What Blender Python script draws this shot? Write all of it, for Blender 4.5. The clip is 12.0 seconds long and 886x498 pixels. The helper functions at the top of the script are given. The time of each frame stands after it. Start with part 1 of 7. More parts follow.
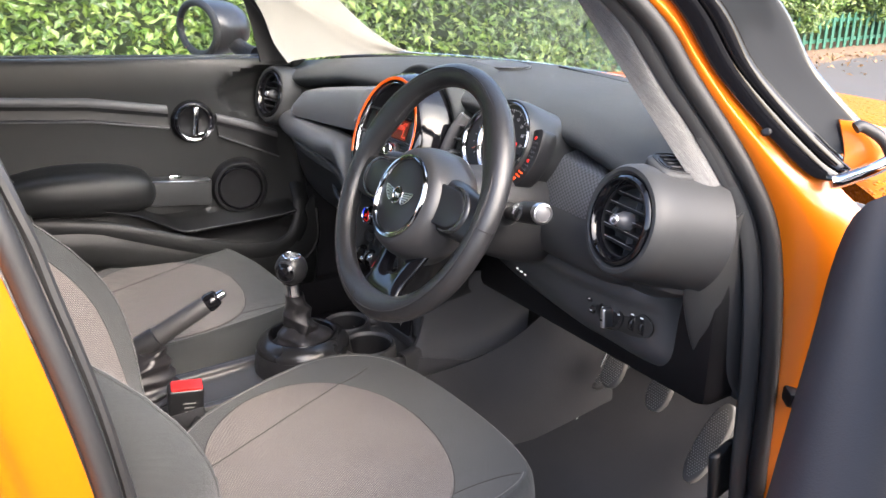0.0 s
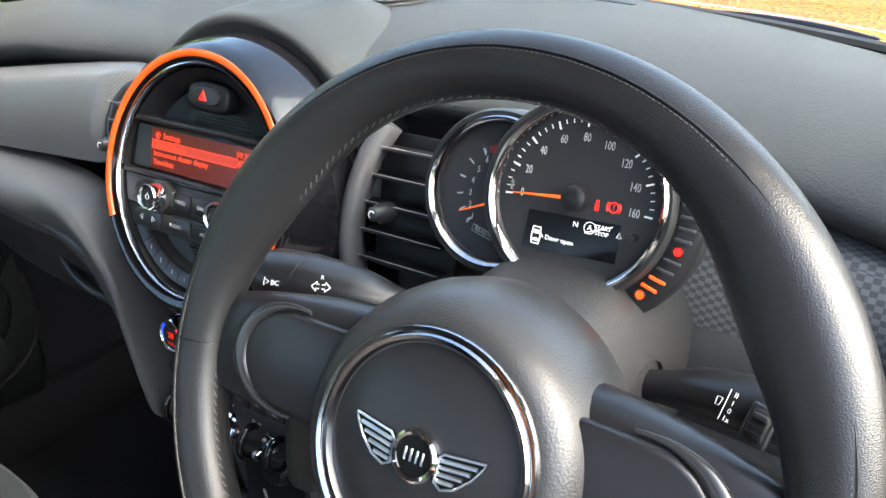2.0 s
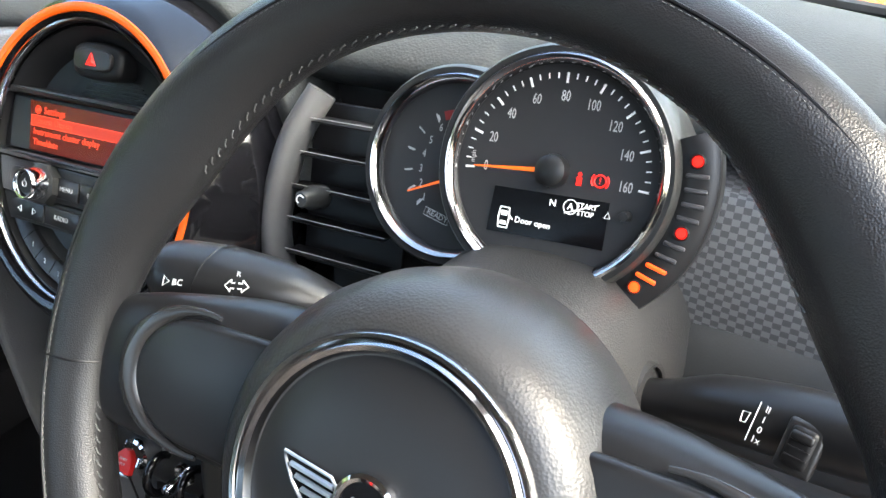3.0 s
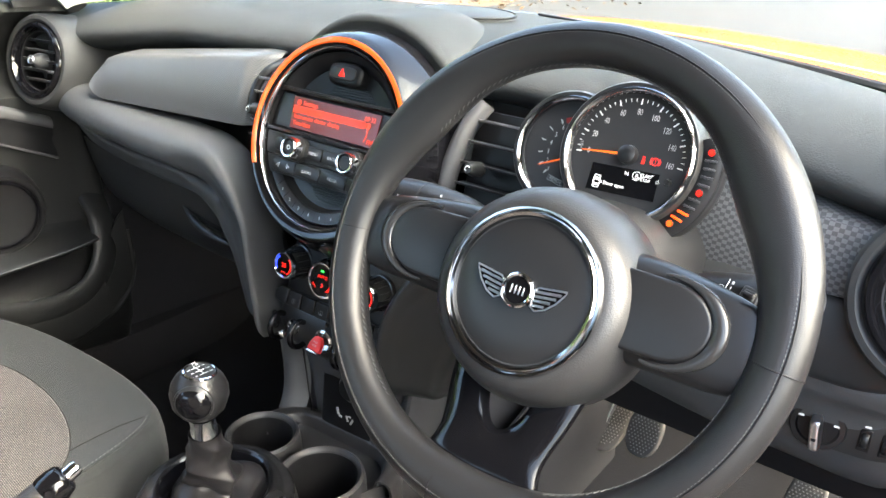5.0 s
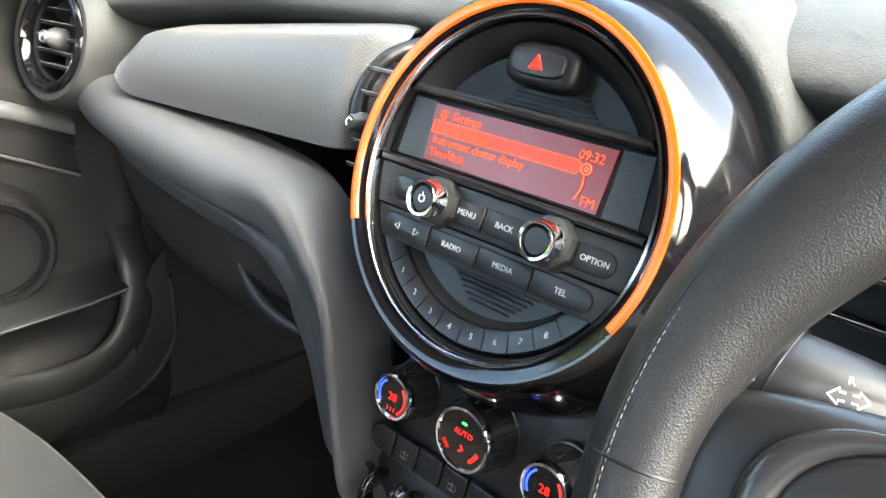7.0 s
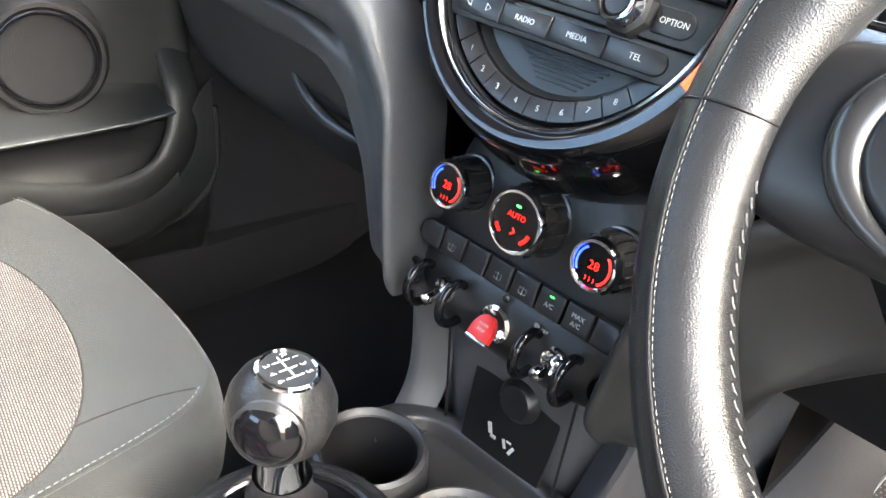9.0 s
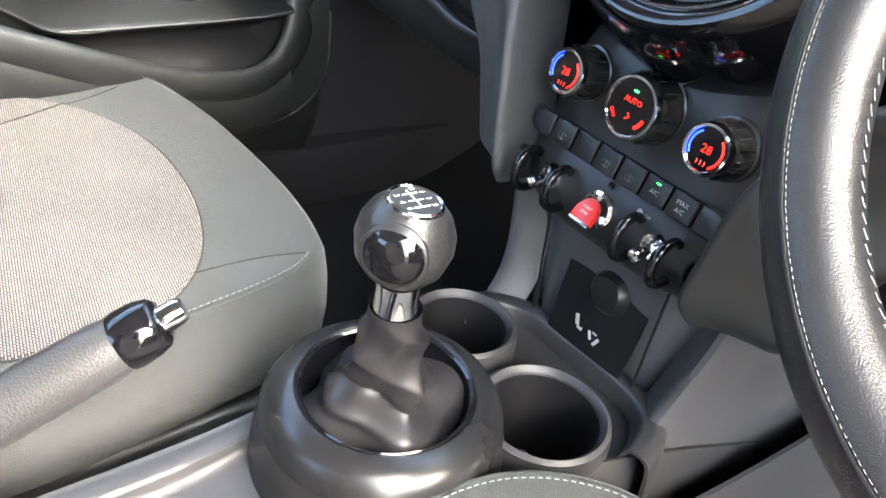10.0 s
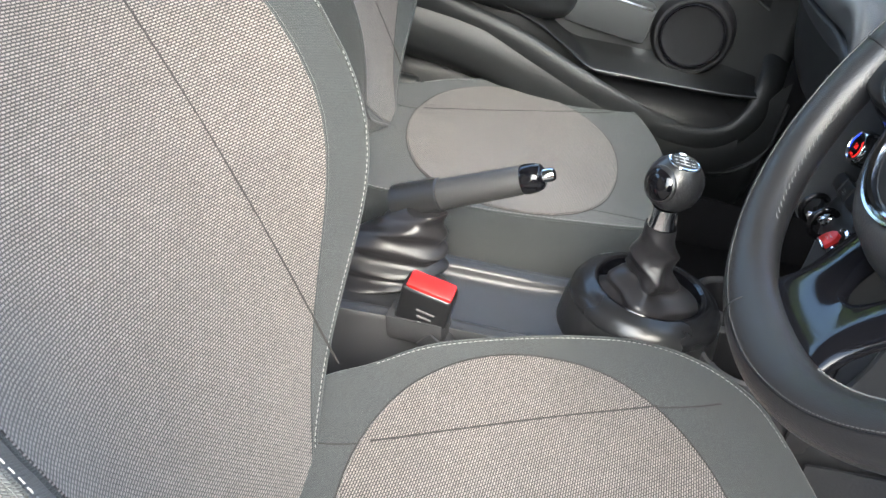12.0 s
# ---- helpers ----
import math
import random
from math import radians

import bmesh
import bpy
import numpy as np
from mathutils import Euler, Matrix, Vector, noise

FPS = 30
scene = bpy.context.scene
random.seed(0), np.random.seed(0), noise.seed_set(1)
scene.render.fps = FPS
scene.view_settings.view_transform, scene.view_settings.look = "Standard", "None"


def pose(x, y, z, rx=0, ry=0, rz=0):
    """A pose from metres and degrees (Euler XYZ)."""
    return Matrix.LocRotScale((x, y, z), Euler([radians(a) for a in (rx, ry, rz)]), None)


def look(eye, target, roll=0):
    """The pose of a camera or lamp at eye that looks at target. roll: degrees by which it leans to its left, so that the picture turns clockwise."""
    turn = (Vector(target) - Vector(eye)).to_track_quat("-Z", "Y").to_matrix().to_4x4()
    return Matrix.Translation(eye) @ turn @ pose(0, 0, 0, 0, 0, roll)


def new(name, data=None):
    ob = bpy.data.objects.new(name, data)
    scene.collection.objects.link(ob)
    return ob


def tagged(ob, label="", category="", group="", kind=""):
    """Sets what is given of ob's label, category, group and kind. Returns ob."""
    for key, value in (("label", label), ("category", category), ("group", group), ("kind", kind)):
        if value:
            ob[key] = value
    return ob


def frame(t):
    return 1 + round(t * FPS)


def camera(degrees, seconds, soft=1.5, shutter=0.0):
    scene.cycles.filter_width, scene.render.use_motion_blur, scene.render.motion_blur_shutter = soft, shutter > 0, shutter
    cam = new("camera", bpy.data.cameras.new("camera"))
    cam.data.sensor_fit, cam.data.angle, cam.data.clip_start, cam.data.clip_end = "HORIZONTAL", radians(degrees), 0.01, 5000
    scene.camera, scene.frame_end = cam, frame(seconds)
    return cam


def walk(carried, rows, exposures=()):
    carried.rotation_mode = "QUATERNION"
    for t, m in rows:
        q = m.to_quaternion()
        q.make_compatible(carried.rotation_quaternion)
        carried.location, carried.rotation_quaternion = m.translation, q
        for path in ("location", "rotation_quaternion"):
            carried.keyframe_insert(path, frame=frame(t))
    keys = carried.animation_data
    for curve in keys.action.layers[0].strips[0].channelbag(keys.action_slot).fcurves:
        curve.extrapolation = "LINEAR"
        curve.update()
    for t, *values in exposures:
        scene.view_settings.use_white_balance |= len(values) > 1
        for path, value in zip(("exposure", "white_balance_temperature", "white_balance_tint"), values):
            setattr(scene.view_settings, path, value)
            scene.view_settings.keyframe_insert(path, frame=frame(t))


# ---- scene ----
cam = camera(59.6, 12.0)
PATH = [
    (0, (1.257, -0.639, 1.123), (-0.339, 0.354, 0.439), -0.4),
    (0.5, (1.011, -0.686, 1.122), (-0.433, 0.516, 0.438), -1.1),
    (1, (0.776, -0.557, 1.095), (-0.523, 0.753, 0.323), -1.8),
    (1.5, (0.607, -0.449, 1.093), (-0.55, 0.95, 0.254), -2.0),
    (2, (0.519, -0.358, 1.077), (-0.5, 1.088, 0.143), -2.9),
    (2.5, (0.457, -0.302, 1.026), (-0.435, 1.221, 0.089), -1.9),
    (2.7, (0.453, -0.289, 1.022), (-0.413, 1.248, 0.082), -1.4),
    (4.3, (0.628, -0.527, 1.085), (-0.338, 1.0, 0.229), 1.2),
    (4.5, (0.633, -0.565, 1.088), (-0.359, 0.952, 0.242), 1.5),
    (5, (0.588, -0.567, 1.074), (-0.483, 0.908, 0.251), 2.0),
    (5.5, (0.452, -0.456, 1.035), (-0.68, 0.979, 0.224), 2.4),
    (6, (0.332, -0.357, 1.0), (-0.848, 1.046, 0.2), 2.7),
    (6.5, (0.268, -0.317, 0.979), (-0.949, 1.064, 0.197), 2.9),
    (6.7, (0.259, -0.312, 0.976), (-0.964, 1.065, 0.194), 3.0),
    (8.3, (0.26, -0.333, 0.937), (-0.934, 0.972, 0.004), 5.1),
    (8.5, (0.267, -0.347, 0.923), (-0.917, 0.968, -0.01), 6.0),
    (9, (0.277, -0.361, 0.896), (-0.903, 0.915, -0.094), 7.4),
    (9.5, (0.289, -0.379, 0.867), (-0.897, 0.834, -0.192), 9.1),
    (10, (0.305, -0.414, 0.856), (-0.94, 0.698, -0.246), 10.2),
    (10.5, (0.382, -0.448, 0.893), (-0.963, 0.51, -0.237), 11.2),
    (11, (0.553, -0.464, 0.914), (-0.939, 0.287, -0.185), 11.2),
    (11.5, (0.714, -0.450, 0.947), (-0.890, -0.018, -0.163), 10.8),
    (12, (0.743, -0.386, 0.949), (-0.941, -0.434, -0.129), 10.6),
]
walk(cam, [(t, look(eye, target, roll)) for t, eye, target, roll in PATH],
     [(0.0, 3.1, 6550, 12), (1.0, 3.3, 6500, 7), (2.5, 3.5, 6550, 3), (4.5, 3.85, 6850, 3), (5.5, 3.95, 6900, 3), (6.0, 4.15, 6950, 3), (6.5, 4.25, 7050, 3), (8.5, 4.8, 6850, 4), (9.5, 4.9, 6800, 6), (10.0, 4.85, 6600, 5), (10.5, 4.68, 6400, 3), (11.0, 4.3, 6300, 3), (12.0, 3.6, 6150, 2)])

# ---- light ----
world = bpy.data.worlds.new("sky")
scene.world = world
world.use_nodes = True
_n = world.node_tree.nodes
_sky = _n.new("ShaderNodeTexSky")
_sky.sky_type, _sky.sun_disc = "NISHITA", False
_sky.sun_elevation, _sky.sun_rotation = radians(39), radians(83)
_sky.air_density, _sky.dust_density, _sky.ozone_density = 0.9, 3.5, 1.0
world.node_tree.links.new(_sky.outputs[0], _n["Background"].inputs[0])
_n["Background"].inputs[1].default_value = 0.15
sun = new("sun", bpy.data.lights.new("sun", "SUN"))
sun.data.energy, sun.data.angle, sun.data.color = 0.75, radians(70), (1.0, 0.985, 0.965)
sun.matrix_world = look((6.9, 0.8, 5.6), (0, 0, 0))

# ---- materials ----
def mat(name, color, rough=0.5, metal=0.0, spec=0.5, grain=None, bump=0.0, vary=0.0, vary_scale=6.0, emit=None, power=0.0, coat=0.0, gscale=None):
    """A surface with a fine grain (bump) and a large-scale variation of colour and gloss."""
    m = bpy.data.materials.new(name)
    m.use_nodes = True
    nt = m.node_tree
    b = nt.nodes["Principled BSDF"]
    b.inputs["Roughness"].default_value = rough
    b.inputs["Metallic"].default_value = metal
    b.inputs["Specular IOR Level"].default_value = spec
    b.inputs["Base Color"].default_value = (*color, 1)
    b.inputs["Coat Weight"].default_value = coat
    b.inputs["Coat Roughness"].default_value = 0.05
    if emit:
        b.inputs["Emission Color"].default_value = (*emit, 1)
        b.inputs["Emission Strength"].default_value = power
    co = nt.nodes.new("ShaderNodeTexCoord")
    if vary:
        n = nt.nodes.new("ShaderNodeTexNoise")
        n.inputs["Scale"].default_value, n.inputs["Detail"].default_value = vary_scale, 6
        nt.links.new(co.outputs["Object"], n.inputs["Vector"])
        mix = nt.nodes.new("ShaderNodeMix")
        mix.data_type = "RGBA"
        mix.inputs["A"].default_value = (*[c * (1 - vary) for c in color], 1)
        mix.inputs["B"].default_value = (*[min(1, c * (1 + vary)) for c in color], 1)
        nt.links.new(n.outputs["Fac"], mix.inputs["Factor"])
        nt.links.new(mix.outputs["Result"], b.inputs["Base Color"])
        mr = nt.nodes.new("ShaderNodeMapRange")
        mr.inputs["To Min"].default_value, mr.inputs["To Max"].default_value = rough * 0.82, min(1, rough * 1.18)
        nt.links.new(n.outputs["Fac"], mr.inputs["Value"])
        nt.links.new(mr.outputs["Result"], b.inputs["Roughness"])
    if bump and grain:
        if grain == "leather":
            g = nt.nodes.new("ShaderNodeTexVoronoi")
            g.inputs["Scale"].default_value = gscale or 700
            out = g.outputs["Distance"]
        else:
            g = nt.nodes.new("ShaderNodeTexNoise")
            g.inputs["Scale"].default_value, g.inputs["Detail"].default_value = gscale or 900, 3
            out = g.outputs["Fac"]
        nt.links.new(co.outputs["Object"], g.inputs["Vector"])
        bp = nt.nodes.new("ShaderNodeBump")
        bp.inputs["Strength"].default_value, bp.inputs["Distance"].default_value = bump, 0.0006
        nt.links.new(out, bp.inputs["Height"])
        nt.links.new(bp.outputs["Normal"], b.inputs["Normal"])
    return m


def weave(name, dark, light, w, h, rough=0.9, turn=0.0, gap=0.16):
    """Woven cloth: rows of short threads, each row half a thread on from the last."""
    m = mat(name, dark, rough)
    nt = m.node_tree
    b = nt.nodes["Principled BSDF"]
    co = nt.nodes["Texture Coordinate"]
    mp = nt.nodes.new("ShaderNodeMapping")
    mp.inputs["Rotation"].default_value = (0, 0, radians(turn))
    mp.inputs["Scale"].default_value = (1 / h, 1 / h, 1 / h)
    nt.links.new(co.outputs["UV"], mp.inputs["Vector"])
    wob = nt.nodes.new("ShaderNodeTexNoise")
    wob.inputs["Scale"].default_value = 0.8
    nt.links.new(mp.outputs["Vector"], wob.inputs["Vector"])
    mv = nt.nodes.new("ShaderNodeVectorMath")
    mv.operation = "MULTIPLY_ADD"
    nt.links.new(wob.outputs["Color"], mv.inputs[0])
    mv.inputs[1].default_value = (0.34, 0.34, 0.0)
    nt.links.new(mp.outputs["Vector"], mv.inputs[2])
    br = nt.nodes.new("ShaderNodeTexBrick")
    br.offset, br.squash = 0.5, 1.0
    br.inputs["Scale"].default_value = 1.0
    br.inputs["Color1"].default_value, br.inputs["Color2"].default_value = (*light, 1), (*[c * 0.72 for c in light], 1)
    br.inputs["Mortar"].default_value = (*dark, 1)
    br.inputs["Mortar Size"].default_value, br.inputs["Mortar Smooth"].default_value = gap, 0.9
    br.inputs["Brick Width"].default_value, br.inputs["Row Height"].default_value = w / h, 1.0
    nt.links.new(mv.outputs[0], br.inputs["Vector"])
    big = nt.nodes.new("ShaderNodeTexNoise")
    big.inputs["Scale"].default_value, big.inputs["Detail"].default_value = 12, 4
    nt.links.new(co.outputs["Object"], big.inputs["Vector"])
    hs = nt.nodes.new("ShaderNodeHueSaturation")
    mr = nt.nodes.new("ShaderNodeMapRange")
    mr.inputs["To Min"].default_value, mr.inputs["To Max"].default_value = 0.82, 1.18
    nt.links.new(big.outputs["Fac"], mr.inputs["Value"])
    nt.links.new(mr.outputs["Result"], hs.inputs["Value"])
    nt.links.new(br.outputs["Color"], hs.inputs["Color"])
    nt.links.new(hs.outputs["Color"], b.inputs["Base Color"])
    bp = nt.nodes.new("ShaderNodeBump")
    bp.inputs["Strength"].default_value, bp.inputs["Distance"].default_value, bp.invert = 0.6, 0.0006, True
    nt.links.new(br.outputs["Fac"], bp.inputs["Height"])
    nt.links.new(bp.outputs["Normal"], b.inputs["Normal"])
    b.inputs["Sheen Weight"].default_value = 0.15
    return m


def glow(name, color, power):
    return mat(name, color, 0.4, emit=color, power=power)


COLUMN = mat("grained_column_plastic", (0.018, 0.018, 0.019), 0.5, spec=0.4, grain="leather", bump=0.3, vary=0.12, gscale=900)
DASH = mat("soft_dash_plastic", (0.029, 0.0312, 0.0322), 0.64, spec=0.26, grain="leather", bump=0.35, vary=0.12, gscale=520)
LOWERDASH = mat("padded_lower_dash", (0.058, 0.059, 0.061), 0.48, spec=0.42, grain="leather", bump=0.25, vary=0.12, gscale=700)
PLASTIC = mat("hard_dark_plastic", (0.018, 0.0185, 0.019), 0.40, spec=0.4, grain="leather", bump=0.12, vary=0.15)
GREY = mat("grey_satin_plastic", (0.065, 0.065, 0.069), 0.42, grain="noise", bump=0.1, vary=0.1)
BLACK = mat("deep_black_plastic", (0.006, 0.006, 0.007), 0.45, spec=0.3, vary=0.2)
GLOSS = mat("piano_black", (0.004, 0.004, 0.005), 0.09, spec=0.42)
CHROME = mat("chrome", (0.78, 0.78, 0.80), 0.07, metal=1.0)
SATIN = mat("satin_metal", (0.55, 0.55, 0.57), 0.28, metal=1.0)
LEATHER = mat("black_leather", (0.014, 0.014, 0.015), 0.31, spec=0.42, grain="leather", bump=0.24, vary=0.2, vary_scale=14, gscale=1500)
RUBBER = mat("rubber_seal", (0.012, 0.012, 0.0125), 0.5, grain="noise", bump=0.15, vary=0.2)
# floor in two tones: lighter for the lit driver's side, CARPET for shade
LITFLOOR = mat("lit_charcoal_floor", (0.036, 0.036, 0.039), 0.95, spec=0.06, grain="noise", bump=0.8, vary=0.25, gscale=350)
CARPET = mat("black_carpet", (0.016, 0.016, 0.018), 0.95, spec=0.06, grain="noise", bump=0.8, vary=0.3, gscale=400)
ORANGE = mat("orange_paint", (0.45, 0.105, 0.002), 0.30, spec=0.4, coat=0.35, vary=0.04)
CLOTH = weave("brown_grey_weave", (0.010, 0.0085, 0.008), (0.225, 0.197, 0.183), 0.0040, 0.0021, turn=8, gap=0.44)
DARKCLOTH = weave("charcoal_weave", (0.011, 0.0128, 0.0133), (0.035, 0.0390, 0.0397), 0.0024, 0.0012, turn=35, gap=0.3)
LINER = weave("pale_pillar_cloth", (0.05, 0.049, 0.048), (0.135, 0.132, 0.130), 0.012, 0.0018, turn=55)
CREAM = mat("cream_headliner", (0.20, 0.193, 0.172), 0.85, grain="noise", bump=0.2, vary=0.05)
RIMTHREAD = mat("dull_rim_thread", (0.10, 0.10, 0.10), 0.7)
STITCH = mat("pale_thread", (0.20, 0.20, 0.195), 0.8)
KEYPRINT = mat("pale_key_print", (0.42, 0.42, 0.42), 0.5)
# white print with a faint glow added to its colour
WHITE = mat("glowing_white_print", (0.75, 0.75, 0.75), 0.5, emit=(1, 1, 1), power=0.015)
RED = glow("red_backlight", (0.80, 0.012, 0.008), 0.14)
AMBER = glow("amber_backlight", (0.9, 0.06, 0.008), 0.22)
ORANGELED = mat("orange_light_ring", (0.42, 0.055, 0.004), 0.22, emit=(1.0, 0.13, 0.006), power=0.05)
REDPLASTIC = mat("red_plastic", (0.40, 0.012, 0.012), 0.35, vary=0.1)
BLUE = glow("blue_backlight", (0.02, 0.06, 1.0), 0.25)
GREEN = glow("green_led", (0.05, 1.0, 0.1), 0.30)
ASPHALT = mat("asphalt", (0.066, 0.062, 0.060), 0.9, grain="noise", bump=0.8, vary=0.35, vary_scale=1.2, gscale=60)
FENCEPAINT = mat("green_fence_paint", (0.015, 0.085, 0.055), 0.5, vary=0.2)
SOFTHUB = mat("grained_airbag_plastic", (0.024, 0.024, 0.025), 0.40, grain="leather", bump=0.26, vary=0.1, gscale=800)
SATINBLACK = mat("satin_black_plastic", (0.010, 0.010, 0.011), 0.36, spec=0.4, vary=0.12, vary_scale=20)
DIAL = mat("dial_face", (0.016, 0.016, 0.018), 0.55, vary=0.05)
SCREENBLACK = mat("display_glass", (0.003, 0.003, 0.004), 0.15)
NEEDLE = mat("orange_needle", (0.70, 0.11, 0.01), 0.4, emit=(1.0, 0.14, 0.005), power=0.06)
WHITEGLOW = mat("white_display_writing", (0.8, 0.8, 0.8), 0.5, emit=(1, 1, 1), power=0.10)
GREYPRINT = mat("grey_print", (0.40, 0.40, 0.40), 0.5)
DARKRED = mat("dark_red_print", (0.20, 0.01, 0.01), 0.5)
GREYBAR = mat("unlit_bar", (0.05, 0.05, 0.055), 0.3)
GREYCON = mat("grained_console_plastic", (0.026, 0.026, 0.028), 0.42, grain="leather", bump=0.2, vary=0.12, gscale=1100)
SATINGREY = mat("satin_collar", (0.010, 0.010, 0.011), 0.28, spec=0.4, vary=0.08)
CRESCENT = mat("polished_plastic_highlit", (0.020, 0.020, 0.021), 0.24, spec=0.5, vary=0.1)
GLOSSDARK = mat("dark_gloss_knob", (0.020, 0.019, 0.019), 0.22)
REDSCREEN = mat("red_lit_screen", (0.03, 0.004, 0.003), 0.25, emit=(1.0, 0.04, 0.01), power=0.010)
REDTEXT = mat("red_screen_writing", (0.4, 0.03, 0.01), 0.5, emit=(1.0, 0.07, 0.02), power=0.13)
REDBAND = mat("red_screen_band", (0.2, 0.02, 0.01), 0.4, emit=(1.0, 0.05, 0.015), power=0.04)
KNOB = mat("worn_satin_knob", (0.015, 0.015, 0.016), 0.30, metal=0.1, grain="noise", bump=0.5, vary=0.55, vary_scale=110, gscale=420)
SILVERPLATE = mat("dull_shift_plate", (0.012, 0.0115, 0.011), 0.45, spec=0.25, vary=0.2, vary_scale=80)
GAITER = mat("gaiter_leather", (0.015, 0.0142, 0.0155), 0.36, spec=0.4, grain="leather", bump=0.12, vary=0.2, vary_scale=20, gscale=1300)
BRAKEGRIP = mat("grained_brake_grip", (0.028, 0.028, 0.029), 0.42, grain="leather", bump=0.4, vary=0.15, gscale=700)
FELT = mat("black_felt", (0.014, 0.014, 0.016), 0.95, grain="noise", bump=0.9, vary=0.3, gscale=600)
PRINTDIM = mat("dim_print", (0.12, 0.12, 0.12), 0.6)
GREYPOD = mat("grey_pod_plastic", (0.030, 0.031, 0.032), 0.52, spec=0.30, grain="noise", bump=0.15, vary=0.1)
PEDAL = mat("pedal_rubber", (0.075, 0.071, 0.067), 0.7, grain="noise", bump=0.4, vary=0.4, vary_scale=40)
STUD = mat("pedal_studs", (0.22, 0.21, 0.20), 0.6)
SEAM = mat("dark_seam", (0.022, 0.020, 0.019), 0.9)
DOORTRIM = mat("door_trim_plastic", (0.010, 0.0105, 0.011), 0.42, spec=0.32, grain="leather", bump=0.2, vary=0.15, gscale=700)
BOWL = mat("black_lever_bowl", (0.012, 0.012, 0.013), 0.42, spec=0.4, grain="leather", bump=0.2, vary=0.12, gscale=1100)
SPOKEGLOSS = mat("gloss_black_spoke", (0.004, 0.004, 0.005), 0.10, spec=0.28)
DARKCHROME = mat("dark_chrome", (0.36, 0.36, 0.37), 0.12, metal=1.0)
BLACKTRIM = mat("black_sail_trim", (0.012, 0.012, 0.013), 0.7, vary=0.2)
SPEAKER = mat("speaker_mesh", (0.006, 0.006, 0.007), 0.6, spec=0.2, grain="leather", bump=0.8, gscale=900)
MIRRORSHELL = mat("mirror_shell", (0.016, 0.016, 0.018), 0.32, vary=0.1)
STACKGREY = mat("grey_stack_plastic", (0.048, 0.048, 0.051), 0.42, grain="noise", bump=0.1, vary=0.1)
SCREENEDGE = mat("dark_screen_edge", (0.03, 0.032, 0.034), 0.10, coat=0.5)
MIRROR = mat("mirror_glass", (0.85, 0.87, 0.88), 0.02, metal=1.0)


def dotted(name, scale, hi, lo):
    """Satin strip with a fine chequer of lighter dots."""
    m = mat(name, (0.075, 0.077, 0.082), 0.38, vary=0.08)
    nt = m.node_tree
    b = nt.nodes["Principled BSDF"]
    mp = nt.nodes.new("ShaderNodeMapping")
    mp.inputs["Scale"].default_value = (scale * 0.7, scale, scale)
    nt.links.new(nt.nodes["Texture Coordinate"].outputs["UV"], mp.inputs["Vector"])
    ch = nt.nodes.new("ShaderNodeTexChecker")
    ch.inputs["Scale"].default_value = 1.0
    ch.inputs["Color1"].default_value, ch.inputs["Color2"].default_value = (hi, hi * 1.01, hi * 1.04, 1), (lo, lo * 1.01, lo * 1.05, 1)
    nt.links.new(mp.outputs["Vector"], ch.inputs["Vector"])
    nt.links.new(ch.outputs["Color"], b.inputs["Base Color"])
    bp = nt.nodes.new("ShaderNodeBump")
    bp.inputs["Strength"].default_value, bp.inputs["Distance"].default_value = 0.4, 0.0005
    nt.links.new(ch.outputs["Fac"], bp.inputs["Height"])
    nt.links.new(bp.outputs["Normal"], b.inputs["Normal"])
    return m


TRIM = dotted("chequered_trim", 330, 0.115, 0.050)
FINETRIM = dotted("fine_dotted_trim", 700, 0.086, 0.050)


def glass(name):
    m = bpy.data.materials.new(name)
    m.use_nodes = True
    b = m.node_tree.nodes["Principled BSDF"]
    b.inputs["Transmission Weight"].default_value, b.inputs["Roughness"].default_value, b.inputs["IOR"].default_value = 1.0, 0.0, 1.45
    b.inputs["Base Color"].default_value = (0.95, 0.98, 0.96, 1)
    return m


GLASS = glass("window_glass")


def leafy(name, colors, rough=0.45):
    """Leaves that differ one from the other."""
    m = mat(name, colors[0], rough)
    nt = m.node_tree
    b = nt.nodes["Principled BSDF"]
    g = nt.nodes.new("ShaderNodeNewGeometry")
    r = nt.nodes.new("ShaderNodeValToRGB")
    els = r.color_ramp.elements
    while len(els) < len(colors):
        els.new(0.5)
    for i, c in enumerate(colors):
        els[i].position, els[i].color = i / (len(colors) - 1), (*c, 1)
    nt.links.new(g.outputs["Random Per Island"], r.inputs["Fac"])
    nt.links.new(r.outputs["Color"], b.inputs["Base Color"])
    b.inputs["Subsurface Weight"].default_value = 0.0
    return m


LEAF = leafy("laurel_leaves", [(0.012, 0.030, 0.005), (0.040, 0.085, 0.012), (0.075, 0.135, 0.020), (0.13, 0.18, 0.035), (0.055, 0.11, 0.016)])
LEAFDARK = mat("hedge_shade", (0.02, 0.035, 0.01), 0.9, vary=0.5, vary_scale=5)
LITTER = leafy("dead_leaves", [(0.16, 0.09, 0.04), (0.28, 0.17, 0.08), (0.10, 0.06, 0.03), (0.33, 0.22, 0.12)], 0.8)
SOIL = mat("brown_soil", (0.15, 0.10, 0.065), 0.95, grain="noise", bump=0.8, vary=0.4, vary_scale=8, gscale=50)


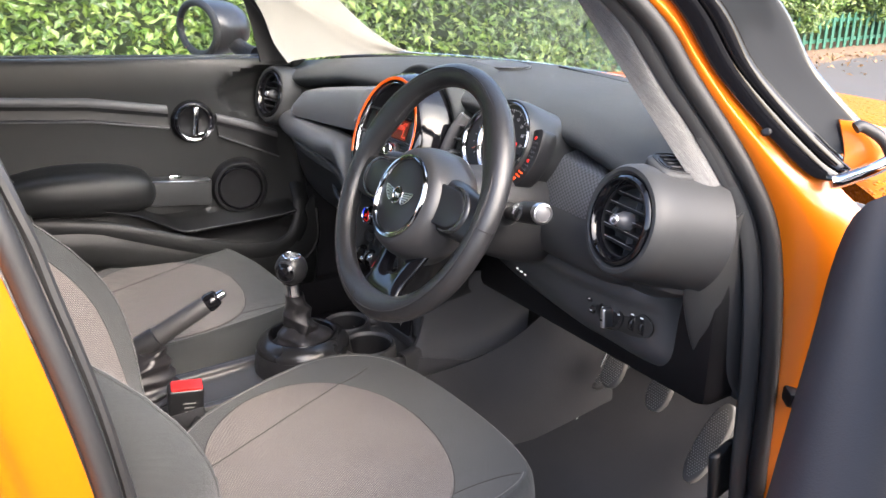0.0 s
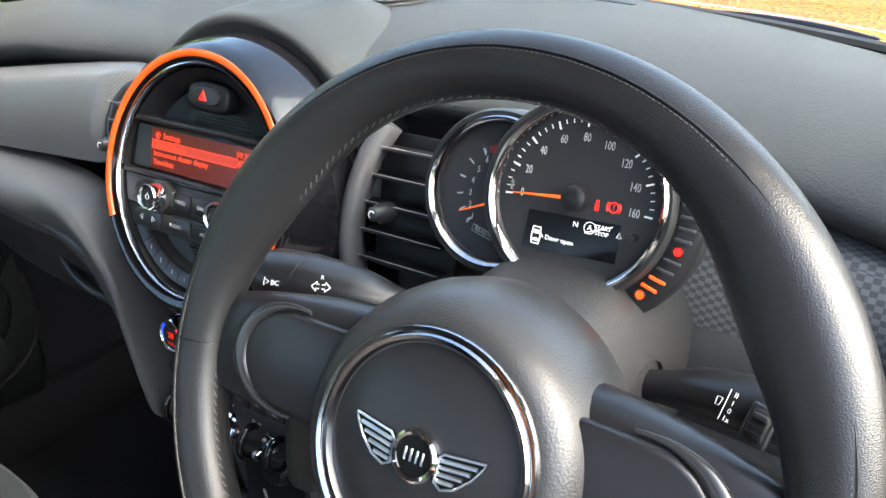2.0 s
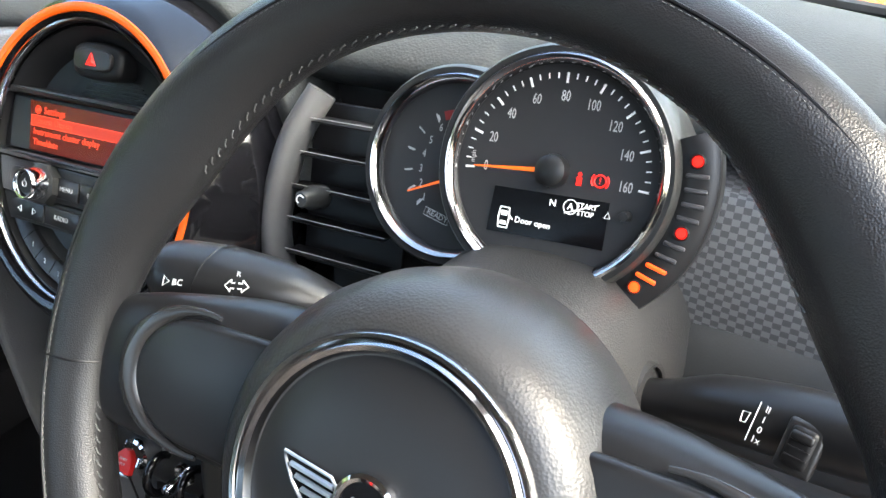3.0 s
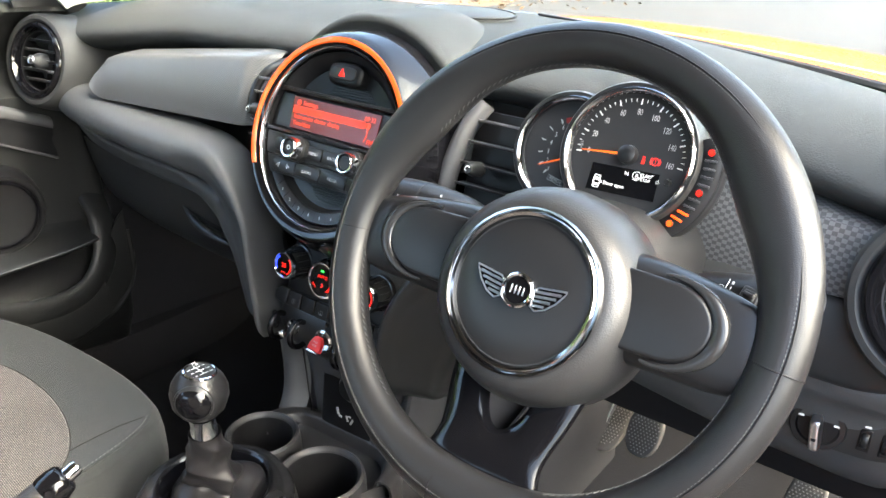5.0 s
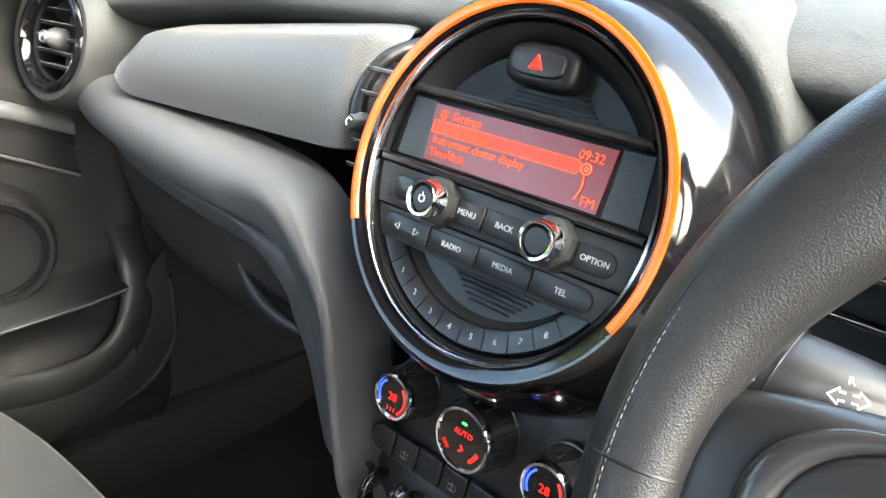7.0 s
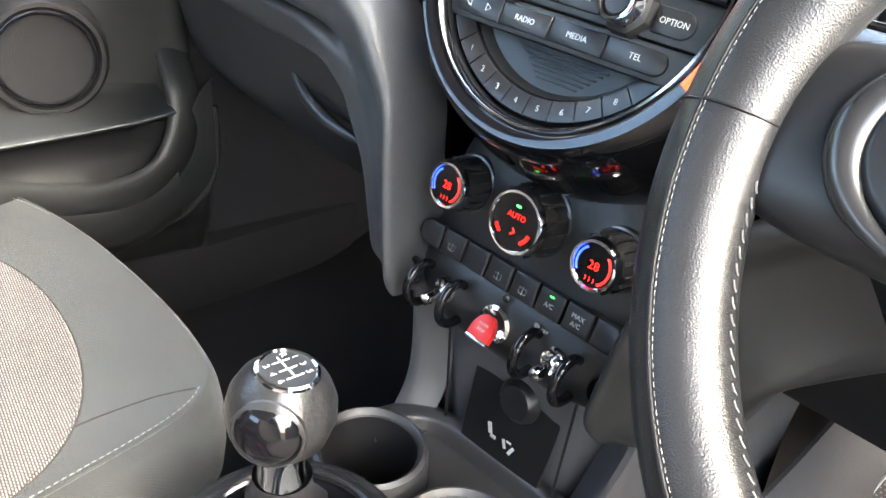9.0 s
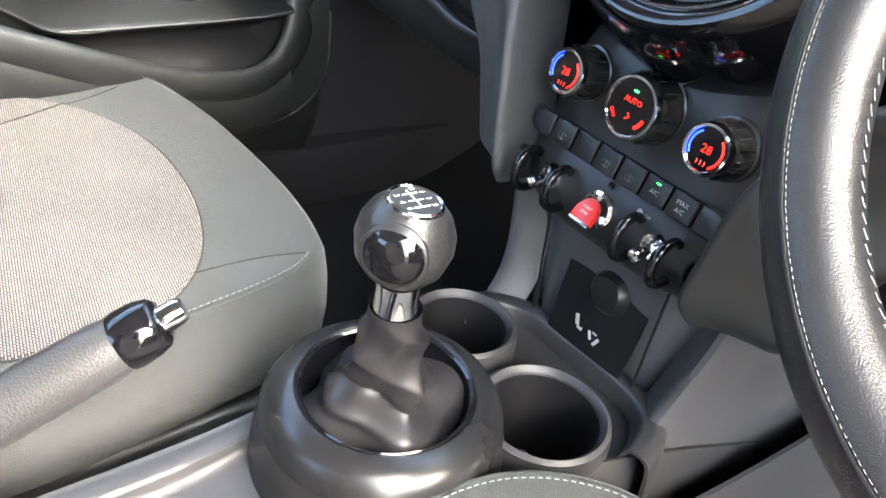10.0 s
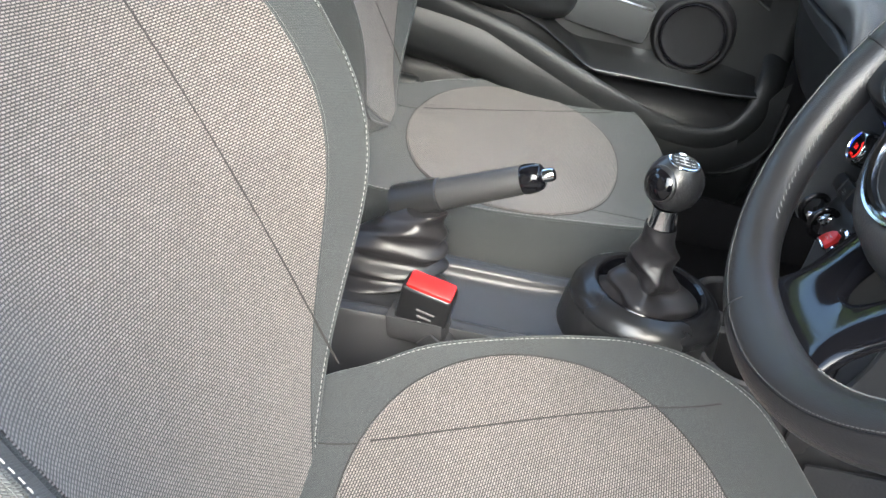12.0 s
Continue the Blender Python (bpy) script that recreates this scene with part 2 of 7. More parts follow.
def wet_paint(name):
    """Orange paint covered with fine drops of water."""
    m = mat(name, (0.42, 0.105, 0.002), 0.50, spec=0.12)
    nt = m.node_tree
    b = nt.nodes["Principled BSDF"]
    v = nt.nodes.new("ShaderNodeTexVoronoi")
    v.inputs["Scale"].default_value, v.inputs["Randomness"].default_value = 120, 1.0
    nt.links.new(nt.nodes["Texture Coordinate"].outputs["Object"], v.inputs["Vector"])
    r = nt.nodes.new("ShaderNodeMapRange")
    r.inputs["From Min"].default_value, r.inputs["From Max"].default_value = 0.0, 0.55
    nt.links.new(v.outputs["Distance"], r.inputs["Value"])
    bp = nt.nodes.new("ShaderNodeBump")
    bp.inputs["Strength"].default_value, bp.inputs["Distance"].default_value, bp.invert = 1.0, 0.004, True
    nt.links.new(r.outputs["Result"], bp.inputs["Height"])
    nt.links.new(bp.outputs["Normal"], b.inputs["Normal"])
    nt.links.new(bp.outputs["Normal"], b.inputs["Coat Normal"])
    return m


BONNET = wet_paint("wet_orange_paint")

DOORBLACK = mat("matt_black_door_lining", (0.022, 0.022, 0.024), 0.85, spec=0.15, grain="leather", bump=0.2, vary=0.15, gscale=700)
CUPSHADE = mat("shaded_cup_inside", (0.006, 0.006, 0.007), 0.6, spec=0.2, grain="noise", bump=0.2, vary=0.2)

# ---- building helpers ----
T = Matrix.Translation

def thing(name, label, category, at=(0, 0, 0), group="", kind=""):
    ob = new(name)
    ob.empty_display_size = 0.05
    ob.matrix_world = at if isinstance(at, Matrix) else Matrix.Translation(at)
    return tagged(ob, label, category, group, kind)


def finish(bm, material, name, sharp=38, uv=None):
    me = bpy.data.meshes.new(name)
    bmesh.ops.recalc_face_normals(bm, faces=bm.faces[:])
    for f in bm.faces:
        f.smooth = True
    lay = bm.loops.layers.uv.get("uv") or bm.loops.layers.uv.new("uv")
    if uv != "kept":
        for f in bm.faces:
            n = f.normal
            a = max(range(3), key=lambda i: abs(n[i]))
            i, j = [(1, 2), (0, 2), (0, 1)][a]
            for l in f.loops:
                l[lay].uv = (l.vert.co[i], l.vert.co[j])
    bm.to_mesh(me)
    bm.free()
    me.set_sharp_from_angle(angle=radians(sharp))
    me.materials.append(material)
    return me


def part(name, bm, material, parent=None, label="", sharp=38, m=None, uv=None):
    """One mesh object out of a bmesh, under its thing (places in metres of the parent)."""
    ob = new(name, finish(bm, material, name, sharp, uv))
    if parent is not None:
        ob.parent = parent
    if m is not None:
        ob.matrix_local = m
    return tagged(ob, label)


def shared(name, me, parent, m):
    ob = new(name, me)
    ob.parent, ob.matrix_local = parent, m
    return ob


def cr(p, t, closed=False):
    """Catmull-Rom through the rows of p at t in 0..1."""
    n = len(p)
    x = t * (n if closed else n - 1)
    i = min(int(x), n - 1 if closed else n - 2)
    f = x - i
    g = (lambda k: p[k % n]) if closed else (lambda k: p[min(max(k, 0), n - 1)])
    a, b, c, d = g(i - 1), g(i), g(i + 1), g(i + 2)
    return 0.5 * (2 * b + (c - a) * f + (2 * a - 5 * b + 4 * c - d) * f * f + (3 * b - a - 3 * c + d) * f ** 3)


def rows_mesh(bm, rings, closed=False, loop=False, caps=False):
    v = [[bm.verts.new(p) for p in r] for r in rings]
    nu, nv = len(v), len(v[0])
    for i in range(nu if loop else nu - 1):
        for j in range(nv if closed else nv - 1):
            q = (v[i][j], v[(i + 1) % nu][j], v[(i + 1) % nu][(j + 1) % nv], v[i][(j + 1) % nv])
            if len(set(q)) == 4:
                bm.faces.new(q)
    if caps and closed:
        bm.faces.new(v[0][::-1])
        bm.faces.new(v[-1])
    return bm


def skin(sections, nu=24, nv=24, closed=False, loop=False, caps=False, bm=None):
    """A smooth surface through sections, each a row of the same number of points."""
    s = [np.array([cr(np.array(r, float), j / nv if closed else j / (nv - 1), closed) for j in range(nv)]) for r in sections]
    s = np.array(s)
    rings = [cr(s, i / nu if loop else i / (nu - 1), loop) for i in range(nu)]
    return rows_mesh(bm or bmesh.new(), rings, closed, loop, caps)


def thick(bm, d):
    """Give an open sheet thickness d behind its faces."""
    bmesh.ops.recalc_face_normals(bm, faces=bm.faces[:])
    bm.normal_update()
    front, rim = bm.faces[:], [e for e in bm.edges if e.is_boundary]
    back = {v: bm.verts.new(v.co - v.normal * d) for v in bm.verts[:]}
    for f in front:
        bm.faces.new([back[v] for v in reversed(f.verts)])
    for e in rim:
        loop = e.link_loops[0]
        a, b = loop.vert, loop.link_loop_next.vert
        bm.faces.new((b, a, back[a], back[b]))
    return bm


def lathe(profile, n=48, bm=None, m=None, a0=0.0, a1=360.0):
    """Turn (radius, height) rows round z."""
    bm = bm or bmesh.new()
    full = abs(a1 - a0) >= 359.9
    k = n if full else n + 1
    rings = []
    for i in range(k):
        a = radians(a0 + (a1 - a0) * i / n)
        rings.append([Vector((r * math.cos(a), r * math.sin(a), h)) for r, h in profile])
    if m is not None:
        rings = [[m @ p for p in r] for r in rings]
    rows_mesh(bm, rings, loop=full)
    bmesh.ops.remove_doubles(bm, verts=bm.verts[:], dist=1e-6)
    return bm


def tube(path, radius, n=12, bm=None, closed=False, flat=1.0, up=(0, 0, 1), caps=True):
    """A round bar along a path; radius may differ from point to point; flat squeezes it along 'up'."""
    bm = bm or bmesh.new()
    P = [Vector(p) for p in path]
    R = [float(r) for r in radius] if hasattr(radius, "__len__") else [radius] * len(P)
    rings = []
    for i, p in enumerate(P):
        a = P[(i - 1) % len(P)] if (closed or i) else p
        b = P[(i + 1) % len(P)] if (closed or i < len(P) - 1) else p
        t = (b - a).normalized()
        s = t.cross(Vector(up))
        if s.length < 1e-4:
            s = t.cross(Vector((1, 0, 0)))
        s.normalize()
        w = s.cross(t)
        rings.append([p + R[i] * (math.cos(q) * s + flat * math.sin(q) * w) for q in (2 * math.pi * k / n for k in range(n))])
    return rows_mesh(bm, rings, closed=True, loop=closed, caps=caps and not closed)


def smooth_path(points, n):
    p = np.array(points, float)
    return [Vector(cr(p, i / (n - 1))) for i in range(n)]


def rbox(sx, sy, sz, r=0.003, seg=2, bm=None, m=None):
    """A box of that size about its middle, with rounded edges."""
    b2 = bmesh.new()
    bmesh.ops.create_cube(b2, size=1.0)
    bmesh.ops.scale(b2, vec=(sx, sy, sz), verts=b2.verts[:])
    if r:
        bmesh.ops.bevel(b2, geom=b2.edges[:], offset=min(r, 0.45 * min(sx, sy, sz)), segments=seg, profile=0.5, affect="EDGES")
    if m is not None:
        b2.transform(m)
    return merge(bm, b2)


def merge(bm, other):
    if bm is None:
        return other
    me = bpy.data.meshes.new("tmp")
    other.to_mesh(me)
    other.free()
    bm.from_mesh(me)
    bpy.data.meshes.remove(me)
    return bm


def plate(outline, depth, r=0.0, seg=2, bm=None, m=None):
    """A flat plate: an outline in x, y, from z = 0 up to depth, its upper rim rounded by r."""
    b2 = bmesh.new()
    lo = [b2.verts.new((x, y, 0)) for x, y in outline]
    f = b2.faces.new(lo)
    up = bmesh.ops.extrude_face_region(b2, geom=[f])
    top = [v for v in up["geom"] if isinstance(v, bmesh.types.BMVert)]
    bmesh.ops.translate(b2, verts=top, vec=(0, 0, depth))
    if r:
        s = set(top)
        e = [e for e in b2.edges if e.verts[0] in s and e.verts[1] in s]
        bmesh.ops.bevel(b2, geom=e, offset=r, segments=seg, profile=0.5, affect="EDGES")
    if m is not None:
        b2.transform(m)
    return merge(bm, b2)


def oval(rx, ry, n=32, cx=0.0, cy=0.0, p=2.0, a0=0.0):
    o = []
    for i in range(n):
        a = 2 * math.pi * i / n + a0
        c, s = math.cos(a), math.sin(a)
        o.append((cx + rx * math.copysign(abs(c) ** (2 / p), c), cy + ry * math.copysign(abs(s) ** (2 / p), s)))
    return o


def text_bm(string, size, depth=0.0003, m=None, align="CENTER", bm=None, shear=0.0):
    """Letters as a mesh, by the built-in font."""
    cu = bpy.data.curves.new("letters", "FONT")
    cu.body, cu.size, cu.extrude, cu.align_x, cu.align_y, cu.shear, cu.resolution_u = string, size, depth, align, "CENTER", shear, 2
    ob = bpy.data.objects.new("letters", cu)
    scene.collection.objects.link(ob)
    me = bpy.data.meshes.new_from_object(ob.evaluated_get(bpy.context.evaluated_depsgraph_get()))
    b2 = bmesh.new()
    b2.from_mesh(me)
    bpy.data.objects.remove(ob)
    bpy.data.curves.remove(cu)
    bpy.data.meshes.remove(me)
    if m is not None:
        b2.transform(m)
    return merge(bm, b2)


def face(x, y, z, tilt, yaw=0.0):
    """The pose of a panel whose x runs across the car, whose y runs up in it, whose z comes out of it; tilt: its top leans ahead."""
    return pose(x, y, z, 90 - tilt, 0, yaw)


def stitches(path, length, width, gap, bm=None, up=(0, 0, 1)):
    """A row of short threads along a path."""
    bm = bm or bmesh.new()
    P = [Vector(p) for p in path]
    d, carry = 0.0, 0.0
    for a, b in zip(P, P[1:]):
        seg = (b - a).length
        t = (b - a).normalized()
        while carry < seg:
            p = a + t * carry
            s = t.cross(Vector(up)).normalized() * width
            w = Vector(up) * width
            q0, q1 = p, p + t * length
            rows_mesh(bm, [[q0 + s, q0 + w, q0 - s, q0 - w], [(q0 + q1) / 2 + s + w * 0.6, (q0 + q1) / 2 + w * 1.6, (q0 + q1) / 2 - s + w * 0.6, (q0 + q1) / 2 - w], [q1 + s, q1 + w, q1 - s, q1 - w]], closed=True)
            carry += length + gap
        carry -= seg
    return bm

# ---- dashboard ----
dash = thing("dashboard", "charcoal soft-touch car dashboard with round air vents and grey patterned trim", "dashboard", (0, 0.2, 0.7))
D0 = Matrix.Translation((0, -0.2, -0.7))


def on_dash(name, bm, material, label="", sharp=38):
    bm.transform(D0)
    return part(name, bm, material, dash, label, sharp)


# soft top pad: from the windscreen to its rolled lip
def pad_section(x):
    ax = abs(x)
    side = max(0.0, (ax - 0.40) / 0.28)
    lip_y = 0.115 - 0.06 * side
    zt = 0.938 - 0.10 * x * x * 0.8
    back = 0.47 - 0.50 * x * x
    dz = -0.012 * side
    d = back - lip_y - 0.02
    return [(x, back, zt - 0.014), (x, back - 0.28 * d, zt - 0.004), (x, back - 0.6 * d, zt + dz * 0.3), (x, back - 0.84 * d, zt - 0.005 + dz), (x, lip_y + 0.02, zt - 0.016 + dz),
            (x, lip_y - 0.005, zt - 0.032 + dz), (x, lip_y + 0.0, zt - 0.048 + dz), (x, lip_y + 0.03, zt - 0.062 + dz), (x, lip_y + 0.09, zt - 0.07 + dz)]


bm = skin([pad_section(-0.675 + 1.305 * i / 18) for i in range(19)], 72, 40)
on_dash("top_pad", thick(bm, 0.004), DASH)

# the eyebrow over the round centre instrument
bm = bmesh.new()
rings = []
for i in range(33):
    a = radians(-8 + 196 * i / 32)
    c, s = math.cos(a), math.sin(a)
    row = []
    for r, y in ((0.1140, 0.088), (0.1230, 0.085), (0.1300, 0.083), (0.1350, 0.087), (0.1370, 0.105), (0.132, 0.165), (0.115, 0.22), (0.09, 0.27)):
        z = 0.822 + r * s * 0.96 + (y - 0.05) * 0.10
        row.append((r * c * 1.05, y + 0.35 * (r * s) * 0.36, min(z, 0.955)))
    rings.append(row)
skin(rings, 66, 28, bm=bm)
on_dash("centre_hood", thick(bm, 0.003), DASH)

# inner wall behind everything
bm = rbox(1.34, 0.20, 0.34, 0.02, m=Matrix.Translation((0, 0.24, 0.72)))
on_dash("inner_body", bm, BLACK)


def trim_strip(name, x0, x1, z0, z1, y0, y1, round_left, material):
    bm = bmesh.new()
    rows = []
    n = 40
    for i in range(n + 1):
        f = i / n
        x = x0 + (x1 - x0) * f
        a, b = z0[0] + (z0[1] - z0[0]) * f, z1[0] + (z1[1] - z1[0]) * f
        y = y0 + (y1 - y0) * f
        e = (f if round_left else 1 - f) * abs(x1 - x0)
        k = 1.0 if e > 0.035 else math.sqrt(max(0.0, 1 - (1 - e / 0.035) ** 2)) * 0.55 + 0.45
        e2 = ((1 - f) if round_left else f) * abs(x1 - x0)
        y += 0.03 * max(0.0, 1 - e2 / 0.03) ** 2
        m, h = (a + b) / 2, (b - a) / 2 * k
        rows.append([(x, y + 0.06, m - h), (x, y + 0.004, m - h * 0.98), (x, y - 0.002, m - h * 0.8), (x, y + 0.006, m), (x, y + 0.022, m + h * 0.75), (x, y + 0.034, m + h * 0.92), (x, y + 0.07, m + h)])
    skin(rows, 60, 16, bm=bm)
    return on_dash(name, thick(bm, 0.003), material, "grey dotted trim strip")


trim_strip("trim_strip", -0.485, -0.155, (0.795, 0.806), (0.856, 0.898), 0.028, 0.048, True, FINETRIM)
trim_strip("trim_strip", 0.335, 0.56, (0.778, 0.800), (0.872, 0.852), 0.088, 0.056, False, TRIM)


# curved bezel where the trim meets the side vent
on_dash("vent_bezel", tube(smooth_path([(-0.140, 0.062, 0.800), (-0.158, 0.056, 0.822), (-0.166, 0.062, 0.848), (-0.160, 0.082, 0.874), (-0.145, 0.118, 0.886)], 24), 0.007, 12, flat=0.8), SATINBLACK)


# rounded ledge below the trim that turns down into a leg beside the centre stack
LEG_PLAIN = ((0.98, 0.060), (1.02, 0.012), (0.96, 0.001), (0.80, 0.001), (0.55, 0.010), (0.33, 0.015), (0.1, 0.020), (-0.15, 0.024), (-0.4, 0.028), (-0.80, 0.034), (-0.98, 0.046), (-1.0, 0.08), (-0.7, 0.12))
LEG_GROOVE = ((0.98, 0.062), (1.00, 0.030), (0.90, 0.012), (0.70, 0.000), (0.46, -0.004), (0.26, 0.002), (0.12, 0.018), (0.02, 0.040), (-0.06, 0.024), (-0.22, 0.026), (-0.60, 0.042), (-1.0, 0.080), (-0.7, 0.12))


def leg(sign, name):
    # stations along the middle of the band: x, z, half height, y of its nose
    st = [(-0.640, 0.735, 0.062, 0.052), (-0.56, 0.735, 0.062, 0.025), (-0.46, 0.736, 0.060, 0.006), (-0.36, 0.734, 0.060, -0.002), (-0.27, 0.733, 0.060, -0.006),
          (-0.205, 0.724, 0.062, -0.009), (-0.166, 0.690, 0.054, -0.012), (-0.146, 0.645, 0.041, -0.016), (-0.133, 0.595, 0.036, -0.018), (-0.128, 0.566, 0.034, -0.016), (-0.127, 0.550, 0.028, -0.004)]
    if sign < 0:
        st = [(-0.205, 0.700, 0.050, 0.03), (-0.170, 0.680, 0.050, 0.004)] + st[7:]
    sec = []
    for k, (x, z, h, y) in enumerate(st):
        a = st[max(0, k - 1)]
        b = st[min(len(st) - 1, k + 1)]
        t = Vector((b[0] - a[0], 0, b[1] - a[1])).normalized()
        n = Vector((-t.z, 0, t.x))
        if n.z < 0:
            n = -n
        p = Vector((x, 0, z))
        up, dn = p + n * h, p - n * h
        g = max(0.0, min(1.0, (5.6 - k) / 1.6)) if sign > 0 else 0.0
        row = []
        for (f0, d0), (f1, d1) in zip(LEG_PLAIN, LEG_GROOVE):
            q = p + n * h * (f0 + (f1 - f0) * g)
            row.append((q.x * sign, y + d0 + (d1 - d0) * g, q.z))
        sec.append(row)
    return skin(sec, 64, 56)


bm = leg(1, "lower_panel")
on_dash("lower_panel", thick(bm, 0.004), LOWERDASH)

on_dash("driver_leg", thick(leg(-1, "driver_leg"), 0.004), PLASTIC)

# glove box below the ledge
sec = []
for x, y in ((-0.62, 0.085), (-0.50, 0.062), (-0.36, 0.050), (-0.24, 0.046), (-0.16, 0.046)):
    sec.append([(x, y - 0.005, 0.70), (x, y + 0.004, 0.66), (x, y + 0.016, 0.62), (x, y + 0.035, 0.585), (x, y + 0.075, 0.565), (x, y + 0.20, 0.56)])
on_dash("glove_box", thick(skin(sec, 24, 20), 0.003), PLASTIC)
on_dash("glove_box_recess", rbox(0.125, 0.020, 0.028, 0.009, 3, m=T((-0.258, 0.060, 0.652)) @ pose(0, 0, 0, -14, 3, 2)), BLACK)
bm = tube(smooth_path([(-0.325, 0.052, 0.662), (-0.290, 0.043, 0.647), (-0.250, 0.041, 0.637), (-0.200, 0.043, 0.634)], 16), [0.003 + 0.003 * math.sin(math.pi * k / 15) for k in range(16)], 10)
on_dash("glove_box_catch", bm, PLASTIC)

# ---- round centre unit ----
RM = face(0.0, 0.018, 0.831, 20.3)
radio = thing("radio_unit", "round centre radio with an orange light ring and a red display", "radio", RM)
bez = part("bezel", lathe([(0.1005, -0.004), (0.1015, 0.0015), (0.1035, 0.003)], 96), GLOSS, radio)
part("outer_ring", lathe([(0.1030, 0.0030), (0.1065, 0.0052), (0.1105, 0.0055), (0.1150, 0.0015), (0.1185, -0.006), (0.1250, -0.020), (0.1310, -0.038), (0.1348, -0.060), (0.1355, -0.09), (0.1340, -0.12)], 96), GLOSS, radio, "piano black outer ring")
part("light_ring", lathe([(0.1045, 0.0046), (0.1052, 0.0062), (0.1078, 0.0070), (0.1102, 0.0064), (0.1106, 0.0048)], 110, a0=-27, a1=206), ORANGELED, radio, "glowing orange light ring")
part("chrome_ring", lathe([(0.0975, -0.003), (0.0982, 0.0022), (0.0992, 0.0033), (0.1006, 0.0030), (0.1016, 0.0010)], 96), DARKCHROME, radio)
part("back_plate", lathe([(0.0, -0.022), (0.090, -0.020), (0.0965, -0.012), (0.0972, -0.003)], 72), BLACK, radio)


def inside(x, y, R=0.0955):
    r = math.hypot(x, y)
    return (x, y) if r <= R else (x * R / r, y * R / r)


def bar(y0, y1, z, depth, name, material, label="", R=0.0955, r=0.0012):
    o = []
    for k in range(13):
        y = y0 + (y1 - y0) * k / 12
        o.append((math.sqrt(R * R - y * y), y))
    o = o + [(-x, y) for x, y in reversed(o)]
    return part(name, plate(o, depth, r, 2, m=T((0, 0, z - depth))), material, radio, label)


bar(0.0425, 0.0475, -0.001, 0.012, "upper_lip", SATINBLACK)
bar(0.0010, 0.0415, -0.008, 0.008, "display_surround", BLACK)
bar(-0.0045, 0.0005, -0.001, 0.012, "middle_lip", SATINBLACK)
bar(-0.0310, -0.0055, -0.004, 0.012, "upper_button_bank", PLASTIC)
bar(-0.0515, -0.0320, -0.005, 0.012, "lower_button_bank", PLASTIC)
bm = plate([(-0.0650, 0.0030), (0.0620, 0.0030), (0.0640, 0.0385), (-0.0670, 0.0385)], 0.001, m=T((0, 0, -0.0076)))
screen = part("screen", bm, REDSCREEN, radio, "dim red display screen")
for s in (1, -1):
    bm = plate([(s * x, y) for x, y in ((0.0655, 0.0020), (0.0880, 0.0020), (0.0855, 0.0400), (0.0665, 0.0400))][::s], 0.0012, 0.0004, 1, m=T((0, 0, -0.0078)))
    part("screen_side", bm, PLASTIC, radio)
bm = bmesh.new()
text_bm("Settings", 0.0074, 0.0001, T((-0.0510, 0.0325, -0.0062)), "LEFT", bm)
text_bm("Central Display", 0.0068, 0.0001, T((-0.0615, 0.0245, -0.0058)), "LEFT", bm)
text_bm("Instrument cluster display", 0.0068, 0.0001, T((-0.0615, 0.0165, -0.0062)), "LEFT", bm)
text_bm("Time/date", 0.0068, 0.0001, T((-0.0615, 0.0090, -0.0062)), "LEFT", bm)
text_bm("09:32", 0.0074, 0.0001, T((0.0500, 0.0315, -0.0062)), bm=bm)
text_bm("FM", 0.0074, 0.0001, T((0.0555, 0.0075, -0.0062)), bm=bm)
for r in (0.0028, 0.0012):
    tube([(-0.0575 + r * math.cos(a), 0.0325 + r * math.sin(a), -0.0062) for a in [2 * math.pi * k / 16 for k in range(16)]], 0.0004, 4, bm=bm, closed=True)
for r in (0.0030, 0.0011):
    tube([(0.0490 + r * math.cos(a), 0.0245 + r * math.sin(a), -0.0060) for a in [2 * math.pi * k / 16 for k in range(16)]], 0.0005, 4, bm=bm, closed=True)
tube(smooth_path([(0.0490, 0.0205, -0.006), (0.0495, 0.0140, -0.006), (0.0470, 0.0075, -0.006)], 8), 0.0006, 4, bm=bm)
tube([(-0.0640, 0.0208, -0.0060), (0.0430, 0.0208, -0.0060), (0.0452, 0.0224, -0.006), (0.0452, 0.0266, -0.006), (0.0430, 0.0282, -0.0060), (-0.0640, 0.0282, -0.0060)], 0.0003, 4, bm=bm, closed=True)
part("screen_writing", bm, REDTEXT, screen)
bm = plate([(-0.0640, 0.0208), (0.0430, 0.0208), (0.0450, 0.0224), (0.0450, 0.0266), (0.0430, 0.0282), (-0.0640, 0.0282)], 0.0003, m=T((0, 0, -0.0066)))
part("screen_highlight", bm, REDBAND, screen)


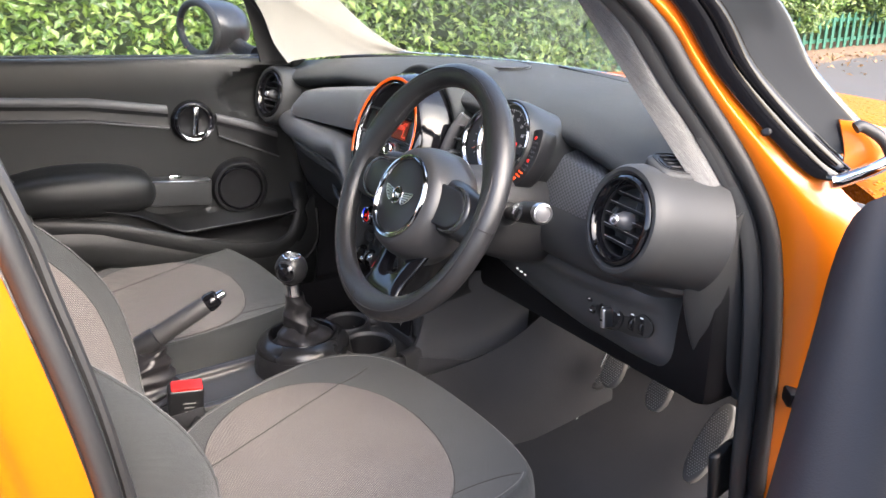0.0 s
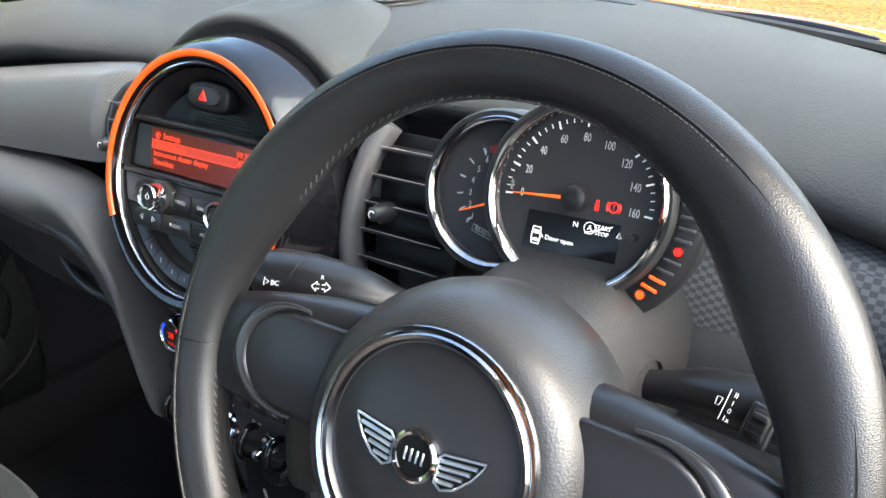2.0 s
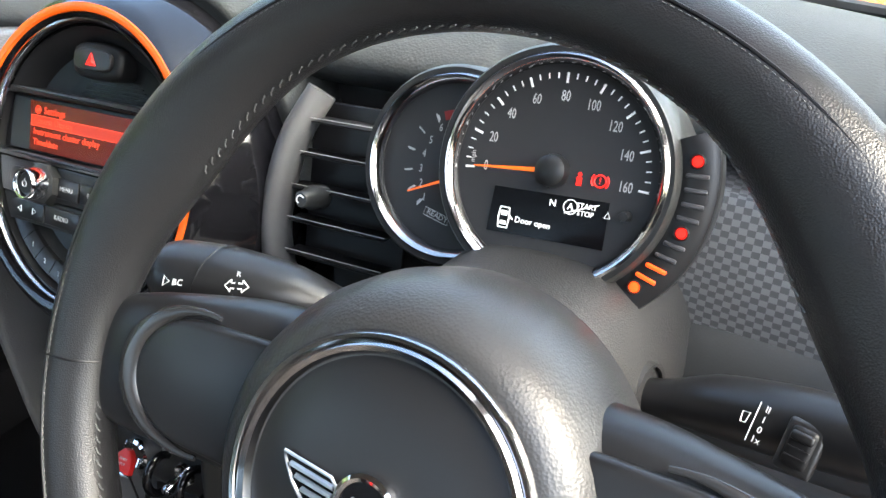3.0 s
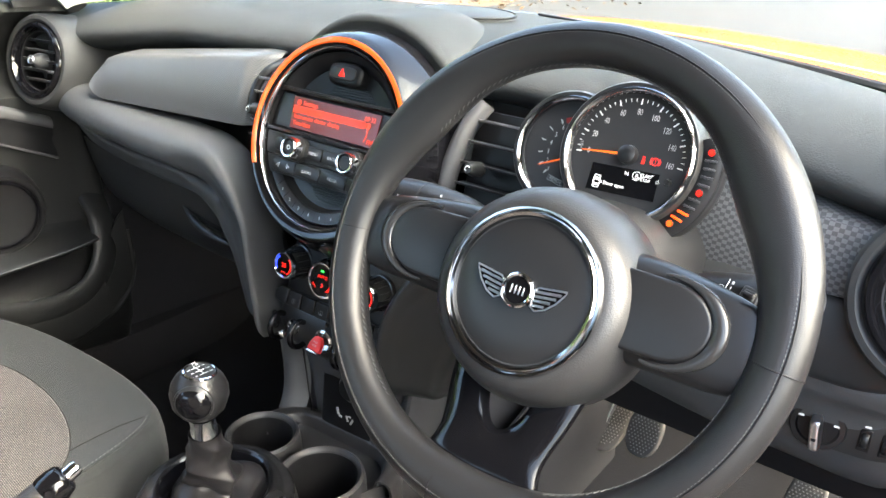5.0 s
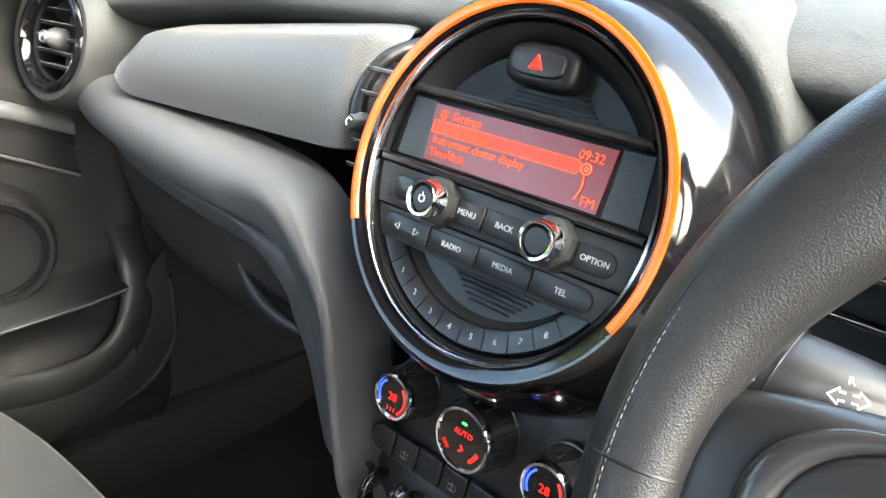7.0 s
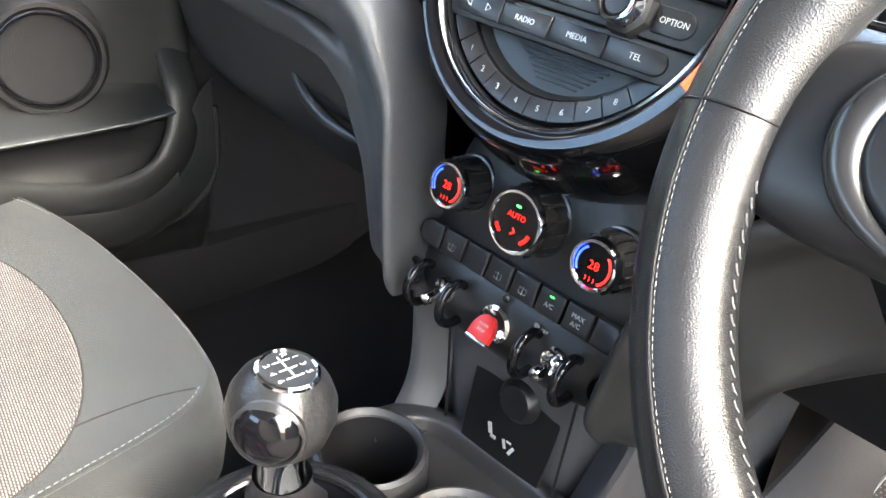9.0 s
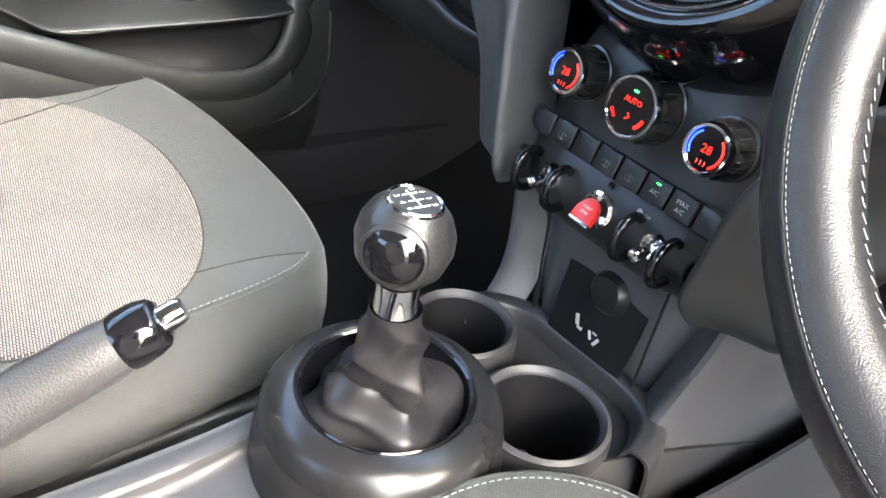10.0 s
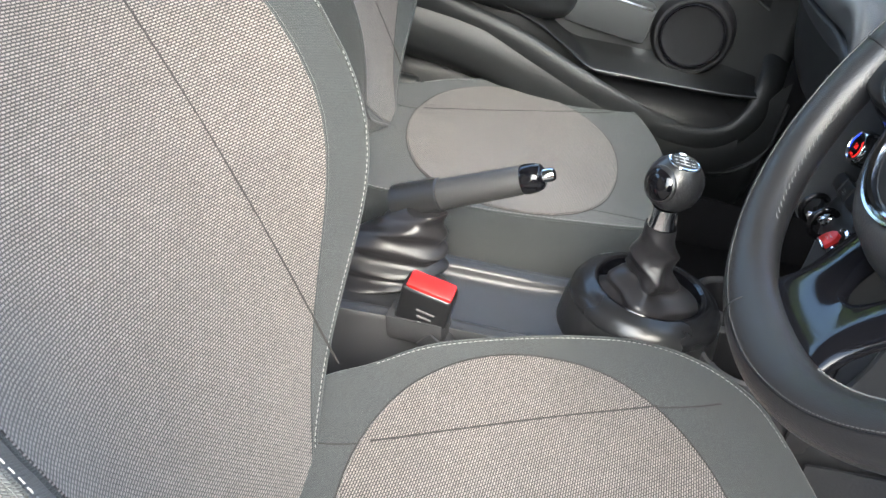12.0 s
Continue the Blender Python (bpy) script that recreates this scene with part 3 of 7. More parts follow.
def key(x0, x1, y0, y1, z, text, name="button", size=0.0050, skew=0.0, both=0.0):
    e = 0.0004
    o = [(x0 + e, y0 + e), (x1 - e, y0 + e), (x1 - e, y1 - e), (x0 + e, y1 - e)]
    if both:
        w = (y1 - y0) / 2
        if both < 0:
            o = [(x0 + w + w * math.cos(a), (y0 + y1) / 2 + (w - e) * math.sin(a)) for a in np.linspace(math.pi / 2, 1.5 * math.pi, 9)] + [(x1 - e, y0 + e), (x1 - e, y1 - e)]
        else:
            o = [(x0 + e, y1 - e), (x0 + e, y0 + e)] + [(x1 - w + w * math.cos(a), (y0 + y1) / 2 + (w - e) * math.sin(a)) for a in np.linspace(-math.pi / 2, math.pi / 2, 9)]
    b = part(name, plate(o, 0.0030, 0.0008, 2, m=T((0, 0, z - 0.0012))), SATINBLACK, radio)
    if text:
        part("legend", text_bm(text, size, 0.0001, T(((x0 + x1) / 2, (y0 + y1) / 2, z + 0.0019))), KEYPRINT, b)
    return b


key(-0.0800, -0.0500, -0.0262, -0.0105, -0.004, "", both=-1)
key(-0.0290, -0.0035, -0.0275, -0.0120, -0.004, "MENU")
key(-0.0028, 0.0270, -0.0275, -0.0120, -0.004, "BACK")
key(0.0600, 0.0850, -0.0275, -0.0120, -0.004, "OPTION", both=1, size=0.0048)
key(-0.0790, -0.0405, -0.0490, -0.0345, -0.005, "", both=-1)
key(-0.0400, -0.0020, -0.0490, -0.0345, -0.005, "RADIO")
key(-0.0013, 0.0380, -0.0490, -0.0345, -0.005, "MEDIA")
key(0.0387, 0.0780, -0.0490, -0.0345, -0.005, "TEL", both=1)
bm = bmesh.new()
for x, s in ((-0.0670, -1), (-0.0510, 1)):
    tube([(x - s * 0.0016, -0.0440, -0.0030), (x - s * 0.0016, -0.0395, -0.0030), (x + s * 0.0022, -0.0418, -0.0030)], 0.0003, 4, bm=bm, closed=True)
part("arrows", bm, WHITE, radio)
for x in (-0.0395, 0.0445):
    m = T((x, -0.0185, 0))
    kn = part("knob", lathe([(0.0, 0.0135), (0.0070, 0.0132), (0.0082, 0.0120), (0.0085, 0.0108)], 40, m=m), SATINBLACK, radio)
    part("knob_rim", lathe([(0.0082, 0.0118), (0.0092, 0.0150), (0.0106, 0.0152), (0.0117, 0.0130), (0.0116, 0.0030), (0.0122, 0.0)], 40, m=m), CHROME, kn, "chrome knob rim")
    part("knob_collar", lathe([(0.0120, 0.0035), (0.0150, 0.0020), (0.0163, -0.003), (0.0168, -0.008)], 8, m=m @ Matrix.Rotation(radians(22.5), 4, "Z")), PLASTIC, kn)
    if x < 0:
        bm = tube([(x + 0.0022 * math.cos(a), -0.0185 + 0.0022 * math.sin(a), 0.0137) for a in np.linspace(2.2, 7.2, 14)], 0.0003, 4)
        tube([(x, -0.0170, 0.0137), (x, -0.0145, 0.0137)], 0.0003, 4, bm=bm)
        part("power_sign", bm, WHITE, kn)
# hazard switch
hz = part("hazard_housing", plate(oval(0.0245, 0.0128, 40, 0.001, 0.0732, 3.4), 0.0170, 0.0045, 4, m=T((0, 0, -0.0215))), BLACK, radio)
part("hazard_switch", plate(oval(0.0185, 0.0075, 32, 0.001, 0.0735, 3.2), 0.003, 0.0012, 3, m=T((0, 0, -0.0045))), SATINBLACK, hz)
bm = tube([(-0.0035, 0.0700, -0.0012), (0.0055, 0.0700, -0.0012), (0.0010, 0.0780, -0.0012)], 0.0006, 4, closed=True)
tube([(-0.0010, 0.0714, -0.0012), (0.0030, 0.0714, -0.0012), (0.0010, 0.0752, -0.0012)], 0.0005, 4, bm=bm, closed=True)
bm.faces.new([bm.verts.new(p) for p in ((-0.0028, 0.0704, -0.0014), (0.0048, 0.0704, -0.0014), (0.0010, 0.0772, -0.0014))])
part("hazard_triangle", bm, RED, hz)
# ribbed disc slots above and below
for y0, n, dy in ((0.0500, 5, 0.0028), (-0.0545, 6, -0.0030)):
    for k in range(n):
        w = 0.032 - 0.0032 * k if y0 < 0 else 0.034 - 0.0025 * k
        part("rib", rbox(2 * w, 0.0015, 0.003, 0.0005, 1, m=T((0.006, y0 + dy * k, -0.0205))), SATINBLACK, radio)
# arc of number keys
for k in range(10):
    a0, a1 = -146 + 11.3 * k, -146 + 11.3 * (k + 1) - 0.5
    am = radians((a0 + a1) / 2)
    kb = part("preset_key", lathe([(0.0805, -0.016), (0.0810, -0.0095), (0.0820, -0.0085), (0.0935, -0.0065), (0.0950, -0.0085), (0.0950, -0.016)], 5, a0=a0, a1=a1), SATINBLACK, radio)
    if 0 < k < 9:
        part("legend", text_bm(str(k), 0.0054, 0.0001, T((0.0876 * math.cos(am), 0.0876 * math.sin(am), -0.0072))), KEYPRINT, kb)
part("bowl", lathe([(0.052, -0.0215), (0.076, -0.0195), (0.0800, -0.012)], 40, a0=-150, a1=-30), PLASTIC, radio)
part("upper_bowl", lathe([(0.060, -0.0215), (0.082, -0.018), (0.090, -0.006), (0.0960, -0.003)], 40, a0=28, a1=152), BLACK, radio)
# chrome-edged fins under the unit
for k in range(3):
    part("lower_fin", tube([((0.125 + 0.004 * k) * math.cos(a), (0.121 + 0.003 * k) * math.sin(a), -0.03 - 0.004 * k) for a in np.linspace(radians(240), radians(300), 20)], 0.0012, 6), BLACK, radio)


# side air vents beside the round unit
def side_vent(x, y, z, w, h, yaw, knob_dx):
    v = thing("side_vent", "black slatted air vent with a small round knob", "air vent", face(x, y, z, 16, yaw), group="side vents")
    s = 1 if x > 0 else -1
    part("case", rbox(w, h, 0.004, 0.001, 1, m=T((0, 0, -0.03))), BLACK, v)
    for k in range(5):
        part("slat", rbox(w * 0.96, 0.0012, 0.014, 0.0004, 1, m=T((0, -h / 2 + h * (k + 0.5) / 5, -0.012)) @ Matrix.Rotation(radians(12), 4, "X")), BLACK, v)
        part("slat_edge", rbox(w * 0.96, 0.0004, 0.0006, 0, 1, m=T((0, -h / 2 + h * (k + 0.5) / 5 + 0.0012, -0.0045))), GREYPRINT, v)
    fr = [(-s * (w / 2 + 0.007), -h * 0.58, -0.014), (-s * (w / 2 + 0.010), -h * 0.3, -0.008), (-s * (w / 2 + 0.006), 0.0, -0.006), (-s * (w / 2 - 0.002), h * 0.3, -0.008), (-s * (w / 2 - 0.014), h * 0.56, -0.016)]
    if x > 0:
        part("frame", tube(smooth_path(fr, 24), 0.0095, 14, flat=1.3, up=(0, 0, 1)), GREY if x > 0 else PLASTIC, v, "curved satin frame")
    kb = part("knob", lathe([(0.0, 0.0165), (0.0045, 0.0162), (0.0056, 0.0148), (0.0060, 0.010), (0.0080, 0.006), (0.0080, -0.006)], 24, m=T((knob_dx, -0.004, -0.002))), PLASTIC, v)
    part("knob_mark", tube([(knob_dx + 0.0028 * math.cos(a), -0.004 + 0.0028 * math.sin(a), 0.0147) for a in np.linspace(0.6, 4.2, 10)], 0.0005, 4), WHITE, kb)


side_vent(0.183, 0.062, 0.828, 0.080, 0.112, 0, -0.014)
side_vent(-0.126, 0.040, 0.840, 0.052, 0.086, 0, -0.010)

# ---- instruments on the column ----
CL = face(0.3385, 0.0394, 0.8809, 22)
cluster = thing("instrument_cluster", "round speedometer and rev counter in chrome rings, lit red warning lamps", "instrument cluster", CL)


def gauge(name, cx, cy, cz, R, deep):
    m = T((cx, cy, cz))
    case = part(name, lathe([(0.0, -0.004), (R - 0.004, -0.004), (R - 0.003, 0.001)], 72, m=m), DIAL, cluster)
    part("chrome_ring", lathe([(R - 0.0045, -0.002), (R - 0.003, 0.003), (R - 0.0005, 0.0048), (R + 0.0012, 0.0030), (R + 0.0012, -0.003)], 72, m=m), DARKCHROME, case)
    part("shell", lathe([(R + 0.001, 0.003), (R + 0.0035, 0.0035), (R + 0.0055, 0.0), (R + 0.007, -0.02), (R + 0.004, -deep), (R - 0.02, -deep)], 72, m=m), PLASTIC, case)
    return case


speedo = gauge("speedometer", 0, 0, 0, 0.0572, 0.10)
ticks, nums = bmesh.new(), bmesh.new()
for k in range(33):
    a = radians(186.3 - 189.3 * k / 32)
    long = k % 4 == 0
    r0, r1 = (0.0437 if long else 0.0460), 0.0487
    rbox(r1 - r0, 0.0011 if long else 0.0006, 0.0004, 0, 1, ticks, T((((r0 + r1) / 2) * math.cos(a), ((r0 + r1) / 2) * math.sin(a), -0.0034)) @ Matrix.Rotation(a, 4, "Z"))
for v in range(0, 161, 20):
    a = radians(185 - 188 * v / 160)
    text_bm(str(v), 0.0066, 0.0001, T((0.0372 * math.cos(a), 0.0372 * math.sin(a), -0.0036)) @ Matrix.Diagonal((0.72, 1.15, 1, 1)), bm=nums)
text_bm("mph", 0.0036, 0.0001, T((-0.0450, 0.0005, -0.0036)) @ Matrix.Rotation(radians(90), 4, "Z"), bm=nums)
part("dial_print", ticks, WHITE, speedo)
part("numerals", nums, KEYPRINT, speedo)
bm = plate([(-0.0415, -0.0002), (-0.0415, 0.0004), (0.004, 0.0014), (0.004, -0.0014)], 0.0008, m=T((0.0, 0.0, 0.0015)) @ Matrix.Rotation(radians(5.5), 4, "Z"))
part("needle", bm, NEEDLE, speedo, "orange needle")
part("needle_hub", lathe([(0.0, 0.0052), (0.0050, 0.0049), (0.0078, 0.0030), (0.0086, -0.0035)], 32), SATINBLACK, speedo)
bm = plate([(-0.0305, -0.0360), (0.0320, -0.0340), (0.0312, -0.0105), (-0.0298, -0.0125)], 0.0004, m=T((0, 0, -0.0038)))
disp = part("display", bm, SCREENBLACK, speedo, "dark info display")
bm = text_bm("Door open", 0.0043, 0.0001, T((-0.0060, -0.0318, -0.0032)))
text_bm("N", 0.0048, 0.0001, T((0.0028, -0.0198, -0.0032)), bm=bm)
text_bm("START", 0.0036, 0.0001, T((0.0205, -0.0185, -0.0032)), bm=bm)
text_bm("STOP", 0.0036, 0.0001, T((0.0203, -0.0222, -0.0032)), bm=bm)
text_bm("A", 0.0048, 0.0001, T((0.0122, -0.0200, -0.0032)), bm=bm)
tube([(0.0122 + 0.0036 * math.cos(a), -0.0200 + 0.0036 * math.sin(a), -0.0032) for a in [2 * math.pi * i / 24 for i in range(24)]], 0.0002, 4, bm=bm, closed=True)
tube([(0.0095, -0.0235, -0.0031), (0.0265, -0.0165, -0.0031)], 0.00025, 4, bm=bm)
tube([(0.0298, -0.0222, -0.0032), (0.0328, -0.0222, -0.0032), (0.0313, -0.0190, -0.0032)], 0.00025, 4, bm=bm, closed=True)
tube([(-0.0245, -0.0370, -0.0032), (-0.0195, -0.0370, -0.0032), (-0.0190, -0.032, -0.0032), (-0.0195, -0.0265, -0.0032), (-0.0245, -0.0265, -0.0032), (-0.025, -0.032, -0.0032)], 0.0004, 4, bm=bm, closed=True)
rbox(0.0035, 0.0025, 0.0002, 0, 1, bm, T((-0.022, -0.0295, -0.0032)))
rbox(0.0035, 0.0020, 0.0002, 0, 1, bm, T((-0.022, -0.0345, -0.0032)))
tube([(-0.0192, -0.0300, -0.0032), (-0.0170, -0.0322, -0.0032)], 0.0004, 4, bm=bm)
bm.transform(T((0, 0.0040, 0)))
part("display_writing", bm, WHITEGLOW, disp)
bm = lathe([(0.0, 0.0), (0.0011, 0.0)], 12, m=T((0.0165, -0.0035, -0.0036)))
rbox(0.0028, 0.0042, 0.0002, 0.0005, 1, bm, T((0.0165, -0.0070, -0.0036)))
tube([(0.0270 + 0.0030 * math.cos(a), -0.0052 + 0.0030 * math.sin(a), -0.0036) for a in [2 * math.pi * i / 24 for i in range(24)]], 0.0004, 4, bm=bm, closed=True)
text_bm("!", 0.0045, 0.0001, T((0.0270, -0.0052, -0.0036)), bm=bm)
for s in (1, -1):
    tube([(0.0270 + 0.0043 * math.cos(a) * s, -0.0052 + 0.0043 * math.sin(a), -0.0036) for a in np.linspace(-0.7, 0.7, 8)], 0.0004, 4, bm=bm)
bm.transform(T((-0.0026, 0.0042, 0)))
part("warning_lamps", bm, RED, speedo, "lit red warning lamps")
part("reset_button", lathe([(0.0, 0.004), (0.0022, 0.004), (0.0026, 0.002), (0.0026, -0.004)], 16, m=T((0.0405, -0.0155, 0))), SATINBLACK, speedo)

tach = gauge("rev_counter", -0.0600, -0.0075, -0.010, 0.0495, 0.09)
nums = bmesh.new()
for v, x, y in ((6, -0.0140, 0.0235), (5, -0.0200, 0.0145), (4, -0.0235, 0.0050), (3, -0.0242, -0.0050), (2, -0.0225, -0.0145), (1, -0.0185, -0.0235)):
    text_bm(str(v), 0.0056, 0.0001, T((-0.0600 + 0.84 * x, -0.0075 + 0.84 * y, -0.0136)) @ Matrix.Diagonal((0.78, 1.1, 1, 1)), bm=nums)
    for q in (0, 0.5):
        a = math.atan2(y - 0.004 * q, x) - q * 0.14
        rbox(0.005 if q == 0 else 0.003, 0.0008, 0.0003, 0, 1, nums, T((-0.0600 + 0.0288 * math.cos(a), -0.0075 + 0.0288 * math.sin(a), -0.0136)) @ Matrix.Rotation(a, 4, "Z"))
text_bm("READY", 0.0044, 0.0001, T((-0.0655, -0.0360, -0.0136)) @ Matrix.Rotation(radians(-14), 4, "Z"), bm=nums)
text_bm("OFF", 0.0036, 0.0001, T((-0.0535, -0.0392, -0.0136)), bm=nums)
tube([(-0.0735, -0.0320, -0.0136), (-0.0580, -0.0358, -0.0136), (-0.0587, -0.0402, -0.0136), (-0.0742, -0.0364, -0.0136)], 0.0002, 4, bm=nums, closed=True)
part("numerals", nums, GREYPRINT, tach)
bm = plate([(-0.034, -0.0003), (-0.034, 0.0003), (0.0, 0.0010), (0.0, -0.0010)], 0.0006, m=T((-0.0545, -0.0115, -0.012)) @ Matrix.Rotation(radians(24), 4, "Z"))
part("needle", bm, NEEDLE, tach, "orange needle")
bm = lathe([(0.026, -0.0138), (0.031, -0.0138)], 16, m=T((-0.0600, -0.0075, 0)), a0=70, a1=112)
part("red_zone", bm, DARKRED, tach)

# curved fuel gauge hugging the speedometer
bm = bmesh.new()
rings = []
for i in range(25):
    a = radians(23 - 80 * i / 24)
    r0 = 0.0615
    r1 = 0.0800 if 0 < i < 24 else 0.0775
    rings.append([(r * math.cos(a), r * math.sin(a), z) for r, z in ((r0, -0.03), (r0, -0.006), (r0 + 0.002, -0.0030), ((r0 + r1) / 2, -0.0020), (r1 - 0.002, -0.004), (r1, -0.008), (r1 - 0.003, -0.034))])
skin(rings, 40, 22, closed=True, caps=True, bm=bm)
fuel = part("fuel_gauge", bm, SATINBLACK, cluster, "curved fuel gauge with lit orange bars")
for k in range(11):
    a = radians(13 - 56 * k / 10)
    m = T((0.0698 * math.cos(a), 0.0698 * math.sin(a), -0.0022)) @ Matrix.Rotation(a * 0.45, 4, "Z")
    if k in (0, 5, 10):
        part("lamp", lathe([(0.0, 0.0012), (0.0022, 0.0011), (0.0028, 0.0)], 20, m=m), RED if k < 10 else AMBER, fuel)
        part("lamp_rim", lathe([(0.0027, 0.0), (0.0031, 0.0013), (0.0036, 0.0)], 20, m=m), SATINBLACK, fuel)
    else:
        part("bar", rbox(0.0105, 0.0021, 0.0016, 0.0007, 2, m=m), AMBER if k > 7 else GREYBAR, fuel)

# ---- steering column and stalks ----
column = thing("steering_column", "dark grey plastic steering column shroud", "steering column", (0.341, 0.02, 0.79))
C0 = T((-0.341, -0.02, -0.79))
sec = []
for y, w, zl, zh in ((-0.085, 0.048, 0.755, 0.846), (-0.05, 0.060, 0.740, 0.850), (0.0, 0.066, 0.715, 0.846), (0.06, 0.072, 0.695, 0.835), (0.13, 0.075, 0.69, 0.82)):
    zm = (zl + zh) / 2
    sec.append([(0.341 + w * c, y, zm + (zh - zl) / 2 * s) for c, s in ((1, 0), (0.9, 0.55), (0.55, 0.92), (0, 1), (-0.55, 0.92), (-0.9, 0.55), (-1, 0), (-0.92, -0.6), (-0.55, -1), (0, -1), (0.55, -1), (0.92, -0.6))])
bm = skin(sec, 24, 48, closed=True, caps=True)
bm.transform(C0)
part("shroud", bm, COLUMN, column)


def stalk(name, pts, rad, label, flat):
    st = thing(name, label, "stalk", (0.341, 0.0, 0.80))
    bm = tube(smooth_path(pts, 22), list(np.interp(np.linspace(0, 1, 22), np.linspace(0, 1, len(rad)), rad)), 20, flat=flat)
    bm.transform(T((-0.341, 0.0, -0.80)))
    part("lever", bm, SATINBLACK, st)
    return st


left_stalk = stalk("indicator_stalk", [(0.285, -0.012, 0.800), (0.255, -0.022, 0.806), (0.225, -0.036, 0.818), (0.195, -0.047, 0.824), (0.168, -0.054, 0.826), (0.158, -0.056, 0.826)], [0.008, 0.012, 0.0185, 0.0205, 0.0195, 0.015], "black indicator stalk with white symbols", 0.9)
SF = face(0.200, -0.0655, 0.8335, 42, 17)
bm = text_bm("BC", 0.0046, 0.0001, T((-0.0155, -0.001, 0.0016)))
tube([(-0.0235, -0.0030, 0.0012), (-0.0235, 0.0020, 0.0012), (-0.0200, -0.0005, 0.0016)], 0.0003, 4, bm=bm, closed=True)
text_bm("R", 0.0038, 0.0001, T((0.0160, 0.0062, 0.0010)), bm=bm)
text_bm("L", 0.0038, 0.0001, T((0.0155, -0.0062, 0.0014)), bm=bm)
for s in (1, -1):
    tube([(0.016 + s * 0.0010, -0.0012, 0.0016), (0.016 + s * 0.0030, -0.0012, 0.0014), (0.016 + s * 0.0030, -0.0028, 0.0012), (0.016 + s * 0.0064, 0.0002, 0.0010), (0.016 + s * 0.0030, 0.0032, 0.0012), (0.016 + s * 0.0030, 0.0016, 0.0014), (0.016 + s * 0.0010, 0.0016, 0.0016)], 0.0004, 4, bm=bm)
text_bm("P", 0.0046, 0.0001, T((0.0170, -0.0130, 0.0008)), bm=bm)
tube([(0.0115, -0.0145, 0.001), (0.0145, -0.0145, 0.001), (0.0130, -0.0115, 0.001)], 0.0003, 4, bm=bm, closed=True)
part("printing", bm, WHITE, left_stalk, m=T((-0.341, 0.0, -0.80)) @ SF)
part("groove", lathe([(0.0206, 0.0), (0.0209, 0.0005), (0.0206, 0.001)], 32), BLACK, left_stalk, m=T((-0.341, 0, -0.80)) @ T((0.1905, -0.0487, 0.8245)) @ Matrix.Rotation(radians(-80), 4, "Y") @ Matrix.Diagonal((0.95, 1, 1, 1)))
right_stalk = stalk("wiper_stalk", [(0.385, 0.004, 0.787), (0.415, 0.002, 0.793), (0.440, -0.003, 0.802), (0.470, -0.012, 0.811), (0.500, -0.0215, 0.819), (0.514, -0.026, 0.823)], [0.0085, 0.0100, 0.0150, 0.0165, 0.0160, 0.0145], "black wiper stalk with a chrome-rimmed end button", 0.95)
em = T((-0.341, 0, -0.80)) @ T((0.516, -0.0265, 0.8235)) @ (Vector((0.30, -0.08, 0.04)).to_track_quat("Z", "Y").to_matrix().to_4x4())
part("end_rim", lathe([(0.0105, 0.001), (0.0115, 0.0035), (0.0132, 0.003), (0.0146, -0.002), (0.0146, -0.006)], 32, m=em), SATIN, right_stalk)
part("end_button", lathe([(0.0, 0.0045), (0.007, 0.0042), (0.0105, 0.002), (0.0105, -0.003)], 32, m=em), GREY, right_stalk)
SF2 = face(0.466, -0.0265, 0.8155, 35, -17)
bm = bmesh.new()
for k, s in enumerate(("II", "I", "0", "1x")):
    text_bm(s, 0.0040, 0.0001, T((-0.0075, 0.0060 - 0.0044 * k, 0.001)), bm=bm)
tube([(-0.0112, 0.008, 0.0007), (-0.0112, -0.009, 0.0007)], 0.00025, 4, bm=bm)
tube([(-0.0165, 0.0015, 0.0003), (-0.0135, 0.0020, 0.0003), (-0.0140, -0.0025, 0.0003), (-0.0160, -0.0028, 0.0003)], 0.00025, 4, bm=bm, closed=True)
text_bm("AUTO", 0.0046, 0.0001, T((0.030, 0.0045, 0.0006)), bm=bm)
part("printing", bm, WHITE, right_stalk, m=T((-0.341, 0.0, -0.80)) @ SF2)
bm = rbox(0.0150, 0.0215, 0.004, 0.0019, 3, m=T((0.009, -0.002, 0.0013)))
ro = part("rocker_frame", bm, KNOB, right_stalk, m=T((-0.341, 0.0, -0.80)) @ SF2)
part("rocker", rbox(0.0108, 0.0170, 0.006, 0.0025, 3, m=T((0.009, -0.002, 0.0016))), BLACK, right_stalk, m=T((-0.341, 0.0, -0.80)) @ SF2)
part("rocker_ridge", rbox(0.0092, 0.0040, 0.0030, 0.0013, 3, m=T((0.009, 0.0022, 0.0044))), SATINBLACK, right_stalk, m=T((-0.341, 0.0, -0.80)) @ SF2)
for q in (-0.0025, -0.0060):
    part("rocker_groove", rbox(0.0086, 0.0006, 0.0008, 0, 1, m=T((0.009, q, 0.0046))), KNOB, right_stalk, m=T((-0.341, 0.0, -0.80)) @ SF2)
bm = tube([(0.378, 0.006, 0.787), (0.392, 0.0035, 0.7885), (0.408, 0.001, 0.790)], [0.0225, 0.0215, 0.0185], 28, caps=False)
bm.transform(C0)
part("stalk_collar", thick(bm, 0.002), COLUMN, column)

# ---- steering wheel ----
WHEEL = face(0.347, -0.118, 0.829, 27.5)
wheel = thing("steering_wheel", "black leather three-spoke steering wheel with a chrome-ringed hub", "steering wheel", WHEEL)


def grip_at(deg):
    return sum(math.exp(-abs((deg - g + 180) % 360 - 180) ** 2 / 420.0) for g in (33, 147))


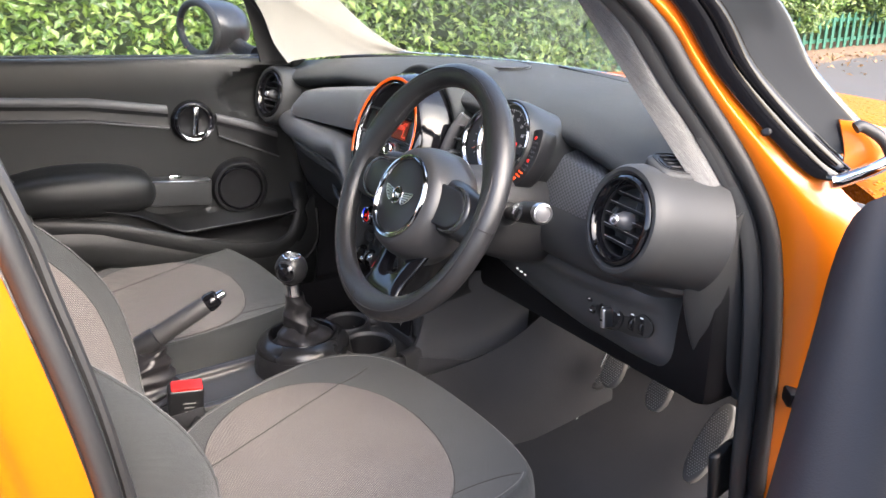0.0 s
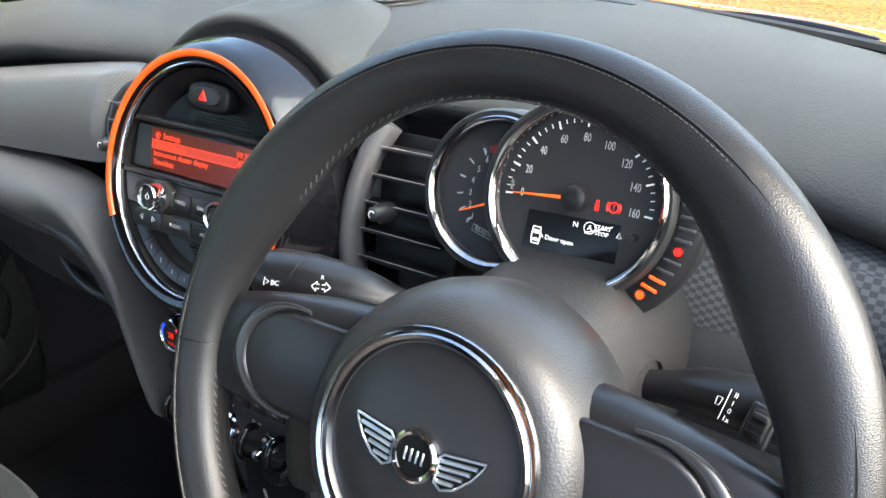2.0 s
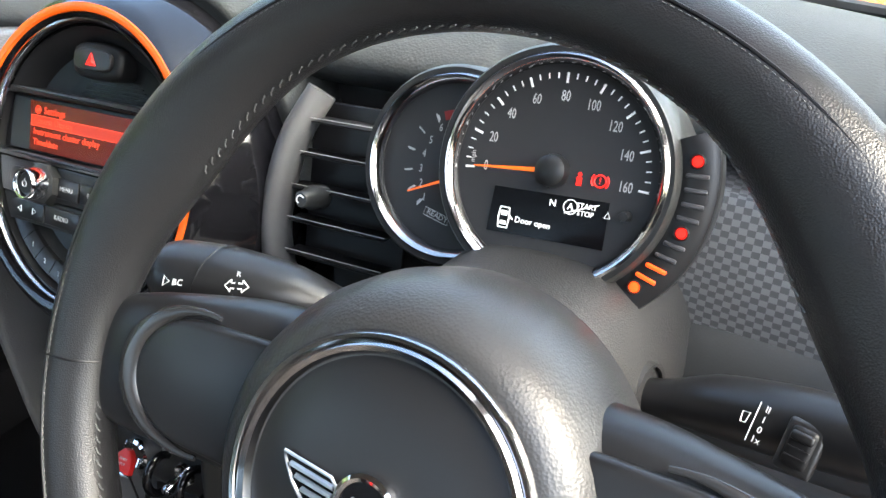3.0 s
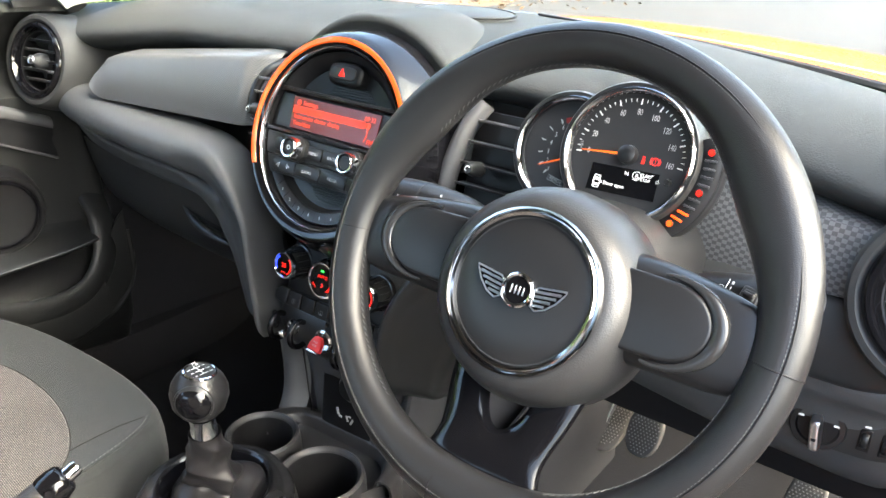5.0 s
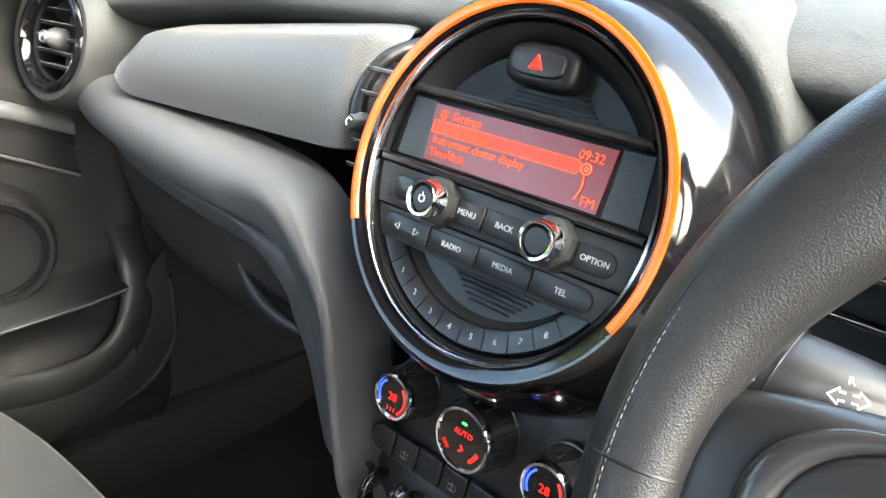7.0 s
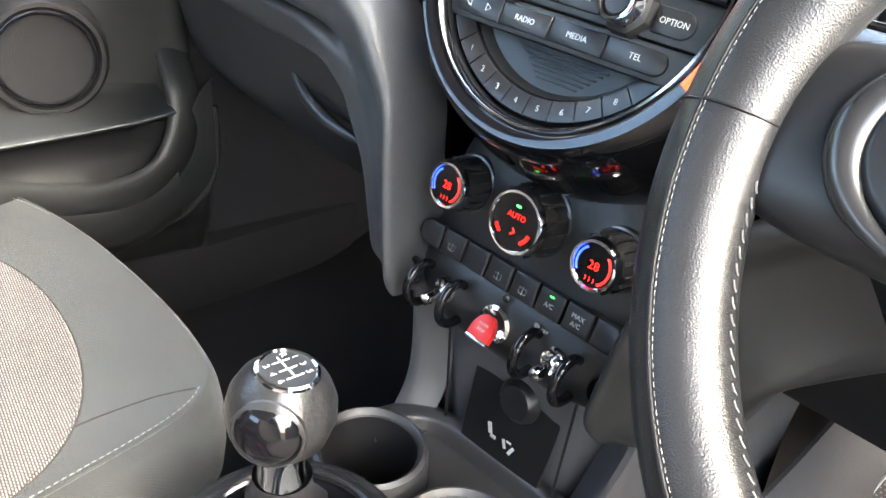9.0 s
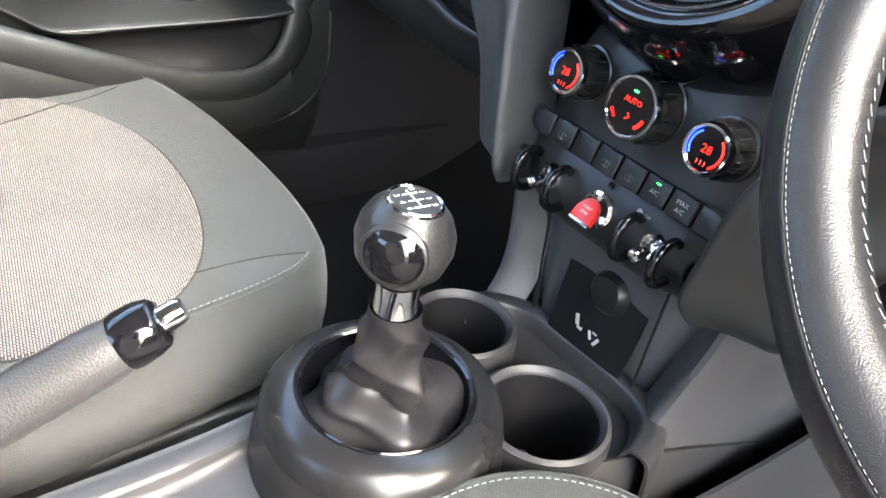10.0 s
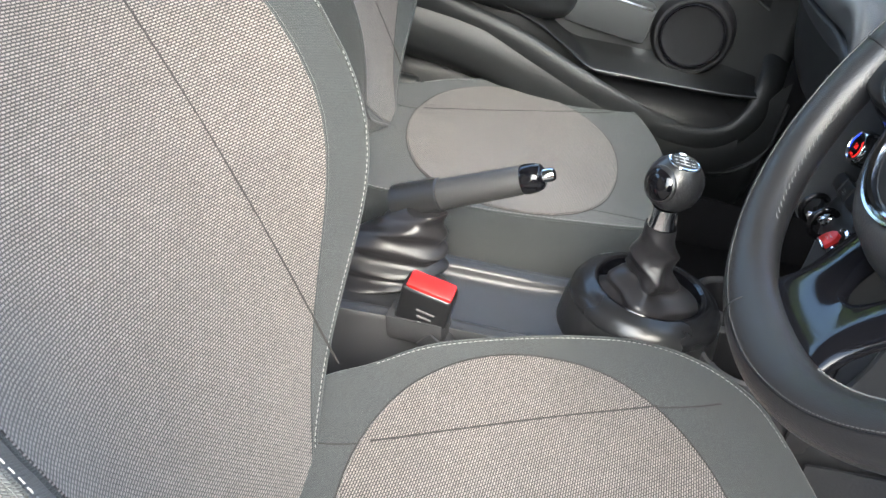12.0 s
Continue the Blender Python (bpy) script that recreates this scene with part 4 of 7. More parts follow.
def low_at(deg):
    return math.exp(-((deg - 270 + 180) % 360 - 180) ** 2 / 500.0)


def inner_edge(deg, q):
    return 0.1718 - 0.0168 * math.cos(q) * (1 + 0.72 * grip_at(deg) + 0.35 * low_at(deg)), 0.0158 * math.sin(q) * (1 + 0.1 * grip_at(deg))


def rim_row(a):
    c, s = math.cos(a), math.sin(a)
    deg = math.degrees(a) % 360
    grip = grip_at(deg)
    low = low_at(deg)
    row = []
    for k in range(20):
        q = 2 * math.pi * k / 20
        r = 0.0168 * math.cos(q)
        if r < 0:
            r *= 1 + 0.72 * grip + 0.35 * low
        R = 0.1718 + r
        row.append((R * c, R * s, 0.0158 * math.sin(q) * (1 + 0.1 * grip)))
    return row


bm = rows_mesh(bmesh.new(), [rim_row(2 * math.pi * i / 160) for i in range(160)], closed=True, loop=True)
rim = part("rim", bm, LEATHER, wheel)
# leather seams round the front of the rim and across it
bm = tube([(0.1772 * math.cos(a), 0.1772 * math.sin(a), 0.0152) for a in [2 * math.pi * i / 120 for i in range(120)]], 0.0007, 6, closed=True)
for deg in (-3.5, 183.5, 262):
    a = radians(deg)
    bm = tube([((0.1718 + 0.0170 * math.cos(q)) * math.cos(a), (0.1718 + 0.0170 * math.cos(q)) * math.sin(a), 0.0161 * math.sin(q)) for q in [2 * math.pi * k / 20 for k in range(20)]], 0.0006, 5, bm=bm, closed=True)
part("seam", bm, BLACK, rim)
# slanted stitches along the inner edge, one row a stretch
for a0, a1 in ((35, 145), (190, 236), (292, 348)):
    bm = bmesh.new()
    n = int((a1 - a0) / 1.9)
    for k in range(n):
        d0 = a0 + (a1 - a0) * k / n
        d1 = d0 + 1.25
        p = []
        for dd, q in ((d0, 0.30), (d0 * 0.5 + d1 * 0.5 + 0.25, 0.24), (d1, 0.17)):
            r, z = inner_edge(dd % 360, q)
            p.append(((r - 0.0003) * math.cos(radians(dd)), (r - 0.0003) * math.sin(radians(dd)), z))
        tube(p, 0.00038, 5, bm=bm)
    part("stitching", bm, RIMTHREAD, rim)
bm = bmesh.new()
stitches([(0.1757 * math.cos(a), 0.1757 * math.sin(a), 0.0156) for a in np.linspace(0, 2 * math.pi, 121)], 0.0016, 0.00022, 0.0012, bm)
part("fine_stitching", bm, RIMTHREAD, rim)

HUB = T((0.002, -0.0145, 0.003))
hub = part("hub", lathe([(0.0, 0.018), (0.050, 0.018), (0.0595, 0.019), (0.066, 0.0175), (0.0735, 0.010), (0.0795, -0.005), (0.083, -0.025), (0.0835, -0.046), (0.078, -0.056), (0.05, -0.06)], 72), SOFTHUB, wheel, "grained airbag cover", m=HUB)
part("hub_cap", lathe([(0.0, 0.0215), (0.03, 0.0212), (0.048, 0.0195), (0.0525, 0.0178)], 64), SATINBLACK, hub)
part("hub_ring", lathe([(0.0520, 0.0175), (0.0535, 0.0212), (0.0555, 0.0222), (0.0572, 0.0205), (0.0580, 0.0215), (0.0595, 0.0218), (0.0607, 0.0195), (0.0610, 0.0172)], 72), DARKCHROME, hub, "polished chrome ring")
# winged emblem, as plain shapes
emb = part("emblem", lathe([(0.0095, 0.0225), (0.0098, 0.0245), (0.0112, 0.0252), (0.0126, 0.0242), (0.0128, 0.021)], 40), CHROME, hub, "chrome winged emblem")
part("emblem_disc", lathe([(0.0, 0.0236), (0.0098, 0.0236)], 32), GLOSS, emb)
bm = bmesh.new()
for k in range(4):
    rbox(0.0012, 0.0062, 0.0006, 0.0002, 1, bm, Matrix.Translation((-0.0048 + 0.0032 * k, 0, 0.0238)))
part("emblem_bars", bm, SATIN, emb)
for s in (1, -1):
    out = [(0.0125, 0.0035), (0.0150, 0.0062), (0.0360, 0.0092), (0.0348, 0.0062), (0.0305, -0.0005), (0.0235, -0.0072), (0.0165, -0.0100), (0.0125, -0.0078)]
    bm = plate([(s * x, y) for x, y in out], 0.0012, 0.0003, 1, m=Matrix.Translation((0, 0, 0.0215)))
    part("wing_back", bm, GLOSS, emb)
    bm = bmesh.new()
    tube([(s * x, y, 0.0228) for x, y in out], 0.0007, 6, bm=bm, closed=True)
    for y0, x1, y1 in ((0.0030, 0.0325, 0.0056), (-0.0002, 0.0295, 0.0020), (-0.0034, 0.0262, -0.0018), (-0.0066, 0.0225, -0.0056)):
        tube([(s * 0.0135, y0, 0.0229), (s * x1, y1, 0.0229)], 0.0011, 6, bm=bm)
    part("wing", bm, SATIN, emb)


def spoke(s):
    sec = []
    for x, yl, yh, zf, zb in ((0.060, -0.040, 0.036, 0.002, -0.05), (0.085, -0.039, 0.035, 0.004, -0.046), (0.112, -0.038, 0.031, 0.005, -0.036), (0.138, -0.037, 0.026, 0.005, -0.022), (0.156, -0.033, 0.020, 0.003, -0.014), (0.164, -0.022, 0.010, -0.002, -0.012)):
        m = (yl + yh) / 2
        h = (yh - yl) / 2
        sec.append([(s * x, m + h * v, zf + (zb - zf) * w) for v, w in ((-1, 0.5), (-0.95, 0.18), (-0.72, 0.03), (-0.3, -0.04), (0.3, -0.04), (0.72, 0.03), (0.95, 0.18), (1, 0.5), (0.6, 1), (-0.6, 1))])
    return skin(sec, 28, 40, closed=True, caps=True)


for s in (1, -1):
    sp = part("spoke", spoke(s), SATINBLACK, wheel, "satin black spoke")
    # flat face with a rounded end, framed by a polished crescent, lightened for its reflection
    arc = [(s * (0.099 + 0.032 * math.cos(a)), -0.003 + 0.0265 * math.sin(a)) for a in np.linspace(-math.pi / 2, math.pi / 2, 21)]
    o = arc + [(s * 0.058, 0.0245), (s * 0.058, -0.0305)]
    part("spoke_face", plate(o[::s], 0.0050, 0.0030, 3, m=T((0, 0, 0.0035))), SATINBLACK, sp)
    ridge = [(s * (0.098 + 0.0375 * math.cos(a)), -0.003 + 0.0300 * math.sin(a), 0.0052) for a in np.linspace(-1.75, 1.75, 29)]
    part("spoke_crescent", tube(ridge, [0.0012 + 0.0052 * math.cos(0.85 * a) ** 2 for a in np.linspace(-1.75, 1.75, 29)], 12, flat=0.75), CRESCENT, sp, "polished crescent edge, coloured lighter for its reflection")
# lower split spoke in gloss black
bm = bmesh.new()
outer = [(-0.056, -0.070), (-0.050, -0.100), (-0.043, -0.130), (-0.046, -0.156), (-0.020, -0.163), (0.020, -0.163), (0.046, -0.156), (0.043, -0.130), (0.050, -0.100), (0.056, -0.070)]
inner = [(-0.023, -0.072), (-0.021, -0.088), (-0.017, -0.104), (-0.011, -0.116), (-0.004, -0.121), (0.004, -0.121), (0.011, -0.116), (0.017, -0.104), (0.021, -0.088), (0.023, -0.072)]
rings = []
for (ox, oy), (ix, iy) in zip(outer, inner):
    def zz(y):
        return -0.022 + 0.020 * min(1, max(0, (-y - 0.07) / 0.09))
    mx, my = (ox + ix) / 2, (oy + iy) / 2
    rings.append([(ox, oy, zz(oy) - 0.008), (ox * 0.98 + ix * 0.02, oy, zz(oy) - 0.001), (mx, my, zz(my) + 0.003), (ix * 0.97 + ox * 0.03, iy, zz(iy)), (ix, iy, zz(iy) - 0.010), (mx, my, zz(my) - 0.014)])
skin(rings, 40, 24, closed=True, caps=True, bm=bm)
part("lower_spoke", bm, SPOKEGLOSS, wheel, "gloss black split spoke")

# ---- climate panel and switches ----
PM = face(0.0, 0.028, 0.640, 10)
climate = thing("climate_panel", "black climate panel with three chrome-rimmed dials and toggle switches", "control panel", PM)
sec = []
for y, w, z in ((0.085, 0.085, -0.020), (0.060, 0.098, -0.006), (0.030, 0.108, 0.0), (-0.005, 0.112, 0.001), (-0.030, 0.113, 0.004), (-0.046, 0.114, 0.010), (-0.066, 0.112, 0.013), (-0.086, 0.104, 0.006), (-0.098, 0.095, -0.010), (-0.100, 0.088, -0.03)):
    sec.append([(w * u, y, z - 0.045 * abs(u) ** 6) for u in (-1, -0.97, -0.85, -0.5, 0, 0.5, 0.85, 0.97, 1)])
part("panel", thick(skin(sec, 44, 32), 0.003), PLASTIC, climate)


def dial(x, y, R, deep, legend, ends):
    m = T((x, y, 0))
    d = part("dial", lathe([(0.0, deep), (R - 0.003, deep)], 40, m=m), SCREENBLACK, climate)
    part("chrome_rim", lathe([(R - 0.0035, deep - 0.0005), (R - 0.0025, deep + 0.0012), (R - 0.0008, deep + 0.001), (R + 0.0003, deep - 0.001), (R + 0.0008, deep - 0.004)], 48, m=m), CHROME, d)
    part("skirt", lathe([(R + 0.0006, deep - 0.003), (R + 0.0022, deep - 0.012), (R + 0.003, 0.002), (R + 0.0045, 0.0015), (R + 0.0048, -0.004)], 48, m=m), GLOSSDARK, d)
    for k in range(16):
        a = 2 * math.pi * k / 16
        part("rib", rbox(0.0014, 0.0010, deep - 0.010, 0.0004, 1, m=m @ Matrix.Rotation(a, 4, "Z") @ T((R + 0.0022, 0, deep / 2 - 0.002))), SATINBLACK, d)
    bm = text_bm(legend, 0.0082 if legend == "28" else 0.0056, 0.0001, m @ T((0.0005, 0.0 if legend == "28" else 0.0045, deep + 0.0003)))
    if legend == "28":
        for q in (-0.003, 0, 0.003):
            tube([(x + q, y - 0.0105, deep + 0.0004), (x + q + 0.0006, y - 0.009, deep + 0.0004), (x + q, y - 0.0075, deep + 0.0004)], 0.0003, 4, bm=bm)
    else:
        text_bm("OFF", 0.0042, 0.0001, m @ T((-0.0125, -0.0085, deep + 0.0003)) @ Matrix.Rotation(radians(-50), 4, "Z"), bm=bm)
        tube([(x, y - 0.004, deep + 0.0003), (x + 0.002, y - 0.0065, deep + 0.0003), (x - 0.001, y - 0.0085, deep + 0.0003)], 0.0007, 4, bm=bm)
        tube([(x + 0.0145 * math.cos(a), y + 0.0145 * math.sin(a), deep + 0.0003) for a in np.linspace(-0.9, -0.3, 6)], 0.0014, 6, bm=bm)
        bg = rbox(0.004, 0.0016, 0.0006, 0.0005, 1, m=m @ T((0, 0.0115, deep + 0.0003)))
        part("green_lamp", bg, GREEN, d)
    part("red_figures", bm, RED, d)
    if legend == "28":
        part("blue_arc", tube([(x + (R - 0.005) * math.cos(a), y + (R - 0.005) * math.sin(a), deep + 0.0003) for a in np.linspace(2.2, 3.7, 10)], 0.0007, 4), BLUE, d)
        part("red_arc", tube([(x + (R - 0.005) * math.cos(a), y + (R - 0.005) * math.sin(a), deep + 0.0003) for a in np.linspace(-1.0, 0.8, 10)], 0.0009, 4), RED, d)
    return d


dial(-0.0645, 0.0190, 0.0172, 0.028, "28", True)
dial(0.0005, 0.0190, 0.0225, 0.028, "AUTO", True)
dial(0.0655, 0.0190, 0.0172, 0.028, "28", True)
# row of flat keys
xs = np.linspace(-0.094, 0.094, 9)
KEYM = T((0, 0, 0.0015)) @ Matrix.Rotation(radians(-8), 4, "X")
legs = ["", "", "", "", "", "A/C", "MAX", ""]
for k in range(8):
    x0, x1 = xs[k] + 0.0009, xs[k + 1] - 0.0009
    e0 = 0.006 if k == 0 else 0
    e1 = 0.006 if k == 7 else 0
    kb = part("key", plate([(x0 + e0, -0.0385), (x1 - e1, -0.0385), (x1, -0.0330), (x1, -0.0245), (x1 - e1, -0.0190), (x0 + e0, -0.0190), (x0, -0.0245), (x0, -0.0330)], 0.006, 0.0018, 3, m=KEYM), SATINBLACK, climate)
    xm = (x0 + x1) / 2
    if legs[k]:
        bm = text_bm(legs[k], 0.0048, 0.0001, KEYM @ T((xm, -0.0265 if legs[k] == "MAX" else -0.0300, 0.0063)))
        if legs[k] == "MAX":
            text_bm("A/C", 0.0048, 0.0001, KEYM @ T((xm, -0.0320, 0.0063)), bm=bm)
        part("legend", bm, GREYPRINT, kb)
    elif k in (1, 3, 4):
        bm = tube([(xm - 0.003, -0.032, 0.0118), (xm + 0.003, -0.032, 0.0118), (xm + 0.0035, -0.028, 0.0112), (xm - 0.0035, -0.028, 0.0112)], 0.0004, 4, closed=True)
        tube([(xm, -0.033, 0.012), (xm, -0.0265, 0.0110)], 0.0004, 4, bm=bm)
        part("legend", bm, GREYPRINT, kb)
    if legs[k] == "A/C":
        part("green_lamp", rbox(0.004, 0.0014, 0.0006, 0.0004, 1, m=T((xm, -0.0225, 0.0105))), GREEN, kb)
part("sensor_eye", lathe([(0.0, 0.0015), (0.0022, 0.0012), (0.003, 0.0)], 20, m=T((0.001, -0.0415, 0.0120))), GLOSS, climate)
# toggle switches with guard hoops
for x in (-0.071, -0.036, 0.036, 0.071):
    hoop = [(x, -0.050, 0.014), (x, -0.047, 0.022), (x, -0.052, 0.032), (x, -0.064, 0.036), (x, -0.076, 0.031), (x, -0.081, 0.020), (x, -0.079, 0.010)]
    part("guard_hoop", tube(smooth_path(hoop, 18), 0.0036, 10, up=(1, 0, 0)), GLOSS, climate, "gloss black guard hoop")
for x in (-0.0535, 0.0535):
    m = T((x, -0.062, 0.010))
    part("toggle_cup", lathe([(0.0, 0.003), (0.006, 0.0035), (0.0095, 0.0055), (0.0105, 0.003)], 28, m=m), CHROME, climate)
    part("toggle", tube([(x, -0.062, 0.012), (x, -0.064, 0.020), (x, -0.067, 0.031), (x, -0.0678, 0.0335), (x, -0.068, 0.0345)], [0.0028, 0.0038, 0.0054, 0.0045, 0.0015], 14), CHROME, climate, "chrome toggle switch")
m = T((0.0, -0.062, 0.010))
part("start_cup", lathe([(0.006, 0.003), (0.0115, 0.0075), (0.0140, 0.006), (0.0142, 0.002)], 32, m=m), CHROME, climate)
sm = T((0, -0.064, 0.024)) @ Matrix.Rotation(radians(-30), 4, "X") @ Matrix.Diagonal((0.78, 0.78, 0.85, 1))
st = part("start_switch", plate([(-0.0125, -0.012), (0.0125, -0.012), (0.0125, 0.000), (0.009, 0.008), (0.004, 0.0125), (-0.004, 0.0125), (-0.009, 0.008), (-0.0125, 0.0)], 0.006, 0.0015, 2, m=sm), REDPLASTIC, climate, "red start and stop toggle")
part("chrome_edge", rbox(0.0255, 0.004, 0.007, 0.0015, 2, m=sm @ T((0, -0.0130, 0.0025))), CHROME, st)
bm = text_bm("START", 0.0038, 0.0001, sm @ T((0, 0.0022, 0.0062)))
text_bm("STOP", 0.0038, 0.0001, sm @ T((0, -0.0034, 0.0062)), bm=bm)
part("legend", bm, GREYPRINT, st)
for x in (-0.089, 0.089):
    part("blank_recess", lathe([(0.0, -0.002), (0.0065, -0.001), (0.0085, 0.003), (0.0100, 0.0025)], 24, m=T((x, -0.064, 0.0085)) @ Matrix.Diagonal((0.85, 1.2, 1, 1))), BLACK, climate)
bm = text_bm("OFF", 0.0036, 0.0001, T((0.040, -0.0460, 0.0145)))
lathe([(0.0, 0.0), (0.0018, 0.0), (0.0025, 0.0002)], 12, bm=bm, m=T((0.033, -0.0455, 0.0143)))
part("small_print", bm, GREYPRINT, climate)

# ---- lower stack with socket panel ----
stack = thing("centre_stack", "grey plastic centre stack with a black socket panel", "console", (0, 0.06, 0.45))
S0 = T((0, -0.06, -0.45))
sec = []
for z, w, y in ((0.385, 0.088, 0.050), (0.43, 0.092, 0.046), (0.48, 0.098, 0.043), (0.53, 0.104, 0.038), (0.575, 0.108, 0.036)):
    sec.append([(u * w, y + 0.16 * max(0, abs(u) - 0.62) ** 1.0 * (1 if abs(u) > 0.6 else 0) * 0.4 + (0.10 if abs(u) > 0.99 else 0), z) for u in (-1.0, -0.96, -0.8, -0.6, -0.2, 0.2, 0.6, 0.8, 0.96, 1.0)])
bm = thick(skin(sec, 16, 40), 0.003)
bm.transform(S0)
part("front_panel", bm, GREY, stack)
for s in (1, -1):
    bm = tube([(s * 0.058, 0.037, 0.385), (s * 0.062, 0.032, 0.48), (s * 0.066, 0.027, 0.56)], 0.0012, 6)
    bm.transform(S0)
    part("joint", bm, BLACK, stack)
SP = face(0.004, 0.040, 0.470, 8)
o = [(-0.040, -0.040), (-0.030, -0.058), (0.030, -0.058), (0.042, -0.040), (0.046, 0.060), (-0.044, 0.060)]
sp = part("socket_panel", plate(o, 0.004, 0.001, 2), BLACK, stack, "matt black socket panel", m=S0 @ SP)
part("panel_edge", tube([(x, y, 0.003) for x, y in o], 0.0012, 6, closed=True), BLACK, stack, m=S0 @ SP)
part("socket_flap", lathe([(0.0, 0.012), (0.014, 0.010), (0.019, 0.004), (0.020, 0.0)], 32, m=T((0.006, 0.028, 0.003))), SATINBLACK, stack, m=S0 @ SP)
bm = bmesh.new()
for x, y, w, h, r in ((-0.014, -0.013, 0.004, 0.010, 20), (-0.009, -0.019, 0.006, 0.003, 0), (0.003, -0.018, 0.003, 0.008, 25), (0.011, -0.020, 0.003, 0.009, -25), (0.007, -0.014, 0.005, 0.002, 0)):
    rbox(w, h, 0.0006, 0.0002, 1, bm, T((x, y, 0.0042)) @ Matrix.Rotation(radians(r), 4, "Z"))
part("socket_marks", bm, GREYPRINT, stack, m=S0 @ SP)

# ---- centre console ----
console = thing("centre_console", "dark grey plastic centre console with two cup holders", "console", (0, -0.2, 0.25))
K0 = T((0, 0.2, -0.25))


def on_console(name, bm, material, label="", sharp=38):
    bm.transform(K0)
    return part(name, bm, material, console, label, sharp)


sec = []
for y, w, z, dip in ((-0.80, 0.080, 0.415, 0.010), (-0.60, 0.078, 0.425, 0.012), (-0.45, 0.074, 0.428, 0.014), (-0.30, 0.074, 0.428, 0.014), (-0.20, 0.085, 0.424, 0.004), (-0.10, 0.096, 0.420, 0.002), (-0.02, 0.098, 0.420, 0.004), (0.045, 0.096, 0.425, 0.006)):
    c = 0.012
    sec.append([(c - w - 0.012, y, 0.22), (c - w - 0.006, y, 0.34), (c - w, y, z - 0.008), (c - w + 0.006, y, z), (c - w + 0.020, y, z - 0.001), (c - w + 0.028, y, z - dip), (c, y, z - dip - 0.001),
                (c + w - 0.028, y, z - dip), (c + w - 0.020, y, z - 0.001), (c + w - 0.006, y, z), (c + w, y, z - 0.008), (c + w + 0.006, y, z - 0.08), (c + w + 0.012, y, 0.22)])
bm = skin(sec, 150, 60)
bmesh.ops.delete(bm, geom=[f for f in bm.faces if f.calc_center_median().z > 0.38 and any((f.calc_center_median().xy - Vector(c)).length < r for c, r in (((-0.060, -0.052), 0.0425), ((0.052, -0.060), 0.0480), ((-0.002, -0.169), 0.080)))], context="FACES")
on_console("tunnel_cover", thick(bm, 0.003), GREYCON)
# storage tray in front of the cup holders
rows = []
for x, y, z in ((-0.096, -0.022, 0.434), (-0.088, 0.006, 0.434), (-0.072, 0.027, 0.432), (-0.040, 0.036, 0.432), (0.050, 0.036, 0.436), (0.086, 0.027, 0.438), (0.104, 0.006, 0.440), (0.114, -0.022, 0.441)):
    n = Vector((x, max(y, -0.02) + 0.04, 0)).normalized()
    p = Vector((x, y, z))
    rows.append([tuple(p - n * 0.013 + Vector((0, 0, -0.016))), tuple(p - n * 0.010 + Vector((0, 0, -0.006))), tuple(p - n * 0.006 + Vector((0, 0, 0.001))), tuple(p + n * 0.006 + Vector((0, 0, 0.002))), tuple(p + n * 0.014 + Vector((0, 0, -0.008))), tuple(p + n * 0.017 + Vector((0, 0, -0.05)))])
on_console("tray_rim", thick(skin(rows, 48, 20), 0.003), GREYCON)
# pointed flank beside the driver's leg
on_console("console_flank", thick(skin([[(0.100, -0.075, 0.444), (0.112, 0.0, 0.428), (0.124, 0.07, 0.410), (0.136, 0.130, 0.394)], [(0.112, -0.080, 0.410), (0.120, 0.0, 0.392), (0.130, 0.07, 0.375), (0.137, 0.125, 0.368)], [(0.118, -0.085, 0.34), (0.126, 0.0, 0.32), (0.134, 0.07, 0.305), (0.140, 0.10, 0.30)]], 16, 24), 0.003), GREYCON)
# sides that run from the stack down into the footwells
for s in (1, -1):
    rows = []
    for z, p in ((0.585, ((0.122, 0.030), (0.138, 0.12), (0.158, 0.25))), (0.52, ((0.114, 0.034), (0.131, 0.12), (0.153, 0.25))), (0.46, ((0.104, 0.026), (0.122, 0.11), (0.150, 0.25))), (0.41, ((0.103, 0.002), (0.124, 0.10), (0.154, 0.24))), (0.34, ((0.110, -0.02), (0.132, 0.09), (0.162, 0.23))), (0.22, ((0.116, -0.03), (0.140, 0.09), (0.170, 0.23)))):
        rows.append([(s * (x - 0.012 * (k == -1)), y, z) for k, (x, y) in enumerate(p)])
    rows = [[(r[0][0] - s * 0.030, r[0][1] + 0.022, r[0][2])] + r for r in rows]
    on_console("console_side", thick(skin(rows, 30, 20), 0.003), STACKGREY)
for x, y, R, name in ((-0.060, -0.052, 0.0400, "cup_holder"), (0.052, -0.060, 0.0455, "cup_holder")):
    m = T((x, y, 0.4))
    bm = lathe([(R - 0.0015, 0.044), (R, 0.048), (R + 0.003, 0.0505), (R + 0.0065, 0.048), (R + 0.0085, 0.038), (R + 0.010, 0.0)], 56, m=m)
    cup = on_console(name, bm, GREYCON, "round moulded cup holder")
    # inner wall coloured near black for the shade down in the cup
    part("cup_inside", lathe([(0.0, -0.075), (R - 0.009, -0.075), (R - 0.005, -0.02), (R - 0.002, 0.040), (R - 0.001, 0.0455)], 48, m=K0 @ m), CUPSHADE, cup, "inside of the cup, coloured dark for its shade")
